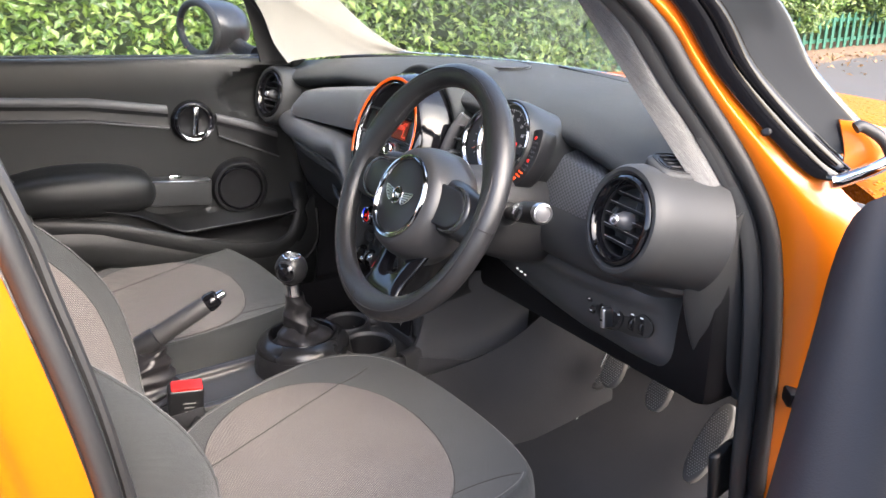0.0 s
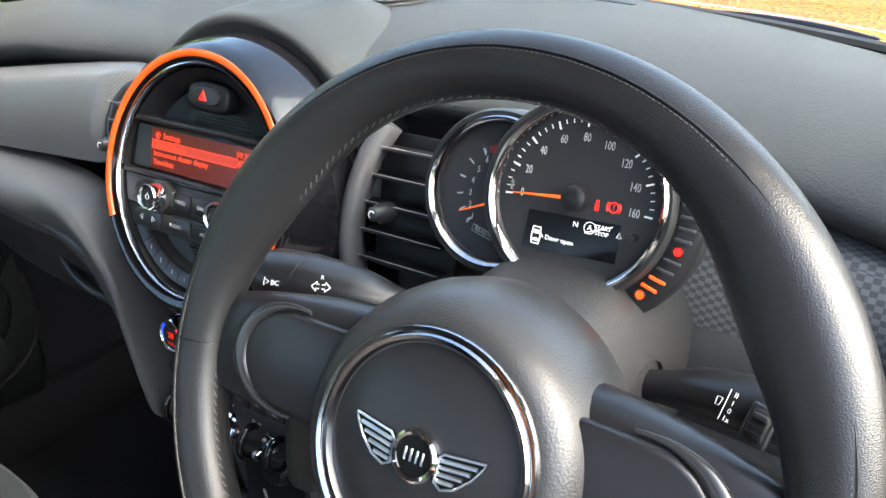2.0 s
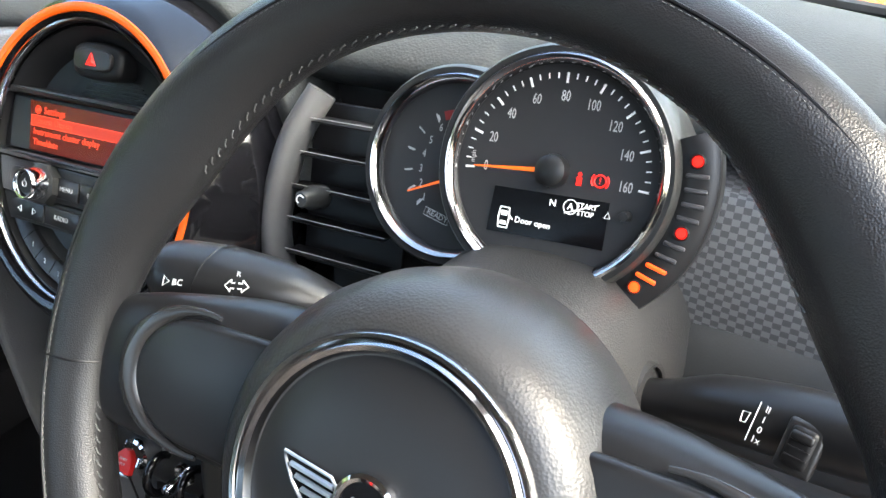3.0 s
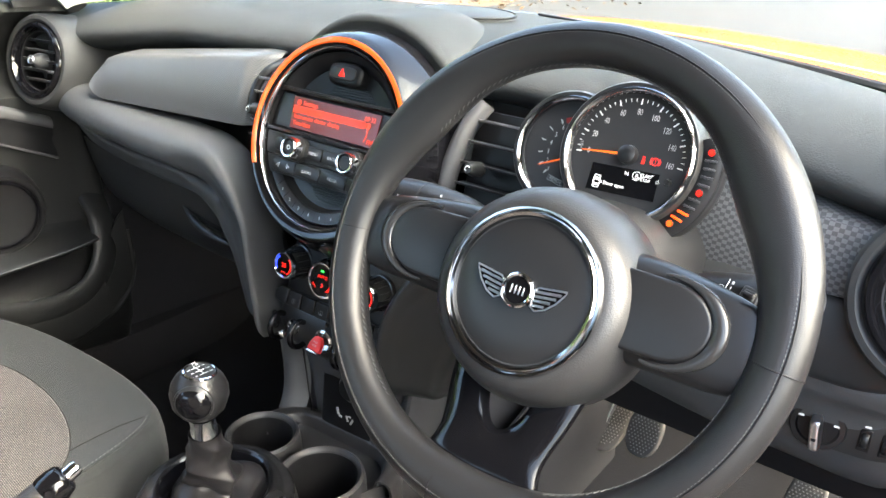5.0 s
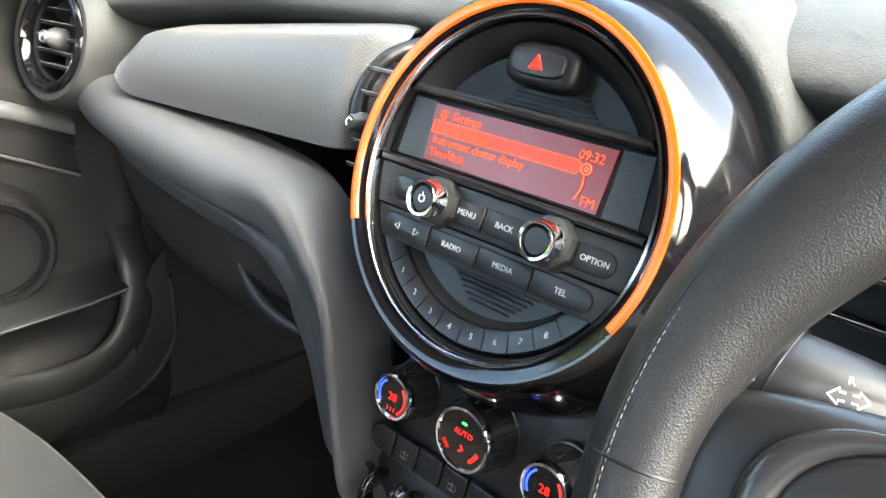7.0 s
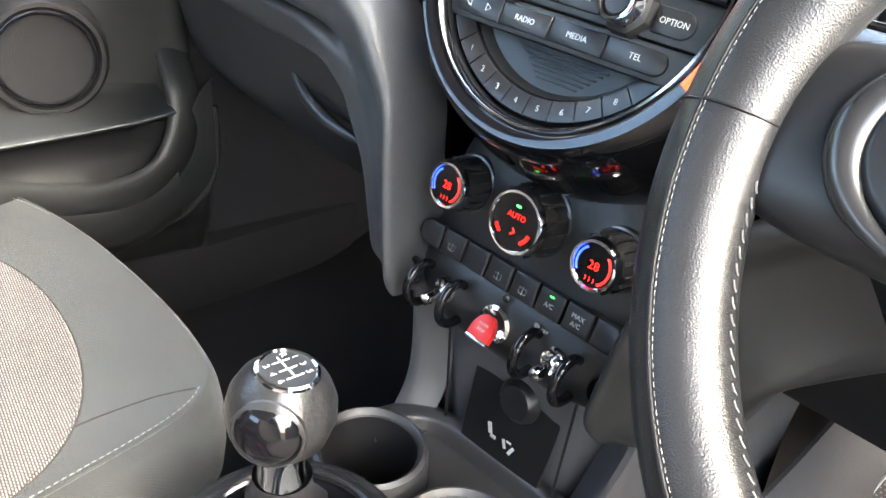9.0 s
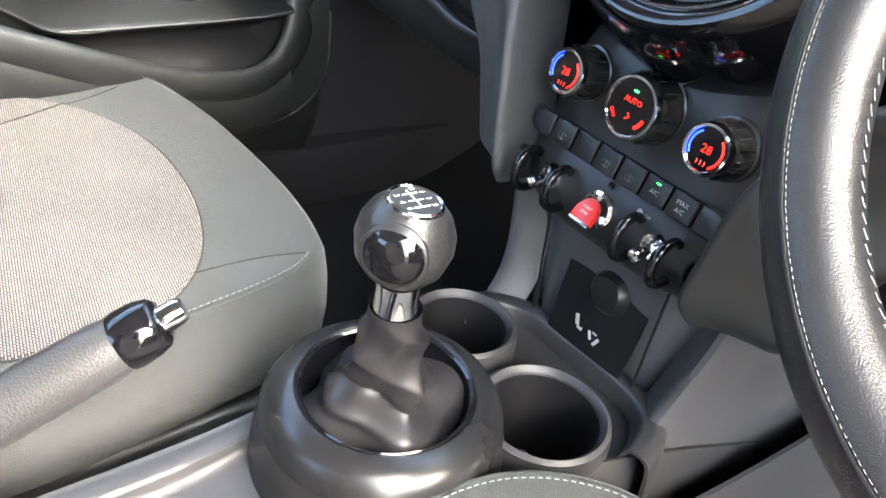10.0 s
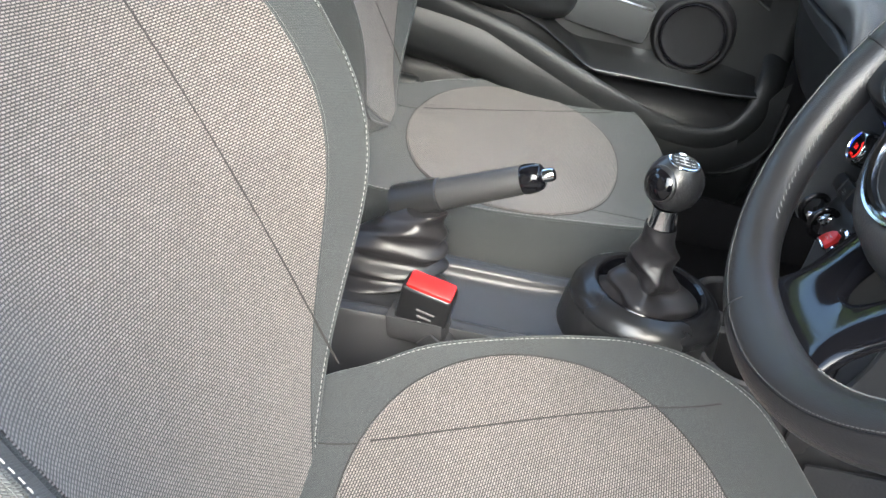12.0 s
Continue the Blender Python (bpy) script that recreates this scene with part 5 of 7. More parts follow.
# notch lip on the larger holder
on_console("cup_notch", tube(smooth_path([(0.032, -0.100, 0.447), (0.038, -0.105, 0.425), (0.052, -0.109, 0.412), (0.068, -0.107, 0.420), (0.075, -0.099, 0.446)], 16), 0.0045, 8), GREYCON)
# bowl under the gear lever
G = T((-0.002, -0.169, 0.003))
on_console("lever_bowl", lathe([(0.0935, 0.385), (0.0930, 0.41), (0.0905, 0.435), (0.0868, 0.4520)], 72, m=G), BOWL)
on_console("lever_collar", lathe([(0.0868, 0.4525), (0.0862, 0.4575), (0.0800, 0.4680), (0.0700, 0.4745), (0.0640, 0.4755), (0.0620, 0.4735)], 72, m=G), SATINGREY, "satin black collar")
on_console("collar_ring", lathe([(0.0622, 0.4735), (0.0608, 0.4752), (0.0588, 0.4738), (0.0578, 0.4690), (0.0560, 0.4610), (0.0540, 0.452)], 72, m=G), GLOSS)

# ---- gear lever ----
lever = thing("gear_lever", "chrome and black leather gear lever in a leather gaiter", "gear lever", (0.004, -0.178, 0.445))
L0 = T((-0.004, 0.178, -0.445))
KC = Vector((0.020, -0.189, 0.6185))
bm = lathe([(0.0, -0.0285), (0.010, -0.0270), (0.0195, -0.0215), (0.0262, -0.0128), (0.0290, 0.0), (0.0279, 0.0090), (0.0238, 0.0178), (0.0170, 0.0250)], 48, m=L0 @ T(KC) @ pose(0, 0, 0, -5, 4, 0))
knob = part("knob", bm, KNOB, lever, "worn satin gear knob")
part("knob_top_rim", lathe([(0.0170, 0.0250), (0.0165, 0.0264), (0.0150, 0.0270), (0.0142, 0.0262)], 36, m=L0 @ T(KC) @ pose(0, 0, 0, -5, 4, 0)), CHROME, knob)
part("shift_plate", lathe([(0.0, 0.0262), (0.0145, 0.0262)], 36, m=L0 @ T(KC) @ pose(0, 0, 0, -5, 4, 0)), SILVERPLATE, knob, "silver shift pattern disc")
PM2 = L0 @ T(KC) @ pose(0, 0, 0, -5, 4, 0) @ T((0, 0, 0.0264))
bm = tube([(-0.0065, 0.005, 0), (-0.0065, -0.005, 0)], 0.0005, 4)
tube([(0.0, 0.005, 0), (0.0, -0.005, 0)], 0.0005, 4, bm=bm)
tube([(0.0065, 0.005, 0), (0.0065, -0.005, 0)], 0.0005, 4, bm=bm)
tube([(-0.0100, 0, 0), (0.0065, 0, 0)], 0.0005, 4, bm=bm)
for s, x, y in (("R", -0.0105, 0.004), ("1", -0.0065, 0.0085), ("3", 0.0, 0.0090), ("5", 0.0065, 0.0085), ("2", -0.0065, -0.0085), ("4", 0.0, -0.0090), ("6", 0.0065, -0.0085)):
    text_bm(s, 0.0050, 0.0001, T((x, y, 0)), bm=bm)
bm.transform(PM2)
part("shift_pattern", bm, KEYPRINT, knob)
for yaw in (40, 220):
    d = pose(0, 0, 0, 0, 0, yaw) @ pose(0, 0, 0, 82, 0, 0)
    part("knob_inlay", lathe([(0.0, 0.0306), (0.008, 0.0295), (0.0145, 0.0262), (0.0172, 0.0232)], 36, m=L0 @ T(KC) @ d), GLOSS, knob, "gloss black inlay")
    part("inlay_rim", lathe([(0.0170, 0.0232), (0.0175, 0.0250), (0.0190, 0.0240), (0.0196, 0.0212)], 36, m=L0 @ T(KC) @ d), KNOB, knob)
part("neck", tube([L0 @ p for p in (KC + Vector((0, 0, -0.026)), KC + Vector((-0.001, 0.001, -0.038)), KC + Vector((-0.002, 0.002, -0.054)))], [0.0140, 0.0128, 0.0150], 28), CHROME, lever, "chrome lever neck")
# leather gaiter with folds
rings = []
NR, NK = 56, 84
for i in range(NR):
    f = i / (NR - 1)
    z = 0.5680 - f * 0.1090
    c = Vector((0.017 - 0.016 * f, -0.186 + 0.015 * f, z))
    row = []
    for k in range(NK):
        a = 2 * math.pi * k / NK
        base = 0.0165 + 0.014 * f + 0.030 * f ** 4
        sq = 1 + 0.16 * f * math.cos(4 * a + 0.6)
        mid = math.sin(math.pi * min(1.0, f * 1.06)) ** 0.8
        fold = 0.0125 * (0.62 - abs(math.sin(1.5 * a + 5.2 * f + 0.5 * math.sin(3 * a)))) * mid * f
        fold += 0.0060 * (0.6 - abs(math.sin(1.0 * a - 8.5 * f + 1.3))) * mid
        slump = 0.0055 * math.exp(-((f - 0.80 - 0.05 * math.sin(a)) / 0.06) ** 2) - 0.0060 * math.exp(-((f - 0.68 - 0.06 * math.sin(a + 0.6)) / 0.045) ** 2)
        r = base * sq + fold + slump
        row.append(L0 @ (c + Vector((r * math.cos(a), r * math.sin(a), 0.0025 * math.sin(2 * a + 5 * f) * f))))
    rings.append(row)
gaiter = part("gaiter", rows_mesh(bmesh.new(), rings, closed=True), GAITER, lever, "creased black leather gaiter")
for da in (-0.07, 0.07):
    path = [rings[i][k] for i in range(1, NR - 2) for k in (int((3.75 + da) / (2 * math.pi) * NK + 0.5) % NK,)]
    ctr = [L0 @ Vector((0.017 - 0.016 * i / (NR - 1), -0.186 + 0.015 * i / (NR - 1), 0.5680 - i / (NR - 1) * 0.109)) for i in range(1, NR - 2)]
    path = [p + (p - c).normalized() * 0.0006 for p, c in zip(path, ctr)]
    part("stitching", stitches(path, 0.0022, 0.0004, 0.0018, up=(0.3, -0.9, 0)), BLACK, gaiter)

# ---- handbrake ----
brake = thing("handbrake", "black leather handbrake lever with a chrome release button", "handbrake", (-0.022, -0.46, 0.43))
B0 = T((0.022, 0.46, -0.43))
ax0, ax1 = Vector((-0.033, -0.424, 0.523)), Vector((-0.013, -0.329, 0.576))
d = (ax1 - ax0)
g = part("grip", tube([B0 @ (ax0 + d * f) for f in [0.97 * q / 13 for q in range(14)]], [0.0178, 0.0180, 0.0178, 0.0174, 0.0172, 0.0174, 0.0170, 0.0172, 0.0168, 0.0170, 0.0166, 0.0165, 0.0160, 0.0150], 24), BRAKEGRIP, brake)
part("cap", tube([B0 @ (ax0 + d * f) for f in (0.93, 0.97, 1.06, 1.12, 1.14)], [0.0160, 0.0168, 0.0160, 0.0140, 0.0110], 28), GLOSS, g, "gloss black cap")
part("button", tube([B0 @ (ax0 + d * f) for f in (1.10, 1.22, 1.25)], [0.0078, 0.0075, 0.0062], 20), CHROME, g, "chrome release button")
part("sleeve", tube([B0 @ (ax0 + d * f) for f in (-0.50, -0.3, -0.05, 0.02, 0.035)], [0.0215, 0.0212, 0.0208, 0.0203, 0.018], 24), LEATHER, brake)
rings = []
for i in range(34):
    f = i / 33
    c = Vector((-0.022, -0.435, 0.508)).lerp(Vector((-0.016, -0.470, 0.415)), f)
    row = []
    for k in range(44):
        a = 2 * math.pi * k / 44
        w = 0.020 + 0.022 * f + 0.004 * math.sin(26 * f + 1.5 * math.sin(a + 0.7)) * (0.3 + f) + 0.003 * math.sin(3 * a + 8 * f)
        l = 0.024 + 0.065 * f + 0.006 * math.sin(24 * f + 2.2 * math.sin(a)) * (0.3 + f)
        row.append(B0 @ (c + Vector((w * math.cos(a), l * math.sin(a) - 0.02 * f, 0.004 * math.sin(2 * a + 6 * f)))))
    rings.append(row)
part("gaiter", rows_mesh(bmesh.new(), rings, closed=True, caps=True), GAITER, brake, "folded black leather gaiter")

# ---- seat belt buckle ----
def buckle(x, y, z, yaw, lean):
    m = T((x, y, z)) @ pose(0, 0, 0, -6, lean, yaw)
    b = thing("belt_buckle", "black seat belt buckle with a red release button", "buckle", m, group="belt buckles")
    part("body", rbox(0.030, 0.056, 0.062, 0.005, 3, m=T((0, 0, -0.036))), SATINBLACK, b)
    part("release_button", rbox(0.022, 0.050, 0.012, 0.003, 2, m=T((0.002, 0.001, -0.005)) @ Matrix.Rotation(radians(14), 4, "Y")), REDPLASTIC, b, "red release button")
    bm = bmesh.new()
    for k in range(3):
        rbox(0.0006, 0.020 - 0.004 * k, 0.0024, 0, 1, bm, T((0.0152, 0.004, -0.030 - 0.008 * k)))
    part("small_print", bm, PRINTDIM, b)
    part("felt_sleeve", rbox(0.036, 0.066, 0.034, 0.006, 2, m=T((0, -0.002, -0.062)) @ pose(0, 0, 0, 14, 0, 0)), FELT, b)
    part("felt_strap", rbox(0.040, 0.030, 0.026, 0.004, 2, m=T((0.001, 0.022, -0.070)) @ pose(0, 0, 0, -30, 0, 0)), FELT, b)
    part("stalk", rbox(0.012, 0.026, 0.10, 0.003, 2, m=T((0, -0.002, -0.12))), BLACK, b)
    return b


buckle(0.090, -0.409, 0.488, -10, 6)

# ---- round corner vents ----
def corner_vent(s):
    v = thing("air_vent", "round black air vent with chrome-tipped knob in a grey pod", "air vent", face(0.594, 0.032, 0.826, 15, -9) if s > 0 else face(-0.630, 0.026, 0.829, 15, 9), group="round vents")
    part("pod", lathe([(0.058, -0.002), (0.062, 0.0015), (0.067, 0.001), (0.0715, -0.006), (0.074, -0.020), (0.0755, -0.045), (0.079, -0.075), (0.085, -0.11)], 72), GREYPOD, v)
    part("rim", lathe([(0.0455, -0.012), (0.0475, -0.002), (0.0505, 0.0035), (0.0535, 0.0042), (0.0568, 0.0022), (0.0585, -0.002)], 72), GLOSS, v, "gloss black rim")
    part("rim_edge", lathe([(0.0445, -0.012), (0.0450, -0.0092), (0.0462, -0.0088), (0.0468, -0.012)], 64), SATINBLACK, v)
    part("back", lathe([(0.0, -0.045), (0.046, -0.045), (0.0462, -0.012)], 48), BLACK, v)
    for k in range(5):
        y = -0.030 + 0.015 * k
        w = math.sqrt(max(0, 0.0455 ** 2 - y * y))
        part("slat", rbox(2 * w, 0.0013, 0.016, 0.0005, 1, m=T((0, y, -0.020)) @ Matrix.Rotation(radians(14), 4, "X")), BLACK, v)
        part("slat_edge", rbox(2 * w, 0.0005, 0.0006, 0, 1, m=T((0, y + 0.0019, -0.0118))), GREYPRINT, v)
    part("divider", rbox(0.0012, 0.088, 0.010, 0.0004, 1, m=T((0.001, 0, -0.025))), GREY, v)
    kn = part("knob", lathe([(0.0, 0.0085), (0.0052, 0.0082), (0.0066, 0.0070), (0.0072, 0.0020), (0.0095, -0.0015), (0.0118, -0.006), (0.0118, -0.016)], 32), GREY, v)
    part("knob_ring", lathe([(0.0050, 0.0083), (0.0060, 0.0090), (0.0070, 0.0070)], 28), SATIN, kn)
    part("knob_mark", tube([(0.0030 * math.cos(a), 0.0030 * math.sin(a), 0.0087) for a in np.linspace(0.2, 3.6, 10)], 0.0006, 4), WHITE, kn)
    return v


corner_vent(1)
corner_vent(-1)

# ---- driver's lower dashboard ----
# band under the trim and vent
sec = []
for x, y, zt, zb in ((0.150, 0.10, 0.78, 0.70), (0.26, 0.095, 0.775, 0.71), (0.40, 0.062, 0.788, 0.715), (0.47, 0.052, 0.792, 0.716), (0.54, 0.050, 0.795, 0.716), (0.575, 0.060, 0.798, 0.718), (0.600, 0.075, 0.800, 0.718)):
    h = zt - zb
    sec.append([(x, y + 0.035, zt + 0.01), (x, y + 0.010, zt), (x, y - 0.001, zt - 0.3 * h), (x, y - 0.002, zt - 0.6 * h), (x, y + 0.006, zb + 0.12 * h), (x, y + 0.022, zb), (x, y + 0.06, zb - 0.01)])
on_dash("driver_band", thick(skin(sec, 50, 24), 0.003), GREYPOD)
# rounded corner that carries the vent and turns towards the door
sec = []
for x, y, zt in ((0.535, 0.075, 0.858), (0.565, 0.066, 0.864), (0.605, 0.064, 0.862), (0.634, 0.078, 0.856), (0.652, 0.106, 0.850), (0.662, 0.145, 0.846), (0.666, 0.185, 0.844)):
    q = max(0.0, min(1.0, (x - 0.60) / 0.07))
    i = Vector((-q, 1 - q, 0)).normalized()
    sec.append([(x + i.x * a, y + i.y * a, z) for a, z in ((0.045, zt), (0.014, zt - 0.004), (0.0, zt - 0.022), (-0.004, zt - 0.07), (-0.002, zt - 0.12), (0.006, 0.735), (0.018, 0.717), (0.05, 0.708))])
on_dash("corner_panel", thick(skin(sec, 40, 30), 0.003), GREYPOD)
rows = []
for x, y, z in ((0.670, 0.128, 0.835), (0.666, 0.114, 0.815), (0.660, 0.102, 0.79), (0.652, 0.096, 0.75), (0.645, 0.104, 0.715), (0.640, 0.128, 0.66), (0.636, 0.162, 0.60), (0.634, 0.19, 0.552)):
    rows.append([(x, y + 0.004, z), (x + 0.005, y - 0.001, z), (x + 0.014, y + 0.016, z), (0.672, max(0.175, y + 0.02), z - 0.002), (0.676, max(0.20, y + 0.04), z - 0.004)])
on_dash("end_cap", thick(skin(rows, 36, 20), 0.003), GREYPOD)
on_dash("corner_filler", rbox(0.024, 0.075, 0.16, 0.006, 2, m=T((0.654, 0.203, 0.778))), BLACKTRIM)
# padded knee panel
sec = []
for x, dy, zb in ((0.16, 0.03, 0.612), (0.24, 0.02, 0.604), (0.42, 0.0, 0.594), (0.50, 0.0, 0.590), (0.565, 0.006, 0.584), (0.598, 0.022, 0.580), (0.614, 0.050, 0.578), (0.619, 0.09, 0.577)):
    sec.append([(x, 0.125 + dy, 0.724), (x, 0.094 + dy, 0.722), (x, 0.080 + dy, 0.712), (x, 0.079 + dy, 0.697), (x, 0.090 + dy, 0.680), (x, 0.097 + dy, 0.655), (x, 0.103 + dy, zb + 0.042), (x, 0.115 + dy, zb + 0.018), (x, 0.135 + dy, zb), (x, 0.19 + dy, zb - 0.006)])
on_dash("knee_panel", thick(skin(sec, 44, 36), 0.003), LOWERDASH)
# demister vent on the corner of the pad
dv = thing("corner_demister", "small black slatted demister vent on the dashboard corner", "air vent", (0.611, 0.104, 0.886))
DM = pose(0.004, 0.010, 0.0, -10, 16, -16)
part("housing", plate(oval(0.029, 0.045, 40, 0, 0, 3.6), 0.030, 0.007, 4, m=DM @ T((0, 0, -0.026))), GREYPOD, dv)
part("bezel", tube([(x, y, 0.004) for x, y in oval(0.026, 0.040, 40, -0.002, 0.002, 3.2)], 0.0012, 6, closed=True), BLACK, dv, m=DM)
part("opening", plate(oval(0.020, 0.034, 28, 0, 0, 3.4), 0.0012, 0.0, m=DM @ T((0, 0, 0.0040))), BLACK, dv)
for k in range(4):
    part("slat", rbox(0.0026, 0.058, 0.004, 0.001, 1, m=DM @ T((-0.014 + 0.0093 * k, 0, 0.0062)) @ Matrix.Rotation(radians(20), 4, "Y")), SATINBLACK, dv)
# slots and speaker on the pad
on_dash("demister_slot", rbox(0.20, 0.010, 0.004, 0.002, 2, m=T((0.135, 0.397, 0.9300)) @ pose(0, 0, 0, 0, 2.5, -3)), BLACK)
on_dash("speaker_grille", lathe([(0.0, 0.004), (0.06, 0.003), (0.070, 0.001), (0.074, -0.003)], 48, m=T((-0.01, 0.285, 0.9415)) @ Matrix.Diagonal((1.0, 0.75, 1, 1))), GREYPOD)
on_dash("grille_edge", tube([(-0.01 + 0.072 * math.cos(a), 0.285 + 0.054 * math.sin(a), 0.9425) for a in [2 * math.pi * k / 48 for k in range(48)]], 0.0015, 6, closed=True), BLACK)

# ---- headlamp switch ----
LS = face(0.528, 0.098, 0.655, 6, 4)
ls = thing("headlamp_switch", "chrome headlamp switch in a black oval with small thumb wheels", "light switch", LS)
part("plate_oval", plate(oval(0.052, 0.021, 48, 0.022, 0.002, 2.4), 0.003, 0.0015, 2, m=T((0, 0, -0.002))), PLASTIC, ls)
part("dial_ring", lathe([(0.0165, 0.001), (0.0185, 0.0035), (0.0225, 0.003), (0.0245, 0.0)], 40), SATINBLACK, ls)
part("dial_face", lathe([(0.0, 0.0015), (0.0175, 0.0015)], 36), BLACK, ls)
kb = part("knob", rbox(0.0095, 0.030, 0.020, 0.0035, 3, m=T((0.0, -0.003, 0.010)) @ pose(0, 0, 0, 0, 0, 8)), SATIN, ls, "satin chrome knob")
part("knob_mark", rbox(0.004, 0.003, 0.0006, 0.0002, 1, m=T((0, -0.006, 0.0203))), BLACK, kb)
for x in (0.038, 0.055):
    part("thumb_wheel", lathe([(0.0, 0.003), (0.0075, 0.003), (0.0085, 0.0015), (0.0085, -0.0015), (0.0075, -0.003), (0.0, -0.003)], 24, m=T((x, 0, -0.002)) @ pose(0, 0, 0, 0, 90, 0)), SATINBLACK, ls)
    part("wheel_slot", rbox(0.0100, 0.022, 0.002, 0.001, 1, m=T((x, 0, 0.0008))), BLACK, ls)
for x, y in ((-0.042, 0.010), (-0.036, -0.006)):
    part("push_button", lathe([(0.0, 0.003), (0.0048, 0.003), (0.0058, 0.001), (0.0064, 0.0)], 24, m=T((x, y, 0))), SATINBLACK, ls)
    part("button_mark", tube([(x - 0.002, y, 0.0032), (x + 0.002, y, 0.0032)], 0.0007, 4), WHITE, ls)
bm = bmesh.new()
for x, y in ((-0.015, 0.006), (0.0, 0.013), (0.015, 0.005), (0.038, 0.014), (0.055, 0.014)):
    rbox(0.005, 0.0020, 0.0004, 0, 1, bm, T((x, y, 0.0026)))
part("marks", bm, WHITE, ls)
# small white marks on the column lock
bm = bmesh.new()
for k in range(3):
    rbox(0.005, 0.0026, 0.0006, 0.0002, 1, bm, face(0.415 + 0.009 * k, 0.014, 0.706 - 0.002 * k, 10))
bm.transform(T((-0.341, -0.02, -0.79)))
part("column_marks", bm, WHITE, column)

# ---- pedals ----
def pedal(name, x, y, z, rx, ry, lean, yaw, label):
    m = T((x, y, z)) @ pose(0, 0, 0, 90 - lean, 0, yaw)
    p = thing(name, label, "pedal", m, group="pedals")
    part("pad", plate(oval(rx, ry, 36, 0, 0, 2.3), 0.010, 0.004, 3), PEDAL, p)
    dots = bmesh.new()
    n = 0
    for i in range(-12, 13):
        for j in range(-20, 21):
            u, v = i * 0.0052 + (j % 2) * 0.0026, j * 0.0045
            if (u / rx) ** 2 + (v / ry) ** 2 < 0.78:
                lathe([(0.0, 0.0112), (0.0009, 0.0111), (0.0013, 0.0100)], 5, dots, T((u, v, 0)))
    part("studs", dots, STUD, p)
    part("arm", tube(smooth_path([(0, 0, 0), (0, 0.03, -0.03), (0, 0.12, -0.06), (0, 0.25, -0.05)], 12), 0.009, 8), BLACK, p)
    return p


pedal("clutch_pedal", 0.293, 0.358, 0.378, 0.026, 0.038, 28, -4, "grey studded oval clutch pedal")
pedal("brake_pedal", 0.397, 0.374, 0.374, 0.026, 0.038, 28, -4, "grey studded oval brake pedal")
pedal("accelerator_pedal", 0.510, 0.385, 0.322, 0.026, 0.080, 34, -6, "long grey studded accelerator pedal")
pedal("foot_rest", 0.215, 0.43, 0.36, 0.035, 0.085, 40, 6, "dark studded foot rest beside the clutch")

# ---- front seats ----
SEAT_EDGE = np.array([(-0.150, -0.150), (-0.195, -0.095), (-0.238, 0.0), (-0.262, 0.08), (-0.268, 0.13), (-0.256, 0.180), (-0.224, 0.222), (-0.180, 0.246), (-0.09, 0.264), (0.0, 0.271), (0.09, 0.272),
                      (0.160, 0.265), (0.204, 0.250), (0.229, 0.212), (0.242, 0.12), (0.250, 0.02), (0.250, -0.08), (0.236, -0.20), (0.12, -0.235), (0.0, -0.235), (-0.10, -0.205)])


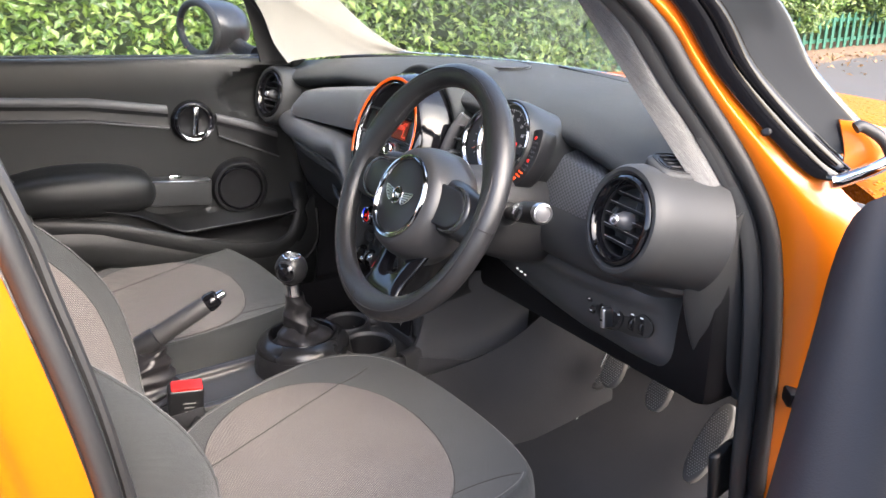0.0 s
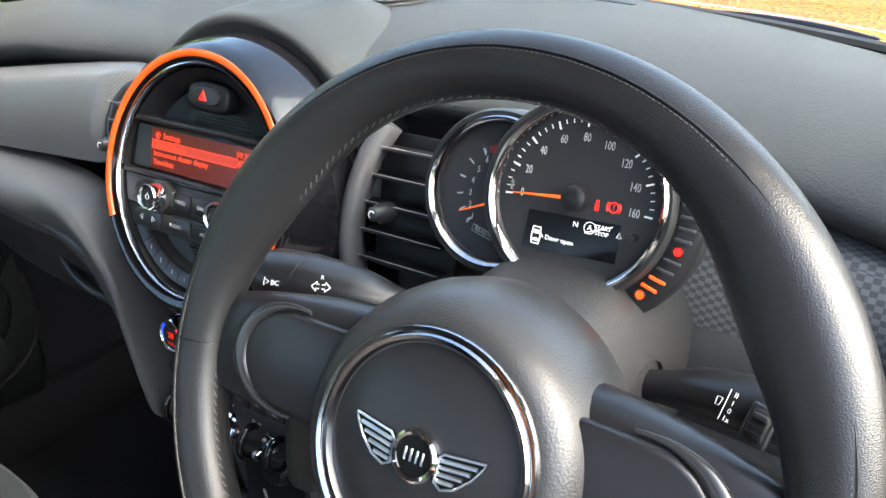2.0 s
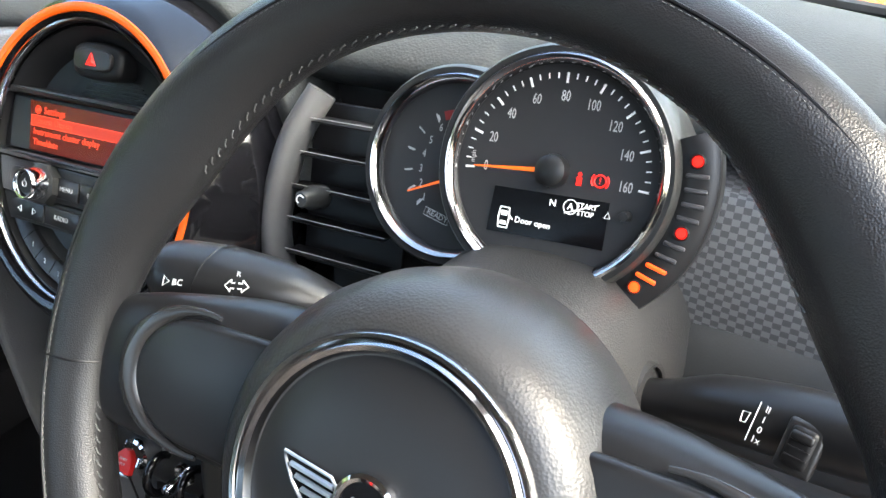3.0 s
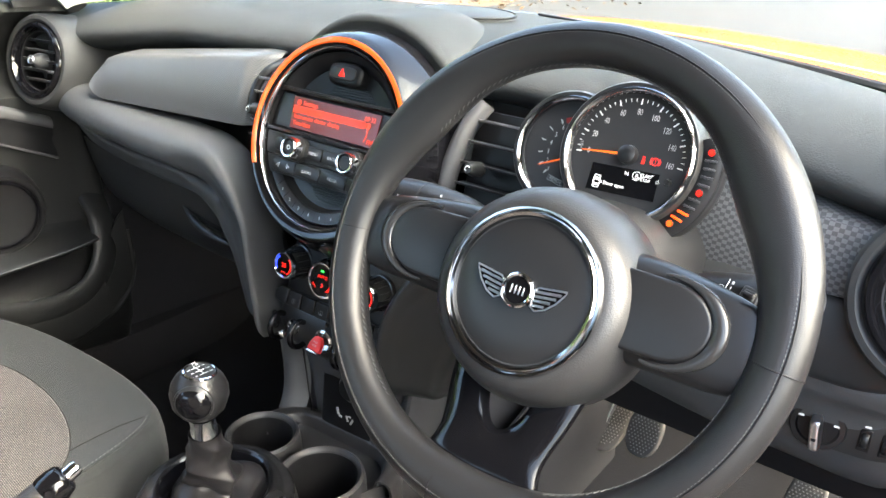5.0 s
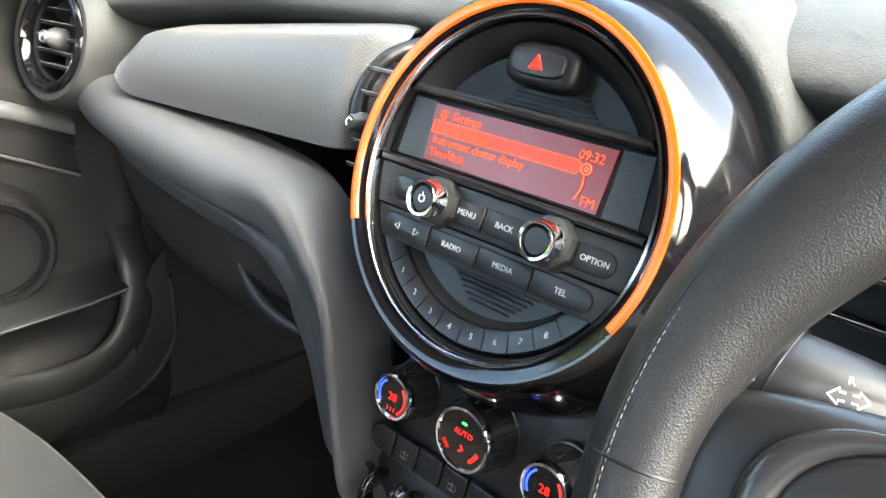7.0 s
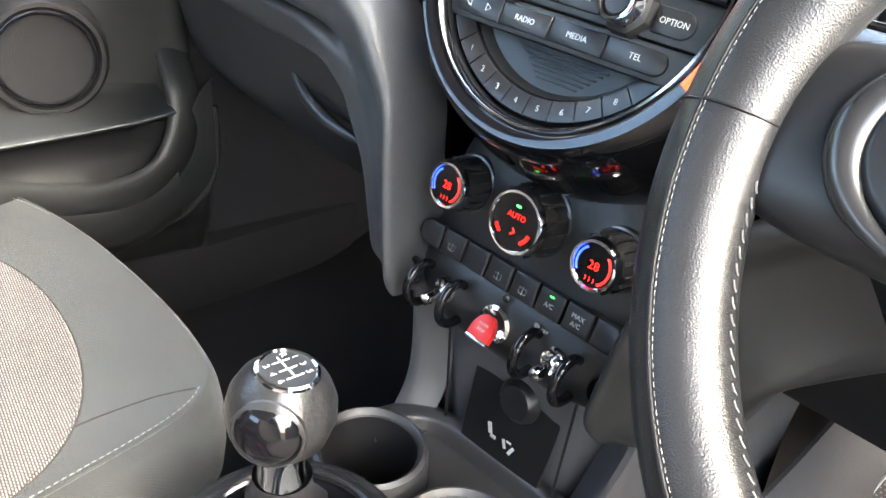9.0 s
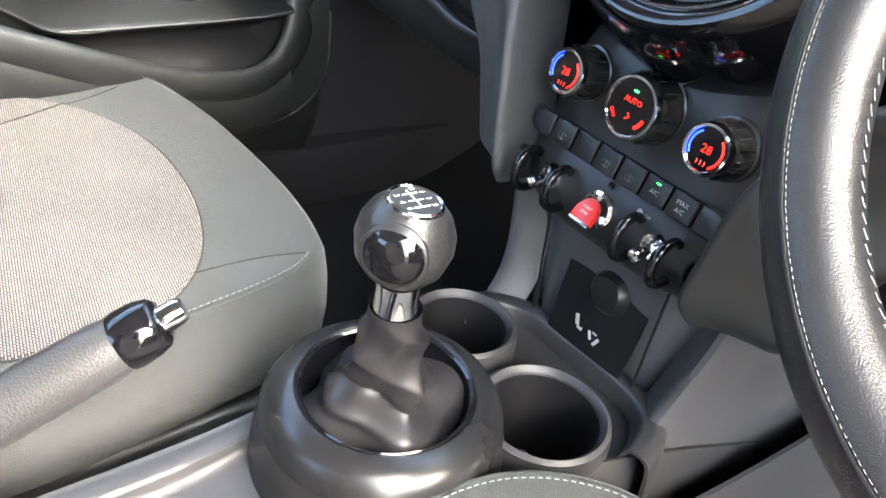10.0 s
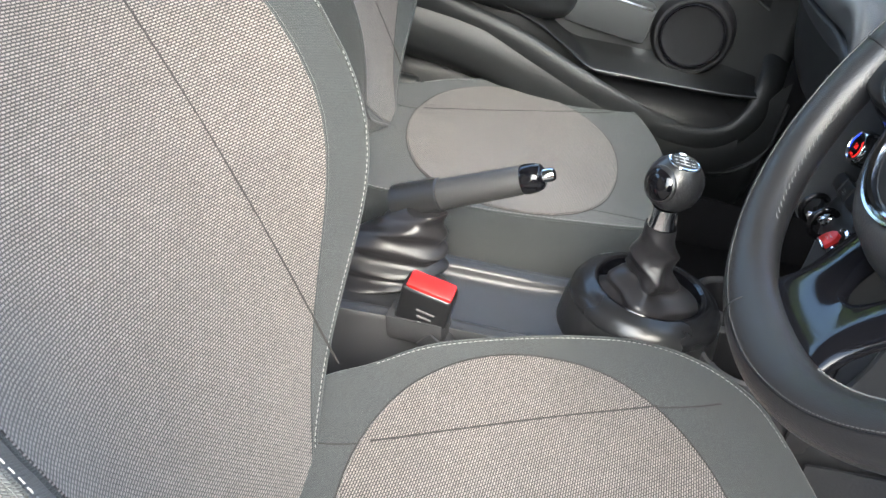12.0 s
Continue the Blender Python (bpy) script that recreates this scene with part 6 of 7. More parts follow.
def seat(name, cx, dy, label):
    st = thing(name, label, "seat", (cx, -0.30 + dy, 0.2), group="front seats")
    s_in = -1 if cx > 0 else 1

    N = 120
    mid = Vector((0.0, 0.03))
    outline = [Vector(cr(SEAT_EDGE, i / N, True)) - mid for i in range(N)]
    polar = sorted((math.atan2(p.y, p.x), p.length) for p in outline)
    turns, spans = [a for a, r in polar], [r for a, r in polar]

    def ctop(x, y):
        d = Vector((x, y)) - mid
        rho = d.length / float(np.interp(math.atan2(d.y, d.x), turns, spans, period=2 * math.pi))
        return 0.236 + 0.026 * rho ** 2.2 - 0.010 * max(0.0, x / 0.25) ** 2 * (1 - max(0.0, y) / 0.25)

    def ring(k, dz):
        row = []
        for p in outline:
            top = mid + p * min(k, 0.97)
            q = mid + p * k
            row.append((q.x, q.y, ctop(top.x, top.y) + dz))
        return row

    rings = [ring(k, 0.0) for k in (0.0001, 0.15, 0.3, 0.45, 0.6, 0.72, 0.82, 0.9, 0.945, 0.97)]
    edge = rings[-1]
    rings += [ring(k, dz) for k, dz in ((0.985, -0.003), (1.0, -0.012), (1.012, -0.034), (1.016, -0.066), (1.006, -0.094), (0.975, -0.112), (0.85, -0.116))]
    cush = part("cushion", rows_mesh(bmesh.new(), rings, closed=True), DARKCLOTH, st, "charcoal cloth cushion")
    rim = [Vector(p) for p in edge]
    inner_run, outer_run = rim[:int(N * 0.365)], rim[int(N * 0.590):int(N * 0.84)]
    for run in (inner_run, outer_run):
        part("piping", tube([p + Vector((0, 0, 0.0004)) for p in run], [0.0018 * min(1.0, 0.1 + 0.15 * min(i, len(run) - 1 - i)) for i in range(len(run))], 6), DARKCLOTH, cush)
        part("stitching", stitches([p + Vector((-p.x * 0.014, -p.y * 0.014, 0.0012)) for p in run], 0.0034, 0.00048, 0.0022), STITCH, cush)
    # woven insert on top
    rings = []
    for k in (0.0001, 0.2, 0.4, 0.6, 0.8, 0.92, 0.985, 1.0):
        row = []
        for i in range(72):
            a = 2 * math.pi * i / 72
            c, sn = math.cos(a), math.sin(a)
            x, y = -0.004 + ((0.222 if cx > 0 else 0.234) if c > 0 else 0.208) * k * math.copysign(abs(c) ** 0.95, c), 0.045 + (0.146 if sn > 0 else 0.190) * k * math.copysign(abs(sn) ** 0.95, sn)
            row.append((x, y, ctop(x, y) + (0.0028 if k < 0.99 else -0.001)))
        rings.append(row)
    ins = part("insert", rows_mesh(bmesh.new(), rings, closed=True), CLOTH, st, "brown-grey woven insert")
    part("insert_edge", tube([Vector(p) + Vector((0, 0, 0.0014)) for p in rings[-1]], 0.0009, 6, closed=True), SEAM, ins)

    def on_top(pts, lift):
        return [(p.x, p.y, ctop(p.x, p.y) + lift) for p in smooth_path([(x, y, 0) for x, y in pts], 24)]
    part("seam", tube(on_top([(-0.060, -0.130), (-0.106, -0.04), (-0.147, 0.05), (-0.178, 0.130)], 0.0026), 0.0011, 6), SEAM, ins)
    part("panel_seam", tube(on_top([(-0.178, 0.130), (-0.186, 0.165), (-0.195, 0.195)], 0.0001), 0.0008, 6), SEAM, cush)
    part("panel_seam", tube(on_top([(-0.060, -0.130), (-0.047, -0.16), (-0.035, -0.20)], 0.0001), 0.0008, 6), SEAM, cush)
    part("panel_seam", tube(on_top([(0.180, 0.105), (0.176, 0.15), (0.184, 0.20), (0.200, 0.232)], 0.0001), 0.0008, 6), SEAM, cush)
    # backrest in its own leaning frame: x across, y up along the back, z out of it
    BM = T((0, -0.185, 0.245)) @ pose(0, 0, 0, 57.5, 0, 180)

    def bz(x, y):
        b = 0.096 * abs(x / 0.232) ** 2.4 * (0.45 + 0.55 * math.sin(max(0.05, min(1.0, y / 0.5)) * math.pi))
        return 0.012 + b - 0.05 * max(0.0, (y - 0.44) / 0.2) ** 2

    def bfoot(a, k=1.0):
        c, s = math.cos(a), math.sin(a)
        x = 0.246 * k * math.copysign(abs(c) ** (2 / 2.9), c) * max(0.25, 1 - 0.12 * max(0, s) ** 2 - 1.25 * max(0, -s) ** 3.2)
        y = 0.29 + 0.335 * k * math.copysign(abs(s) ** (2 / 2.9), s)
        return x, y
    rings = []
    for k in (0.0001, 0.15, 0.3, 0.45, 0.6, 0.72, 0.82, 0.9, 0.95, 0.975):
        rings.append([(*bfoot(2 * math.pi * i / N, k), bz(*bfoot(2 * math.pi * i / N, k))) for i in range(N)])
    edge = rings[-1]
    for k, dz in ((0.99, -0.005), (1.0, -0.02), (1.004, -0.05), (0.99, -0.09), (0.95, -0.12), (0.6, -0.14), (0.0001, -0.145)):
        rings.append([(*bfoot(2 * math.pi * i / N, k), bz(*bfoot(2 * math.pi * i / N, min(k, 0.97))) * (1 if k > 0.9 else 0.4) + dz) for i in range(N)])
    back = part("backrest", rows_mesh(bmesh.new(), rings, closed=True), DARKCLOTH, st, "charcoal cloth backrest", m=BM)
    rim = [Vector(p) for p in edge]
    part("piping", tube([p + Vector((0, 0, 0.0008)) for p in rim], 0.0018, 6, closed=True), DARKCLOTH, back)
    part("stitching", stitches([Vector((p.x * 0.988, 0.29 + (p.y - 0.29) * 0.99, p.z + 0.0016)) for p in rim], 0.0030, 0.0004, 0.0022), STITCH, back)
    rings = []
    for k in (0.0001, 0.2, 0.4, 0.6, 0.8, 0.92, 0.985, 1.0):
        row = []
        for i in range(72):
            a = 2 * math.pi * i / 72
            c, s = math.cos(a), math.sin(a)
            x, y = 0.213 * k * math.copysign(abs(c) ** 0.9, c) * (1 - 0.66 * max(0, -s) ** 2.4), 0.270 + 0.285 * k * math.copysign(abs(s) ** 0.9, s)
            row.append((x, y, bz(x, y) + (0.0028 if k < 0.99 else -0.001)))
        rings.append(row)
    bi = part("back_insert", rows_mesh(bmesh.new(), rings, closed=True), CLOTH, st, "brown-grey woven insert", m=BM)
    part("insert_edge", tube([Vector(p) + Vector((0, 0, 0.002)) for p in rings[-1]], 0.0013, 6, closed=True), DARKCLOTH, bi)
    bm = bmesh.new()
    for s in (1,):
        tube([(s * 0.118, y, bz(0.118, y) + 0.0030) for y in np.linspace(0.02, 0.54, 24)], 0.0010, 6, bm=bm)
    part("seam", bm, SEAM, bi)
    # runners and plastic side cover
    part("base", rbox(0.40, 0.42, 0.145, 0.01, 2, m=T((0, 0.0, 0.0725))), BLACK, st)
    part("recliner_cover", rbox(0.03, 0.10, 0.07, 0.012, 3, m=T((s_in * -0.232, -0.21, 0.20))), PLASTIC, st)
    part("side_cover", rbox(0.03, 0.44, 0.07, 0.012, 3, m=T((s_in * 0.225, -0.02, 0.10))), PLASTIC, st)
    return st


seat("driver_seat", 0.342, 0.0, "charcoal and brown-grey woven cloth driver's seat with pale stitching")
seat("passenger_seat", -0.390, -0.064, "charcoal and brown-grey woven cloth passenger seat with pale stitching")

# ---- passenger door, closed ----
pdoor = thing("passenger_door", "closed passenger door with black plastic lining and chrome-ringed handle", "car door", (-0.70, -0.3, 0.3))
P0 = T((0.70, 0.3, -0.3))


def on_door(name, bm, material, label="", parent=None, sharp=38):
    bm.transform(P0)
    return part(name, bm, material, parent or pdoor, label, sharp)


def in_scoop(v):
    """The lining is hollowed beside the round vent."""
    e = ((v.y - 0.045) / 0.135) ** 2 + ((v.z - 0.833) / 0.062) ** 2
    return max(0.0, 1.0 - e)


sec = []
for y in (-1.05, -0.85, -0.65, -0.50, -0.35, -0.22, -0.10, 0.0, 0.07, 0.11, 0.13, 0.138):
    zb = 0.936 - (y + 0.5) * 0.052
    e = 0.010 * max(0.0, min(y, 0.11) / 0.11) - 2.6 * max(0.0, y - 0.118)
    x = -0.668 + e
    sec.append([(x - 0.05, y, zb + 0.004), (x - 0.012, y, zb + 0.006), (x, y, zb - 0.006), (x + 0.003, y, zb - 0.05), (x, y, zb - 0.10), (x - 0.002, y, zb - 0.18), (x, y, 0.68), (x + 0.004, y, 0.60), (x + 0.010, y, 0.55), (x + 0.012, y, 0.50), (x + 0.012, y, 0.45), (x + 0.030, y, 0.42), (x + 0.046, y, 0.40), (x + 0.046, y, 0.36), (x + 0.03, y, 0.32), (x + 0.01, y, 0.26)])
bm = skin(sec, 110, 84)
for v in bm.verts:
    v.co.x -= 0.060 * in_scoop(v.co) ** 0.7
on_door("lining", thick(bm, 0.003), DOORTRIM)
# sunken strip between a broad and a thin lip, bending down towards the dashboard
STRIP_Y, STRIP_TOP, STRIP_LOW = (-1.0, -0.552, -0.386, -0.216, -0.103, -0.014, 0.06), (0.902, 0.862, 0.846, 0.814, 0.784, 0.753, 0.722), (0.852, 0.812, 0.796, 0.763, 0.732, 0.691, 0.655)
for y0, y1 in ((-1.0, -0.218), (-0.103, 0.05)):
    yy = np.linspace(y0, y1, 24)
    hi, lo = np.interp(yy, STRIP_Y, STRIP_TOP), np.interp(yy, STRIP_Y, STRIP_LOW)
    on_door("strip", thick(skin([[(-0.6655, y, a - 0.010), (-0.6665, y, a - 0.020), (-0.668, y, (a + b) / 2), (-0.6655, y, b + 0.006), (-0.663, y, b + 0.001)] for y, a, b in zip(yy, hi, lo)], 24, 14), 0.003), BLACK)
    on_door("strip_lip", thick(skin([[(-0.667, y, a + 0.004), (-0.6605, y, a), (-0.6585, y, a - 0.007), (-0.6605, y, a - 0.014), (-0.667, y, a - 0.019)] for y, a in zip(yy, hi)], 24, 14), 0.003), GREY, "grey upper lip")
    on_door("strip_lip", tube([(-0.6612, y, b) for y, b in zip(yy, lo)], 0.0020, 8), GREY)
HM = T((-0.660, -0.1605, 0.7735)) @ pose(0, 0, 0, 90, 0, 90)
hr = part("handle_ring", lathe([(0.040, 0.004), (0.0425, 0.010), (0.0465, 0.0115), (0.0495, 0.008), (0.0520, 0.0), (0.053, -0.02)], 56), GLOSS, pdoor, "dark gloss handle ring", m=P0 @ HM)
part("chrome_ring", lathe([(0.0385, 0.006), (0.0398, 0.0098), (0.0425, 0.0110), (0.0438, 0.0095)], 56), CHROME, pdoor, m=P0 @ HM)
part("handle_cup", lathe([(0.0, -0.006), (0.025, -0.005), (0.036, 0.0), (0.0395, 0.007)], 48), BLACK, pdoor, m=P0 @ HM)
part("door_handle", rbox(0.013, 0.070, 0.010, 0.004, 3, m=T((0.004, 0.002, 0.008)) @ pose(0, 0, 0, 0, 0, -8)), CHROME, pdoor, "chrome door handle", m=P0 @ HM)
part("lock_lever", rbox(0.022, 0.006, 0.008, 0.002, 2, m=T((0.012, -0.030, 0.006))), CHROME, pdoor, m=P0 @ HM)
SPK = T((-0.636, -0.068, 0.598)) @ pose(0, 0, 0, 90, 0, 82)
sp = part("speaker_housing", lathe([(0.056, -0.002), (0.059, 0.003), (0.064, 0.003), (0.069, -0.004), (0.072, -0.02), (0.076, -0.05)], 56), BLACK, pdoor, m=P0 @ SPK)
part("speaker_ring", lathe([(0.0500, 0.0), (0.0515, 0.003), (0.0545, 0.0035), (0.0565, 0.001)], 56), GLOSS, pdoor, m=P0 @ SPK)
part("speaker_grille", lathe([(0.0, -0.006), (0.03, -0.005), (0.045, -0.002), (0.051, 0.0)], 48), SPEAKER, pdoor, m=P0 @ SPK)
# armrest
sec = []
for y, w, zl, zh in ((-0.72, 0.030, 0.605, 0.665), (-0.60, 0.058, 0.604, 0.685), (-0.51, 0.078, 0.594, 0.698), (-0.42, 0.082, 0.580, 0.696), (-0.34, 0.080, 0.577, 0.684), (-0.295, 0.072, 0.586, 0.668), (-0.278, 0.050, 0.604, 0.648)):
    sec.append([(-0.668 + w * c, y, (zl + zh) / 2 + (zh - zl) / 2 * s) for c, s in ((-0.2, 1), (0.4, 1), (0.85, 0.75), (1, 0.2), (0.95, -0.4), (0.6, -0.9), (0, -1), (-0.2, -0.6))])
on_door("armrest", skin(sec, 40, 40, closed=True, caps=True), DOORTRIM)
on_door("switch_block", rbox(0.050, 0.146, 0.064, 0.004, 2, m=T((-0.647, -0.217, 0.611)) @ pose(0, 0, 0, -7, 0, 0)), GREYPOD)
on_door("switch_lip", rbox(0.004, 0.140, 0.003, 0.001, 1, m=T((-0.6215, -0.217, 0.640)) @ pose(0, 0, 0, -7, 0, 0)), SATIN)
on_door("window_switch", rbox(0.012, 0.030, 0.010, 0.003, 2, m=T((-0.640, -0.225, 0.648)) @ pose(0, 0, 0, -7, 0, 0)), CHROME)
# sloping ledge over the pocket, with a bright edge
LEDGE = [(-0.400, 0.600), (-0.333, 0.579), (-0.275, 0.547), (-0.222, 0.519), (-0.15, 0.5185), (-0.05, 0.519), (0.02, 0.521), (0.065, 0.526)]
on_door("ledge", thick(skin([[(-0.660, y, max(0.556, z + 0.012)), (-0.648, y, max(0.543, z + 0.009)), (-0.625, y, max(0.531, z + 0.006)), (-0.601, y, z), (-0.606, y, z - 0.006)] for y, z in LEDGE], 40, 16), 0.003), DOORTRIM)
on_door("ledge_edge", tube([(-0.6000, y, z) for y, z in LEDGE[3:]], 0.0013, 8), GREY)
on_door("pocket", skin([[(-0.612, y, 0.512), (-0.650, y, 0.50), (-0.652, y, 0.46), (-0.63, y, 0.425)] for y in np.linspace(-0.30, 0.10, 8)], 20, 12), BLACK)
on_door("pocket_lip", tube(smooth_path([(-0.640, -0.66, 0.590), (-0.615, -0.50, 0.572), (-0.604, -0.38, 0.545), (-0.600, -0.27, 0.503), (-0.598, -0.17, 0.466), (-0.598, -0.08, 0.438), (-0.598, 0.0, 0.432), (-0.602, 0.050, 0.454), (-0.610, 0.078, 0.500), (-0.630, 0.088, 0.550), (-0.668, 0.092, 0.590)], 60), 0.023, 16, flat=0.42, up=(1, 0, 0)), DOORTRIM)
on_door("lower_panel", thick(skin([[(-0.600, y, z + 0.010), (-0.592, y, z - 0.020), (-0.596, y, z - 0.060), (-0.625, y, z - 0.085)] for y, z in ((-0.62, 0.565), (-0.45, 0.545), (-0.30, 0.500), (-0.17, 0.455), (-0.08, 0.430), (0.0, 0.425), (0.06, 0.445))], 36, 14), 0.003), DOORTRIM)
on_door("panel_edge", tube(smooth_path([(-0.600, -0.16, 0.402), (-0.598, -0.021, 0.386), (-0.598, 0.040, 0.374), (-0.600, 0.094, 0.400), (-0.604, 0.121, 0.447), (-0.612, 0.124, 0.520)], 40), 0.005, 8), DOORTRIM)
on_door("corner_panel", thick(skin([[(-0.602, y, z0), (-0.604, y, (z0 + z1) / 2), (-0.610, y, z1)] for y, z0, z1 in ((0.05, 0.376, 0.455), (0.08, 0.388, 0.50), (0.10, 0.405, 0.54), (0.118, 0.44, 0.56))], 20, 12), 0.003), DOORTRIM)
# window seal, sail panel and mirror
on_door("window_seal", tube([(-0.708, -1.0, 0.967), (-0.706, -0.5, 0.942), (-0.702, 0.03, 0.914)], 0.006, 8), RUBBER)
bm = skin([[(-0.662, 0.020, 0.905), (-0.664, 0.005, 1.0), (-0.640, -0.03, 1.10), (-0.60, -0.14, 1.22)], [(-0.650, 0.10, 0.905), (-0.650, 0.055, 0.99), (-0.626, -0.005, 1.08), (-0.585, -0.11, 1.20)]], 8, 20)
on_door("sail_panel", thick(bm, 0.01), BLACKTRIM)
mir = thing("wing_mirror", "black wing mirror with a convex glass", "wing mirror", T((-0.875, -0.03, 0.965)) @ pose(0, 0, 0, 0, 0, 12))
bm = skin([[(0.108 * math.cos(a) * k - 0.012, d, 0.072 * math.sin(a) * k + 0.012) for a in [2 * math.pi * i / 16 for i in range(16)]] for k, d in ((0.86, -0.030), (0.95, -0.034), (1.0, -0.026), (1.02, 0.0), (0.92, 0.05), (0.6, 0.085), (0.1, 0.095))], 24, 40, closed=True, caps=True)
part("shell", bm, MIRRORSHELL, mir)
part("glass", plate(oval(0.092, 0.061, 48, -0.012, 0.012, 2.2), 0.002, m=T((0, -0.0325, 0)) @ pose(0, 0, 0, 90, 0, 0)), MIRROR, mir, "silvered mirror glass")
part("rim", tube([(-0.012 + 0.100 * math.cos(q), -0.034, 0.012 + 0.066 * math.sin(q)) for q in [2 * math.pi * k / 40 for k in range(40)]], 0.010, 10, closed=True, up=(0, 1, 0)), BLACKTRIM, mir)
part("arm", tube(smooth_path([(0.06, 0.02, -0.02), (0.11, 0.03, -0.045), (0.17, 0.03, -0.05)], 8), 0.022, 12), MIRRORSHELL, mir)

# ---- driver's door, open ----
ddoor = thing("driver_door", "open driver's door, orange outside with black inner lining", "car door", T((0.826, 0.207, 0.35)) @ pose(0, 0, 0, 0, 0, -62))
# local: x outward along the door, y towards its inner face is minus
sec = []
for x in (0.02, 0.06, 0.15, 0.35, 0.6, 0.85):
    k = 0.012 if x < 0.04 else 0.0
    sec.append([(x + 0.00, 0.03 - 0.0, 0.545), (x, -0.025 + k, 0.535), (x - 0.02, -0.045 + k, 0.45), (x - 0.060, -0.05 + k, 0.30), (x - 0.03, -0.055 + k, 0.15), (x - 0.03, -0.05 + k, -0.05), (x - 0.02, -0.02 + k, -0.10)])
part("lining", thick(skin(sec, 20, 26), 0.004), DOORBLACK, ddoor)
part("shell", rbox(0.95, 0.05, 0.62, 0.02, 3, m=T((0.46, 0.045, 0.215))), ORANGE, ddoor)
part("speaker_ring", lathe([(0.055, 0.0), (0.060, 0.006), (0.072, 0.008), (0.082, 0.0)], 48, m=T((0.11, -0.055, 0.10)) @ pose(0, 0, 0, 90, 0, 0)), PLASTIC, ddoor)
part("speaker_grille", lathe([(0.0, 0.004), (0.05, 0.003), (0.056, 0.0)], 40, m=T((0.11, -0.055, 0.10)) @ pose(0, 0, 0, 90, 0, 0)), SPEAKER, ddoor)
part("window_seal", tube([(0.0, 0.02, 0.55), (0.4, 0.02, 0.56), (0.85, 0.02, 0.57)], 0.008, 8), RUBBER, ddoor)

# footwell side and sill beside the passenger's feet
on_door("footwell_side", thick(skin([[(-0.662, 0.10, 0.80), (-0.655, 0.30, 0.80), (-0.64, 0.62, 0.78)], [(-0.668, 0.10, 0.50), (-0.655, 0.30, 0.50), (-0.63, 0.62, 0.50)], [(-0.662, 0.08, 0.18), (-0.64, 0.30, 0.18), (-0.60, 0.62, 0.18)]], 12, 12), 0.004), CARPET)
on_door("door_sill", rbox(0.12, 1.7, 0.12, 0.02, 2, m=T((-0.685, -0.45, 0.245))), CARPET)

# ---- car body round the cabin ----
body = thing("car_body", "orange car body with open door frame, pillars, bonnet and windscreen", "car body", (0, 0, 0.2))
Y0 = T((0, 0, -0.2))


def on_body(name, bm, material, label="", sharp=38, parent=None):
    bm.transform(Y0)
    return part(name, bm, material, parent or body, label, sharp)


E1 = [Vector(p) for p in ((0.555, -0.16, 1.22), (0.617, 0.023, 1.091), (0.645, 0.10, 0.994), (0.682, 0.168, 0.889), (0.705, 0.203, 0.801), (0.720, 0.216, 0.66), (0.722, 0.226, 0.478), (0.720, 0.226, 0.398), (0.715, 0.16, 0.325), (0.715, 0.0, 0.305), (0.715, -0.45, 0.305), (0.705, -0.55, 0.34), (0.700, -0.585, 0.45), (0.690, -0.600, 0.65), (0.682, -0.612, 0.78), (0.676, -0.632, 0.90), (0.668, -0.652, 1.0), (0.62, -0.70, 1.18), (0.56, -0.72, 1.30))]
path = smooth_path(E1, 140)


AR = Vector((0.646, 0.763, 0.04))


def along(d, out=0.0, pts=None):
    """The opening's edge moved inwards by d and towards the outside by out."""
    res = []
    for p in (pts or path):
        low = max(0.0, min(1.0, (0.42 - p.z) / 0.08))
        s = AR if p.y > -0.3 else Vector((0.5, -0.86, 0))
        res.append(p - (s * (1 - low) + Vector((0.6, 0, -0.8)) * low) * d + Vector((0.55, -0.35, 0.25)) * out)
    return res


on_body("door_seal", tube(along(0.013), [0.0125 if p.y > -0.3 else 0.0095 for p in path], 14), RUBBER, "black rubber door seal")
on_body("seal_lip", tube(along(0.029, -0.004), 0.0048, 8), RUBBER)
fp = path[:76]
E2 = smooth_path([(0.5525, -0.157, 1.234), (0.6195, 0.031, 1.099), (0.6495, 0.111, 0.999), (0.715, 0.188, 0.894), (0.778, 0.247, 0.80), (0.780, 0.270, 0.68), (0.770, 0.272, 0.55), (0.768, 0.272, 0.42), (0.768, 0.24, 0.32)], 76)
rows = [[a + Vector((-0.004, -0.004, 0)), a.lerp(b, 0.3) + Vector((0.006, -0.005, 0)), a.lerp(b, 0.7) + Vector((0.008, -0.005, 0)), b, b + Vector((0.02, 0.04, -0.005))] for a, b in zip(fp, E2)]
on_body("front_post", thick(skin([[tuple(q) for q in r] for r in rows[::5]], 60, 20), 0.003), ORANGE, "orange painted door post")
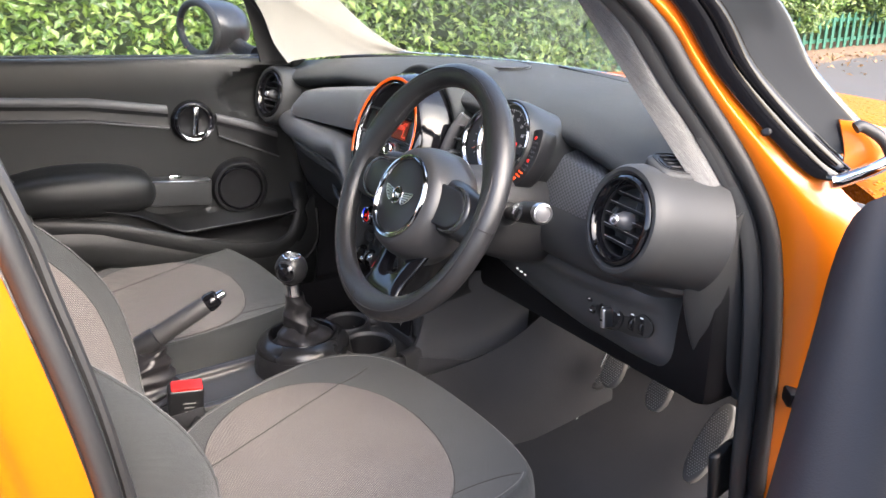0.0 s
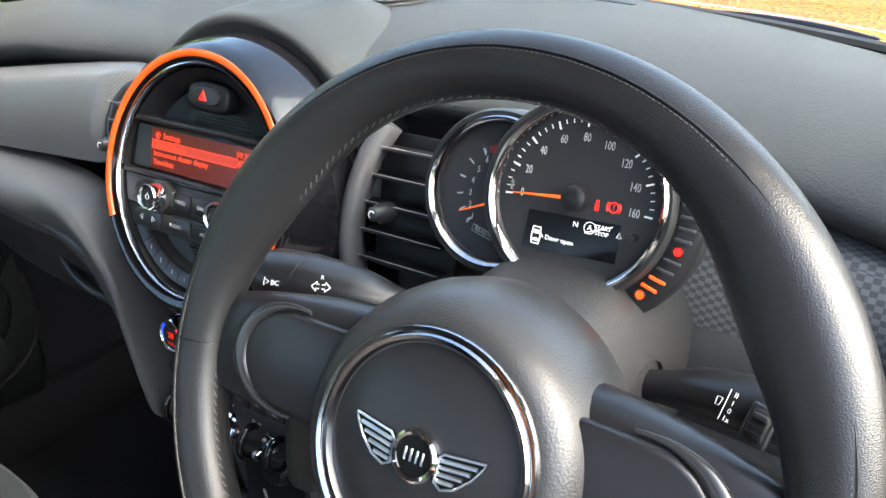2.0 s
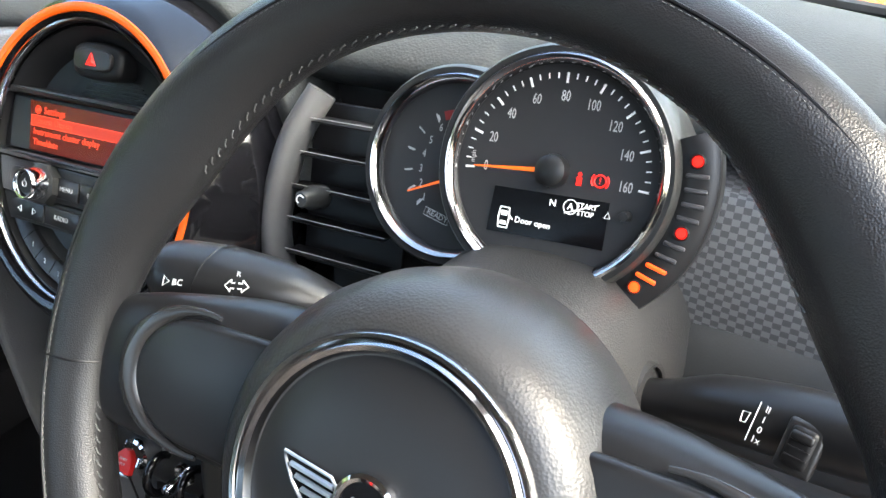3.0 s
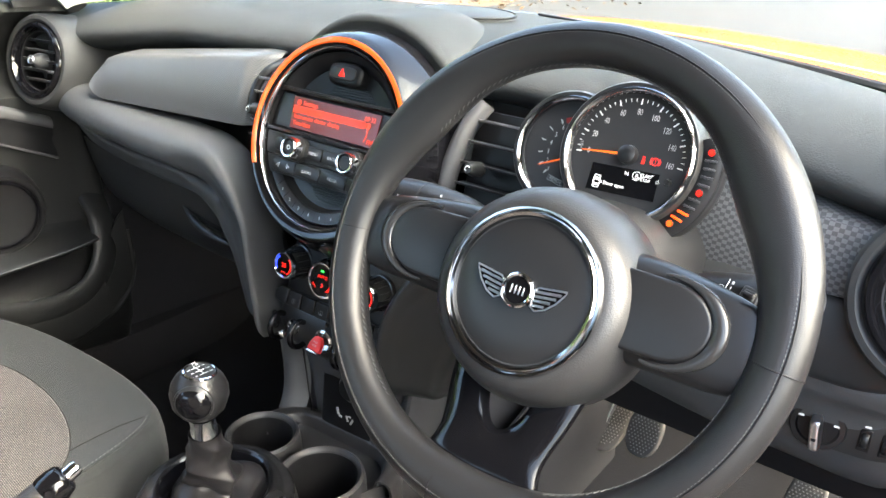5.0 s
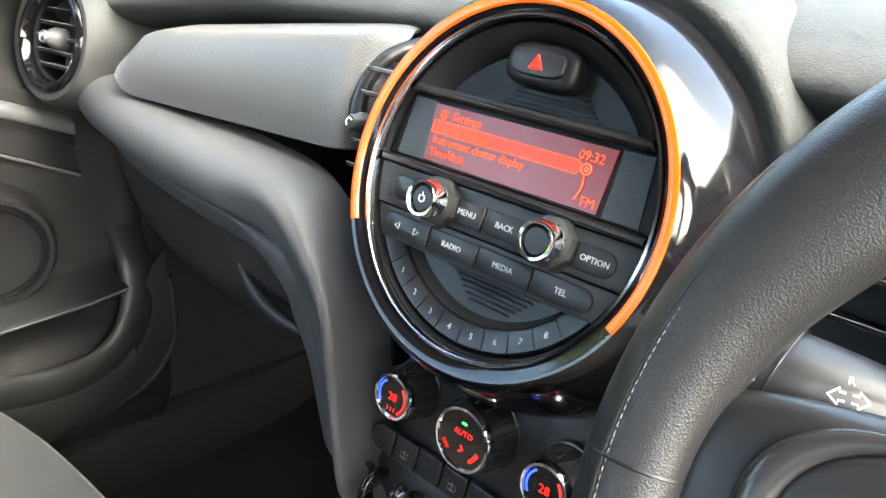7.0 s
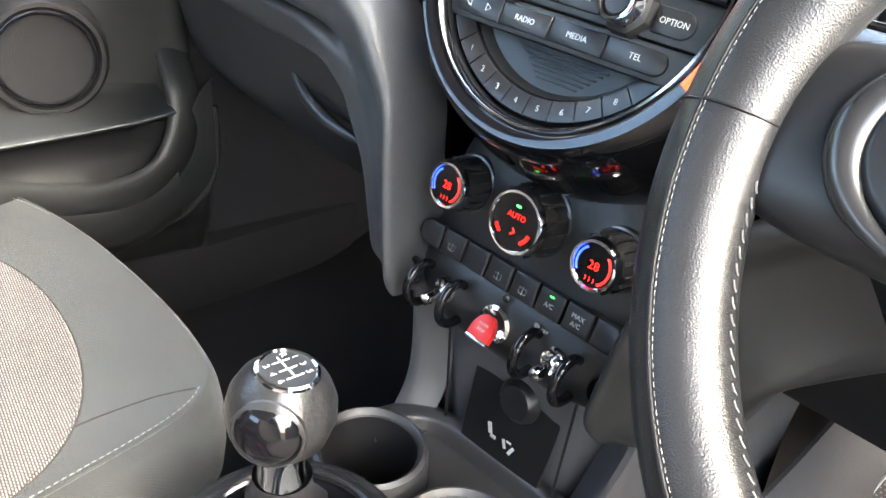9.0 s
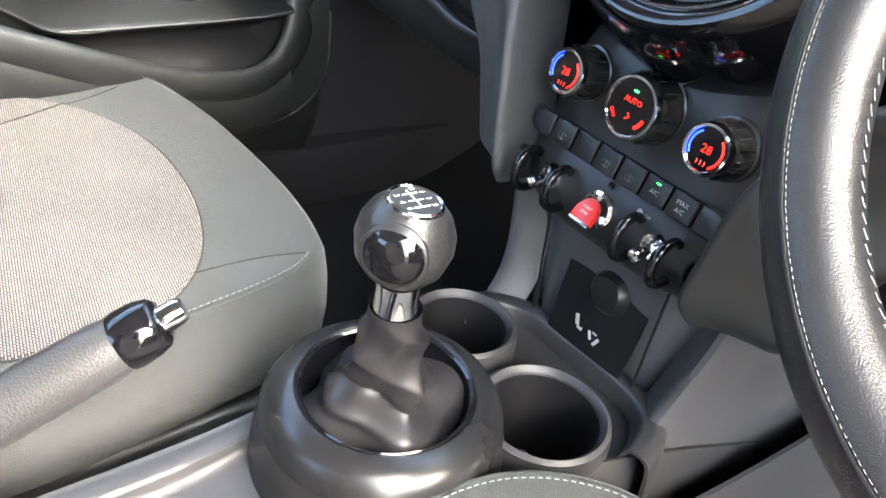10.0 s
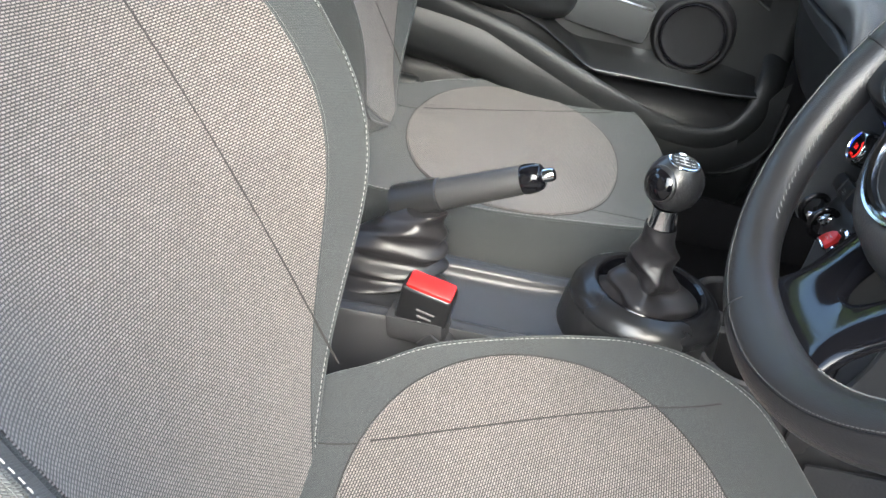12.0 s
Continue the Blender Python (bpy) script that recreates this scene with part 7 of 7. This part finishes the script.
# rear door post
rows = []
for z, x, y in ((0.33, 0.70, -0.56), (0.45, 0.700, -0.588), (0.60, 0.692, -0.600), (0.75, 0.684, -0.612), (0.90, 0.676, -0.636), (1.05, 0.656, -0.670), (1.20, 0.615, -0.708)):
    rows.append([(x - 0.004, y + 0.004, z), (x + 0.010, y - 0.012, z), (x + 0.030, y - 0.030, z), (x + 0.055, y - 0.042, z), (x + 0.075, y - 0.075, z), (x + 0.085, y - 0.3, z), (x + 0.07, y - 0.7, z)])
on_body("rear_post", thick(skin(rows, 40, 30), 0.003), ORANGE, "orange painted rear door post")
rows = [[(x - 0.004, y + 0.002, z), (x - 0.05, y - 0.01, z), (x - 0.09, y - 0.08, z), (x - 0.09, y - 0.4, z)] for z, x, y in ((0.33, 0.68, -0.59), (0.6, 0.670, -0.625), (0.9, 0.652, -0.66), (1.2, 0.595, -0.725))]
on_body("rear_post_trim", thick(skin(rows, 20, 16), 0.003), PLASTIC)
# sill
on_body("sill", rbox(0.10, 1.0, 0.10, 0.02, 3, m=T((0.735, -0.2, 0.235))), ORANGE)
on_body("sill_trim", rbox(0.06, 0.95, 0.05, 0.015, 3, m=T((0.665, -0.2, 0.265))), PLASTIC)
# kick panel and dark post inside the seal
front = path[20:72:4]
rows = [[tuple(a), tuple(b), tuple(c + Vector((-0.004, 0.05, 0))), tuple(c + Vector((-0.012, 0.22, 0)))] for a, b, c in zip(along(0.030, -0.002, front), along(0.046, -0.006, front), along(0.050, -0.012, front))]
on_body("kick_panel", thick(skin(rows, 40, 16), 0.003), GREYPOD)
on_body("release_cover", rbox(0.012, 0.055, 0.085, 0.005, 3, m=T((0.668, 0.20, 0.435)) @ pose(0, 0, 0, 8, 0, 6)), PLASTIC)
# cloth-covered pillar
upper = path[1:27:3]
inner = [Vector((0.53 + (1.1 - p.z) * 0.49 - 0.002, -0.004 + (1.1 - p.z) * 0.50, p.z)) for p in upper]
rows = []
for a, b in zip(inner, along(0.047, -0.003, upper)):
    n = Vector((0.35, -0.75, 0.25)).normalized()
    rows.append([a + Vector((0.02, 0.07, 0)), a, a.lerp(b, 0.3) + n * 0.007, a.lerp(b, 0.7) + n * 0.007, b, b + Vector((0.01, 0.03, 0))])
on_body("pillar_trim", thick(skin(rows, 30, 20), 0.003), LINER, "pale grey cloth pillar trim")
rows = [[tuple(a + Vector((0.0, 0.02, 0))), tuple(a), tuple(a.lerp(b, 0.5) + Vector((0.003, -0.004, 0.002))), tuple(b), tuple(b + Vector((0.0, 0.03, 0)))] for a, b in zip(along(0.049, -0.002, upper), along(0.027, -0.002, upper))]
on_body("pillar_edge", thick(skin(rows, 24, 14), 0.003), BLACKTRIM)
# gloss black outer pillar and windscreen edge
E3 = [(0.585, -0.115, 1.243), (0.652, 0.078, 1.103), (0.680, 0.150, 1.008), (0.742, 0.229, 0.913), (0.765, 0.262, 0.89)]
E2s = [(0.5525, -0.152, 1.234), (0.6215, 0.033, 1.101), (0.6525, 0.113, 1.0), (0.717, 0.190, 0.899), (0.742, 0.215, 0.882)]
rows = []
for a, b in zip(E2s, E3):
    a, b = Vector(a), Vector(b)
    rows.append([a + Vector((0.0, 0.004, 0)), a + Vector((0.006, -0.002, 0.002)), a.lerp(b, 0.45) + Vector((0.008, -0.004, 0.003)), a.lerp(b, 0.52) + Vector((0.004, 0.0, 0.0)), a.lerp(b, 0.60) + Vector((0.008, -0.004, 0.003)), b + Vector((0.004, -0.002, 0.0)), b + Vector((-0.02, 0.03, 0))])
on_body("outer_pillar", thick(skin(rows, 30, 26), 0.003), GLOSS, "gloss black outer pillar")
on_body("screen_edge", thick(skin([[tuple(Vector(b) + Vector((0.001, 0.001, 0))), tuple(Vector(b) + Vector((0.016, 0.020, 0.002))), tuple(Vector(b) + Vector((0.036, 0.045, 0.002))), tuple(Vector(b) + Vector((0.038, 0.055, 0.0)))] for b in E3[:4]], 24, 12), 0.003), SCREENEDGE, "dark glass edge of the windscreen")
on_body("post_bolt", lathe([(0.0, 0.003), (0.004, 0.0028), (0.006, 0.0)], 16, m=T((0.695, 0.158, 0.940)) @ pose(0, 0, 0, 60, 40, 0)), BLACK)
# scuttle corner
on_body("scuttle_seal", tube(smooth_path([(0.764, 0.222, 0.948), (0.768, 0.228, 0.950), (0.780, 0.243, 0.940), (0.790, 0.251, 0.926), (0.80, 0.25, 0.905)], 24), 0.007, 10), RUBBER)
on_body("scuttle_strip", tube(smooth_path([(0.752, 0.212, 0.884), (0.760, 0.219, 0.8865), (0.785, 0.230, 0.9025), (0.800, 0.243, 0.915), (0.83, 0.26, 0.935)], 24), 0.0085, 12), CHROME, "chrome waist strip")
on_body("scuttle_corner", thick(skin([[(0.745, 0.22, 0.955), (0.765, 0.26, 0.948), (0.79, 0.30, 0.93)], [(0.752, 0.23, 0.915), (0.775, 0.262, 0.915), (0.80, 0.30, 0.91)], [(0.750, 0.226, 0.885), (0.775, 0.255, 0.885), (0.80, 0.30, 0.88)]], 12, 12), 0.003), ORANGE)
hg = on_body("door_check", rbox(0.036, 0.018, 0.024, 0.004, 2, m=T((0.735, 0.228, 0.588)) @ pose(0, 0, 0, 0, 12, -30)), BLACK, "black door check strap")
part("check_arm", rbox(0.10, 0.008, 0.016, 0.003, 2, m=Y0 @ T((0.768, 0.208, 0.580)) @ pose(0, 0, 0, 0, 12, -30)), BLACK, hg)
# floor, toe board and tunnel sides
fl = [[(x, y, z) for y, z in ((-1.6, 0.22), (-0.5, 0.215), (0.15, 0.20), (0.36, 0.215), (0.50, 0.30), (0.60, 0.46), (0.62, 0.70))] for x in (-0.70, -0.4, 0, 0.4, 0.70)]
on_body("floor_carpet", thick(skin(fl, 20, 40), 0.006), CARPET, "black carpet")
mt = [[(x, y, z) for y, z in ((-0.08, 0.212), (0.15, 0.209), (0.34, 0.218), (0.46, 0.285), (0.52, 0.36))] for x in (0.19, 0.35, 0.56)]
on_body("floor_mat", thick(skin(mt, 16, 24), 0.006), LITFLOOR, "charcoal driver floor mat, coloured lighter for the light on it")
on_body("tunnel_wall", thick(skin([[(0.150, 0.0, 0.40), (0.172, 0.2, 0.44), (0.20, 0.42, 0.60)], [(0.165, 0.0, 0.30), (0.188, 0.2, 0.32), (0.215, 0.42, 0.45)], [(0.18, 0.0, 0.21), (0.20, 0.2, 0.21), (0.23, 0.42, 0.26)]], 12, 12), 0.004), LITFLOOR)
on_body("carpet_edge", tube(smooth_path([(0.203, 0.335, 0.200), (0.208, 0.352, 0.245), (0.216, 0.385, 0.325), (0.224, 0.408, 0.385)], 12), 0.0014, 6), GREYPRINT)
# left pillar; headliner, roof and tail, unseen and added to shade the cabin
rows = [[(-0.590, 0.065, 0.905), (-0.592, 0.10, 0.912), (-0.580, 0.22, 0.916), (-0.545, 0.34, 0.918), (-0.50, 0.40, 0.918)], [(-0.598, 0.035, 0.955), (-0.597, 0.09, 0.955), (-0.588, 0.19, 0.958), (-0.560, 0.272, 0.945), (-0.53, 0.34, 0.935)], [(-0.600, 0.010, 1.03), (-0.598, 0.07, 1.03), (-0.588, 0.13, 1.03), (-0.570, 0.182, 1.02), (-0.55, 0.25, 1.0)], [(-0.59, -0.05, 1.12), (-0.583, 0.0, 1.12), (-0.575, 0.05, 1.12), (-0.56, 0.09, 1.11), (-0.54, 0.15, 1.09)], [(-0.55, -0.19, 1.25), (-0.545, -0.15, 1.26), (-0.535, -0.11, 1.26), (-0.52, -0.08, 1.25), (-0.50, -0.03, 1.23)]]
on_body("left_pillar_trim", thick(skin(rows, 30, 24), 0.004), CREAM, "cream pillar trim")
on_body("left_outer_pillar", tube(smooth_path([(-0.66, 0.12, 0.90), (-0.64, 0.05, 1.02), (-0.60, -0.06, 1.14), (-0.56, -0.20, 1.27)], 20), 0.022, 10), BLACKTRIM)
rf = []
for y, z, w in ((-0.06, 1.27, 0.50), (-0.25, 1.365, 0.53), (-0.6, 1.40, 0.55), (-1.1, 1.38, 0.55), (-1.6, 1.30, 0.52)):
    rf.append([(w * u, y - 0.06 * u * u, z - 0.10 * abs(u) ** 4 - 0.02 * u * u) for u in (-1, -0.8, -0.4, 0, 0.4, 0.8, 1)])
on_body("roof", thick(skin(rf, 30, 24), 0.02), ORANGE)
on_body("headliner", thick(skin([[(x * 0.98, y, z - 0.03) for x, y, z in r] for r in rf], 24, 20), 0.006), CREAM)
rear = [[(w * u, y, z) for u in (-1, -0.5, 0, 0.5, 1)] for w, y, z in ((0.70, -1.75, 0.25), (0.70, -1.78, 0.7), (0.66, -1.74, 0.95))]
on_body("tailgate", thick(skin(rear, 10, 10), 0.03), PLASTIC)
on_body("rear_bench", rbox(1.16, 0.42, 0.30, 0.06, 4, m=T((0, -1.22, 0.36))), DARKCLOTH)
on_body("rear_bench_back", rbox(1.16, 0.14, 0.50, 0.06, 4, m=T((0, -1.50, 0.68)) @ pose(0, 0, 0, -15, 0, 0)), DARKCLOTH)
on_body("left_side", rbox(0.06, 2.6, 0.52, 0.02, 2, m=T((-0.76, -0.45, 0.55))), ORANGE)
# bonnet, scuttle and windscreen
bn = []
for y, z, w in ((0.62, 0.846, 0.72), (0.74, 0.860, 0.73), (0.90, 0.864, 0.735), (1.05, 0.857, 0.73), (1.25, 0.80, 0.69), (1.40, 0.69, 0.62), (1.45, 0.50, 0.60)):
    bn.append([(w * u, y - 0.10 * u * u, z - (0.035 if u > 0 else 0.07) * u * u - 0.10 * abs(u) ** 8) for u in (-1, -0.9, -0.6, -0.3, 0, 0.3, 0.6, 0.9, 1)])
on_body("bonnet", thick(skin(bn, 40, 40), 0.004), BONNET, "wet orange bonnet")
cw = []
for u in np.linspace(-1, 1, 9):
    x, k = 0.69 * u, u * u
    cw.append([(x, 0.40 - 0.22 * k, 0.890), (x, 0.47 - 0.23 * k, 0.890), (x, 0.505 - 0.23 * k, 0.882), (x, 0.58 - 0.16 * k, 0.858), (x, 0.70 - 0.14 * k, 0.838)])
on_body("scuttle", thick(skin(cw, 30, 16), 0.004), BLACKTRIM)
on_body("screen_seal", tube(smooth_path([(0.66 * u, 0.478 - 0.235 * u * u, 0.916 - 0.012 * u * u) for u in np.linspace(-1, 1, 15)], 50), 0.006, 8), RUBBER)
ws = []
for y0, z, w, bow in ((0.485, 0.925, 0.665, 0.23), (0.30, 1.04, 0.62, 0.21), (0.12, 1.15, 0.57, 0.18), (-0.05, 1.27, 0.51, 0.13)):
    ws.append([(w * u, y0 - bow * u * u, z) for u in (-1, -0.7, -0.35, 0, 0.35, 0.7, 1)])
gl = on_body("windscreen", thick(skin(ws, 20, 24), 0.004), GLASS, "clear windscreen")
gl.visible_shadow = False
gl = on_body("side_window", thick(skin([[(-0.70, -1.0, 0.95), (-0.695, -0.4, 0.93), (-0.69, 0.0, 0.91)], [(-0.66, -0.95, 1.10), (-0.66, -0.4, 1.10), (-0.65, -0.05, 1.06)], [(-0.58, -0.9, 1.28), (-0.58, -0.5, 1.28), (-0.57, -0.2, 1.25)]], 12, 12), 0.004), GLASS, "clear side window")
gl.visible_shadow = False
on_body("wiper", tube(smooth_path([(0.16, 0.56, 0.884), (0.28, 0.55, 0.892), (0.38, 0.53, 0.890), (0.44, 0.52, 0.882)], 16), 0.0035, 6), BLACK, "black wiper arm")

# ---- outside ----
bm = bmesh.new()
bmesh.ops.create_circle(bm, cap_ends=True, segments=64, radius=400)
bm.transform(T((0, 0, 0)))
tagged(part("ground", bm, ASPHALT), "grey worn asphalt car park", "ground", kind="structure")


def leaf_cloud(name, count, place, size, material, label, category):
    """Many small pointed leaves, each folded along its rib."""
    rng = np.random.default_rng(7 + count)
    V, F = [], []
    for i in range(count):
        p, nrm = place(rng)
        l = size * rng.uniform(0.6, 1.25)
        w = l * rng.uniform(0.32, 0.5)
        n = Vector(nrm) + Vector(rng.normal(0, 0.55, 3))
        n.normalize()
        t = Vector((rng.normal(), rng.normal(), rng.normal() - 0.5)).cross(n)
        t.normalize()
        s = n.cross(t)
        p = Vector(p)
        k = len(V)
        V += [p - t * l / 2, p + s * w / 2 + n * w * 0.18 - t * l * 0.08, p + t * l / 2 - n * l * 0.10, p - s * w / 2 + n * w * 0.18 - t * l * 0.08, p + n * 0.0]
        F += [(k, k + 1, k + 4), (k + 1, k + 2, k + 4), (k + 2, k + 3, k + 4), (k + 3, k, k + 4)]
    me = bpy.data.meshes.new(name)
    me.from_pydata([tuple(v) for v in V], [], F)
    me.materials.append(material)
    ob = new(name, me)
    return tagged(ob, label, category, kind="stuff")


def hedge_place(rng):
    y = rng.uniform(-5.0, 17.0)
    z0 = 0.30 if y > 5.2 else 0.02
    z = z0 + rng.beta(1.0, 1.7) * (3.2 - z0)
    bulge = 0.22 * math.sin(1.7 * y + 0.8 * z) + 0.16 * math.sin(3.9 * y - 2.3 * z) + 0.10 * noise.noise(Vector((y * 2.2, z * 2.2, 0)))
    low = -0.30 * max(0.0, 1.0 - (z - z0) / 0.4) if y > 5.2 else 0.0
    x = -4.92 + bulge + low + abs(rng.normal(0, 0.10)) - rng.exponential(0.12)
    return (x, y, z), (0.9, 0, 0.45)


leaf_cloud("hedge", 60000, hedge_place, 0.095, LEAF, "dense sunlit green laurel hedge behind the fence", "hedge")
# dark box behind the leaves, standing for the shade inside the hedge
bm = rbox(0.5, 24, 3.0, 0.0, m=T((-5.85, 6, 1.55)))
tagged(part("hedge_core", bm, LEAFDARK), "dark box for the shade inside the hedge", "hedge", kind="stuff")


def litter_place(rng):
    y = rng.uniform(2.0, 17.0)
    return (-5.15 + rng.exponential(0.28), y, 0.012 + rng.uniform(0, 0.02)), (0, 0, 1.0)


leaf_cloud("leaf_litter", 5000, litter_place, 0.07, LITTER, "brown dead leaves along the hedge", "leaves")
bm = skin([[(-5.7, y, 0.07), (-5.2, y, 0.05), (-4.75 + 0.1 * math.sin(y * 1.3), y, 0.03), (-4.45 + 0.12 * math.sin(y), y, -0.01)] for y in np.linspace(-6, 18, 25)], 60, 10)
tagged(part("verge", bm, SOIL), "strip of brown soil below the hedge", "verge", kind="structure")
# green palisade fence
fence = thing("fence", "dark green steel palisade fence with vertical pales", "fence", (-5.12, 6.0, 0))
pale = finish(plate([(-0.030, 0.06), (0.030, 0.06), (0.030, 0.47), (0.0, 0.52), (-0.030, 0.47)], 0.012, 0.0, m=pose(0, 0, 0, 90, 0, 90)), FENCEPAINT, "pale")
for k in range(78):
    shared("pale", pale, fence, T((0, -0.8 + 0.155 * k, 0)))
for z in (0.16, 0.42):
    part("rail", rbox(0.04, 12.1, 0.045, 0.004, 1, m=T((-0.03, 5.2, z))), FENCEPAINT, fence)
post = finish(rbox(0.06, 0.06, 0.54, 0.006, 1), FENCEPAINT, "post")
for k in range(5):
    shared("post", post, fence, T((-0.06, -0.8 + 2.75 * k, 0.27)))
# unseen dark wall added behind the camera for reflections
bm = rbox(30, 0.4, 3.2, 0.0, m=T((6, -14, 1.6)))
tagged(part("backdrop", bm, LEAFDARK), "plain dark backdrop added behind the car, out of view", "hedge", kind="structure")
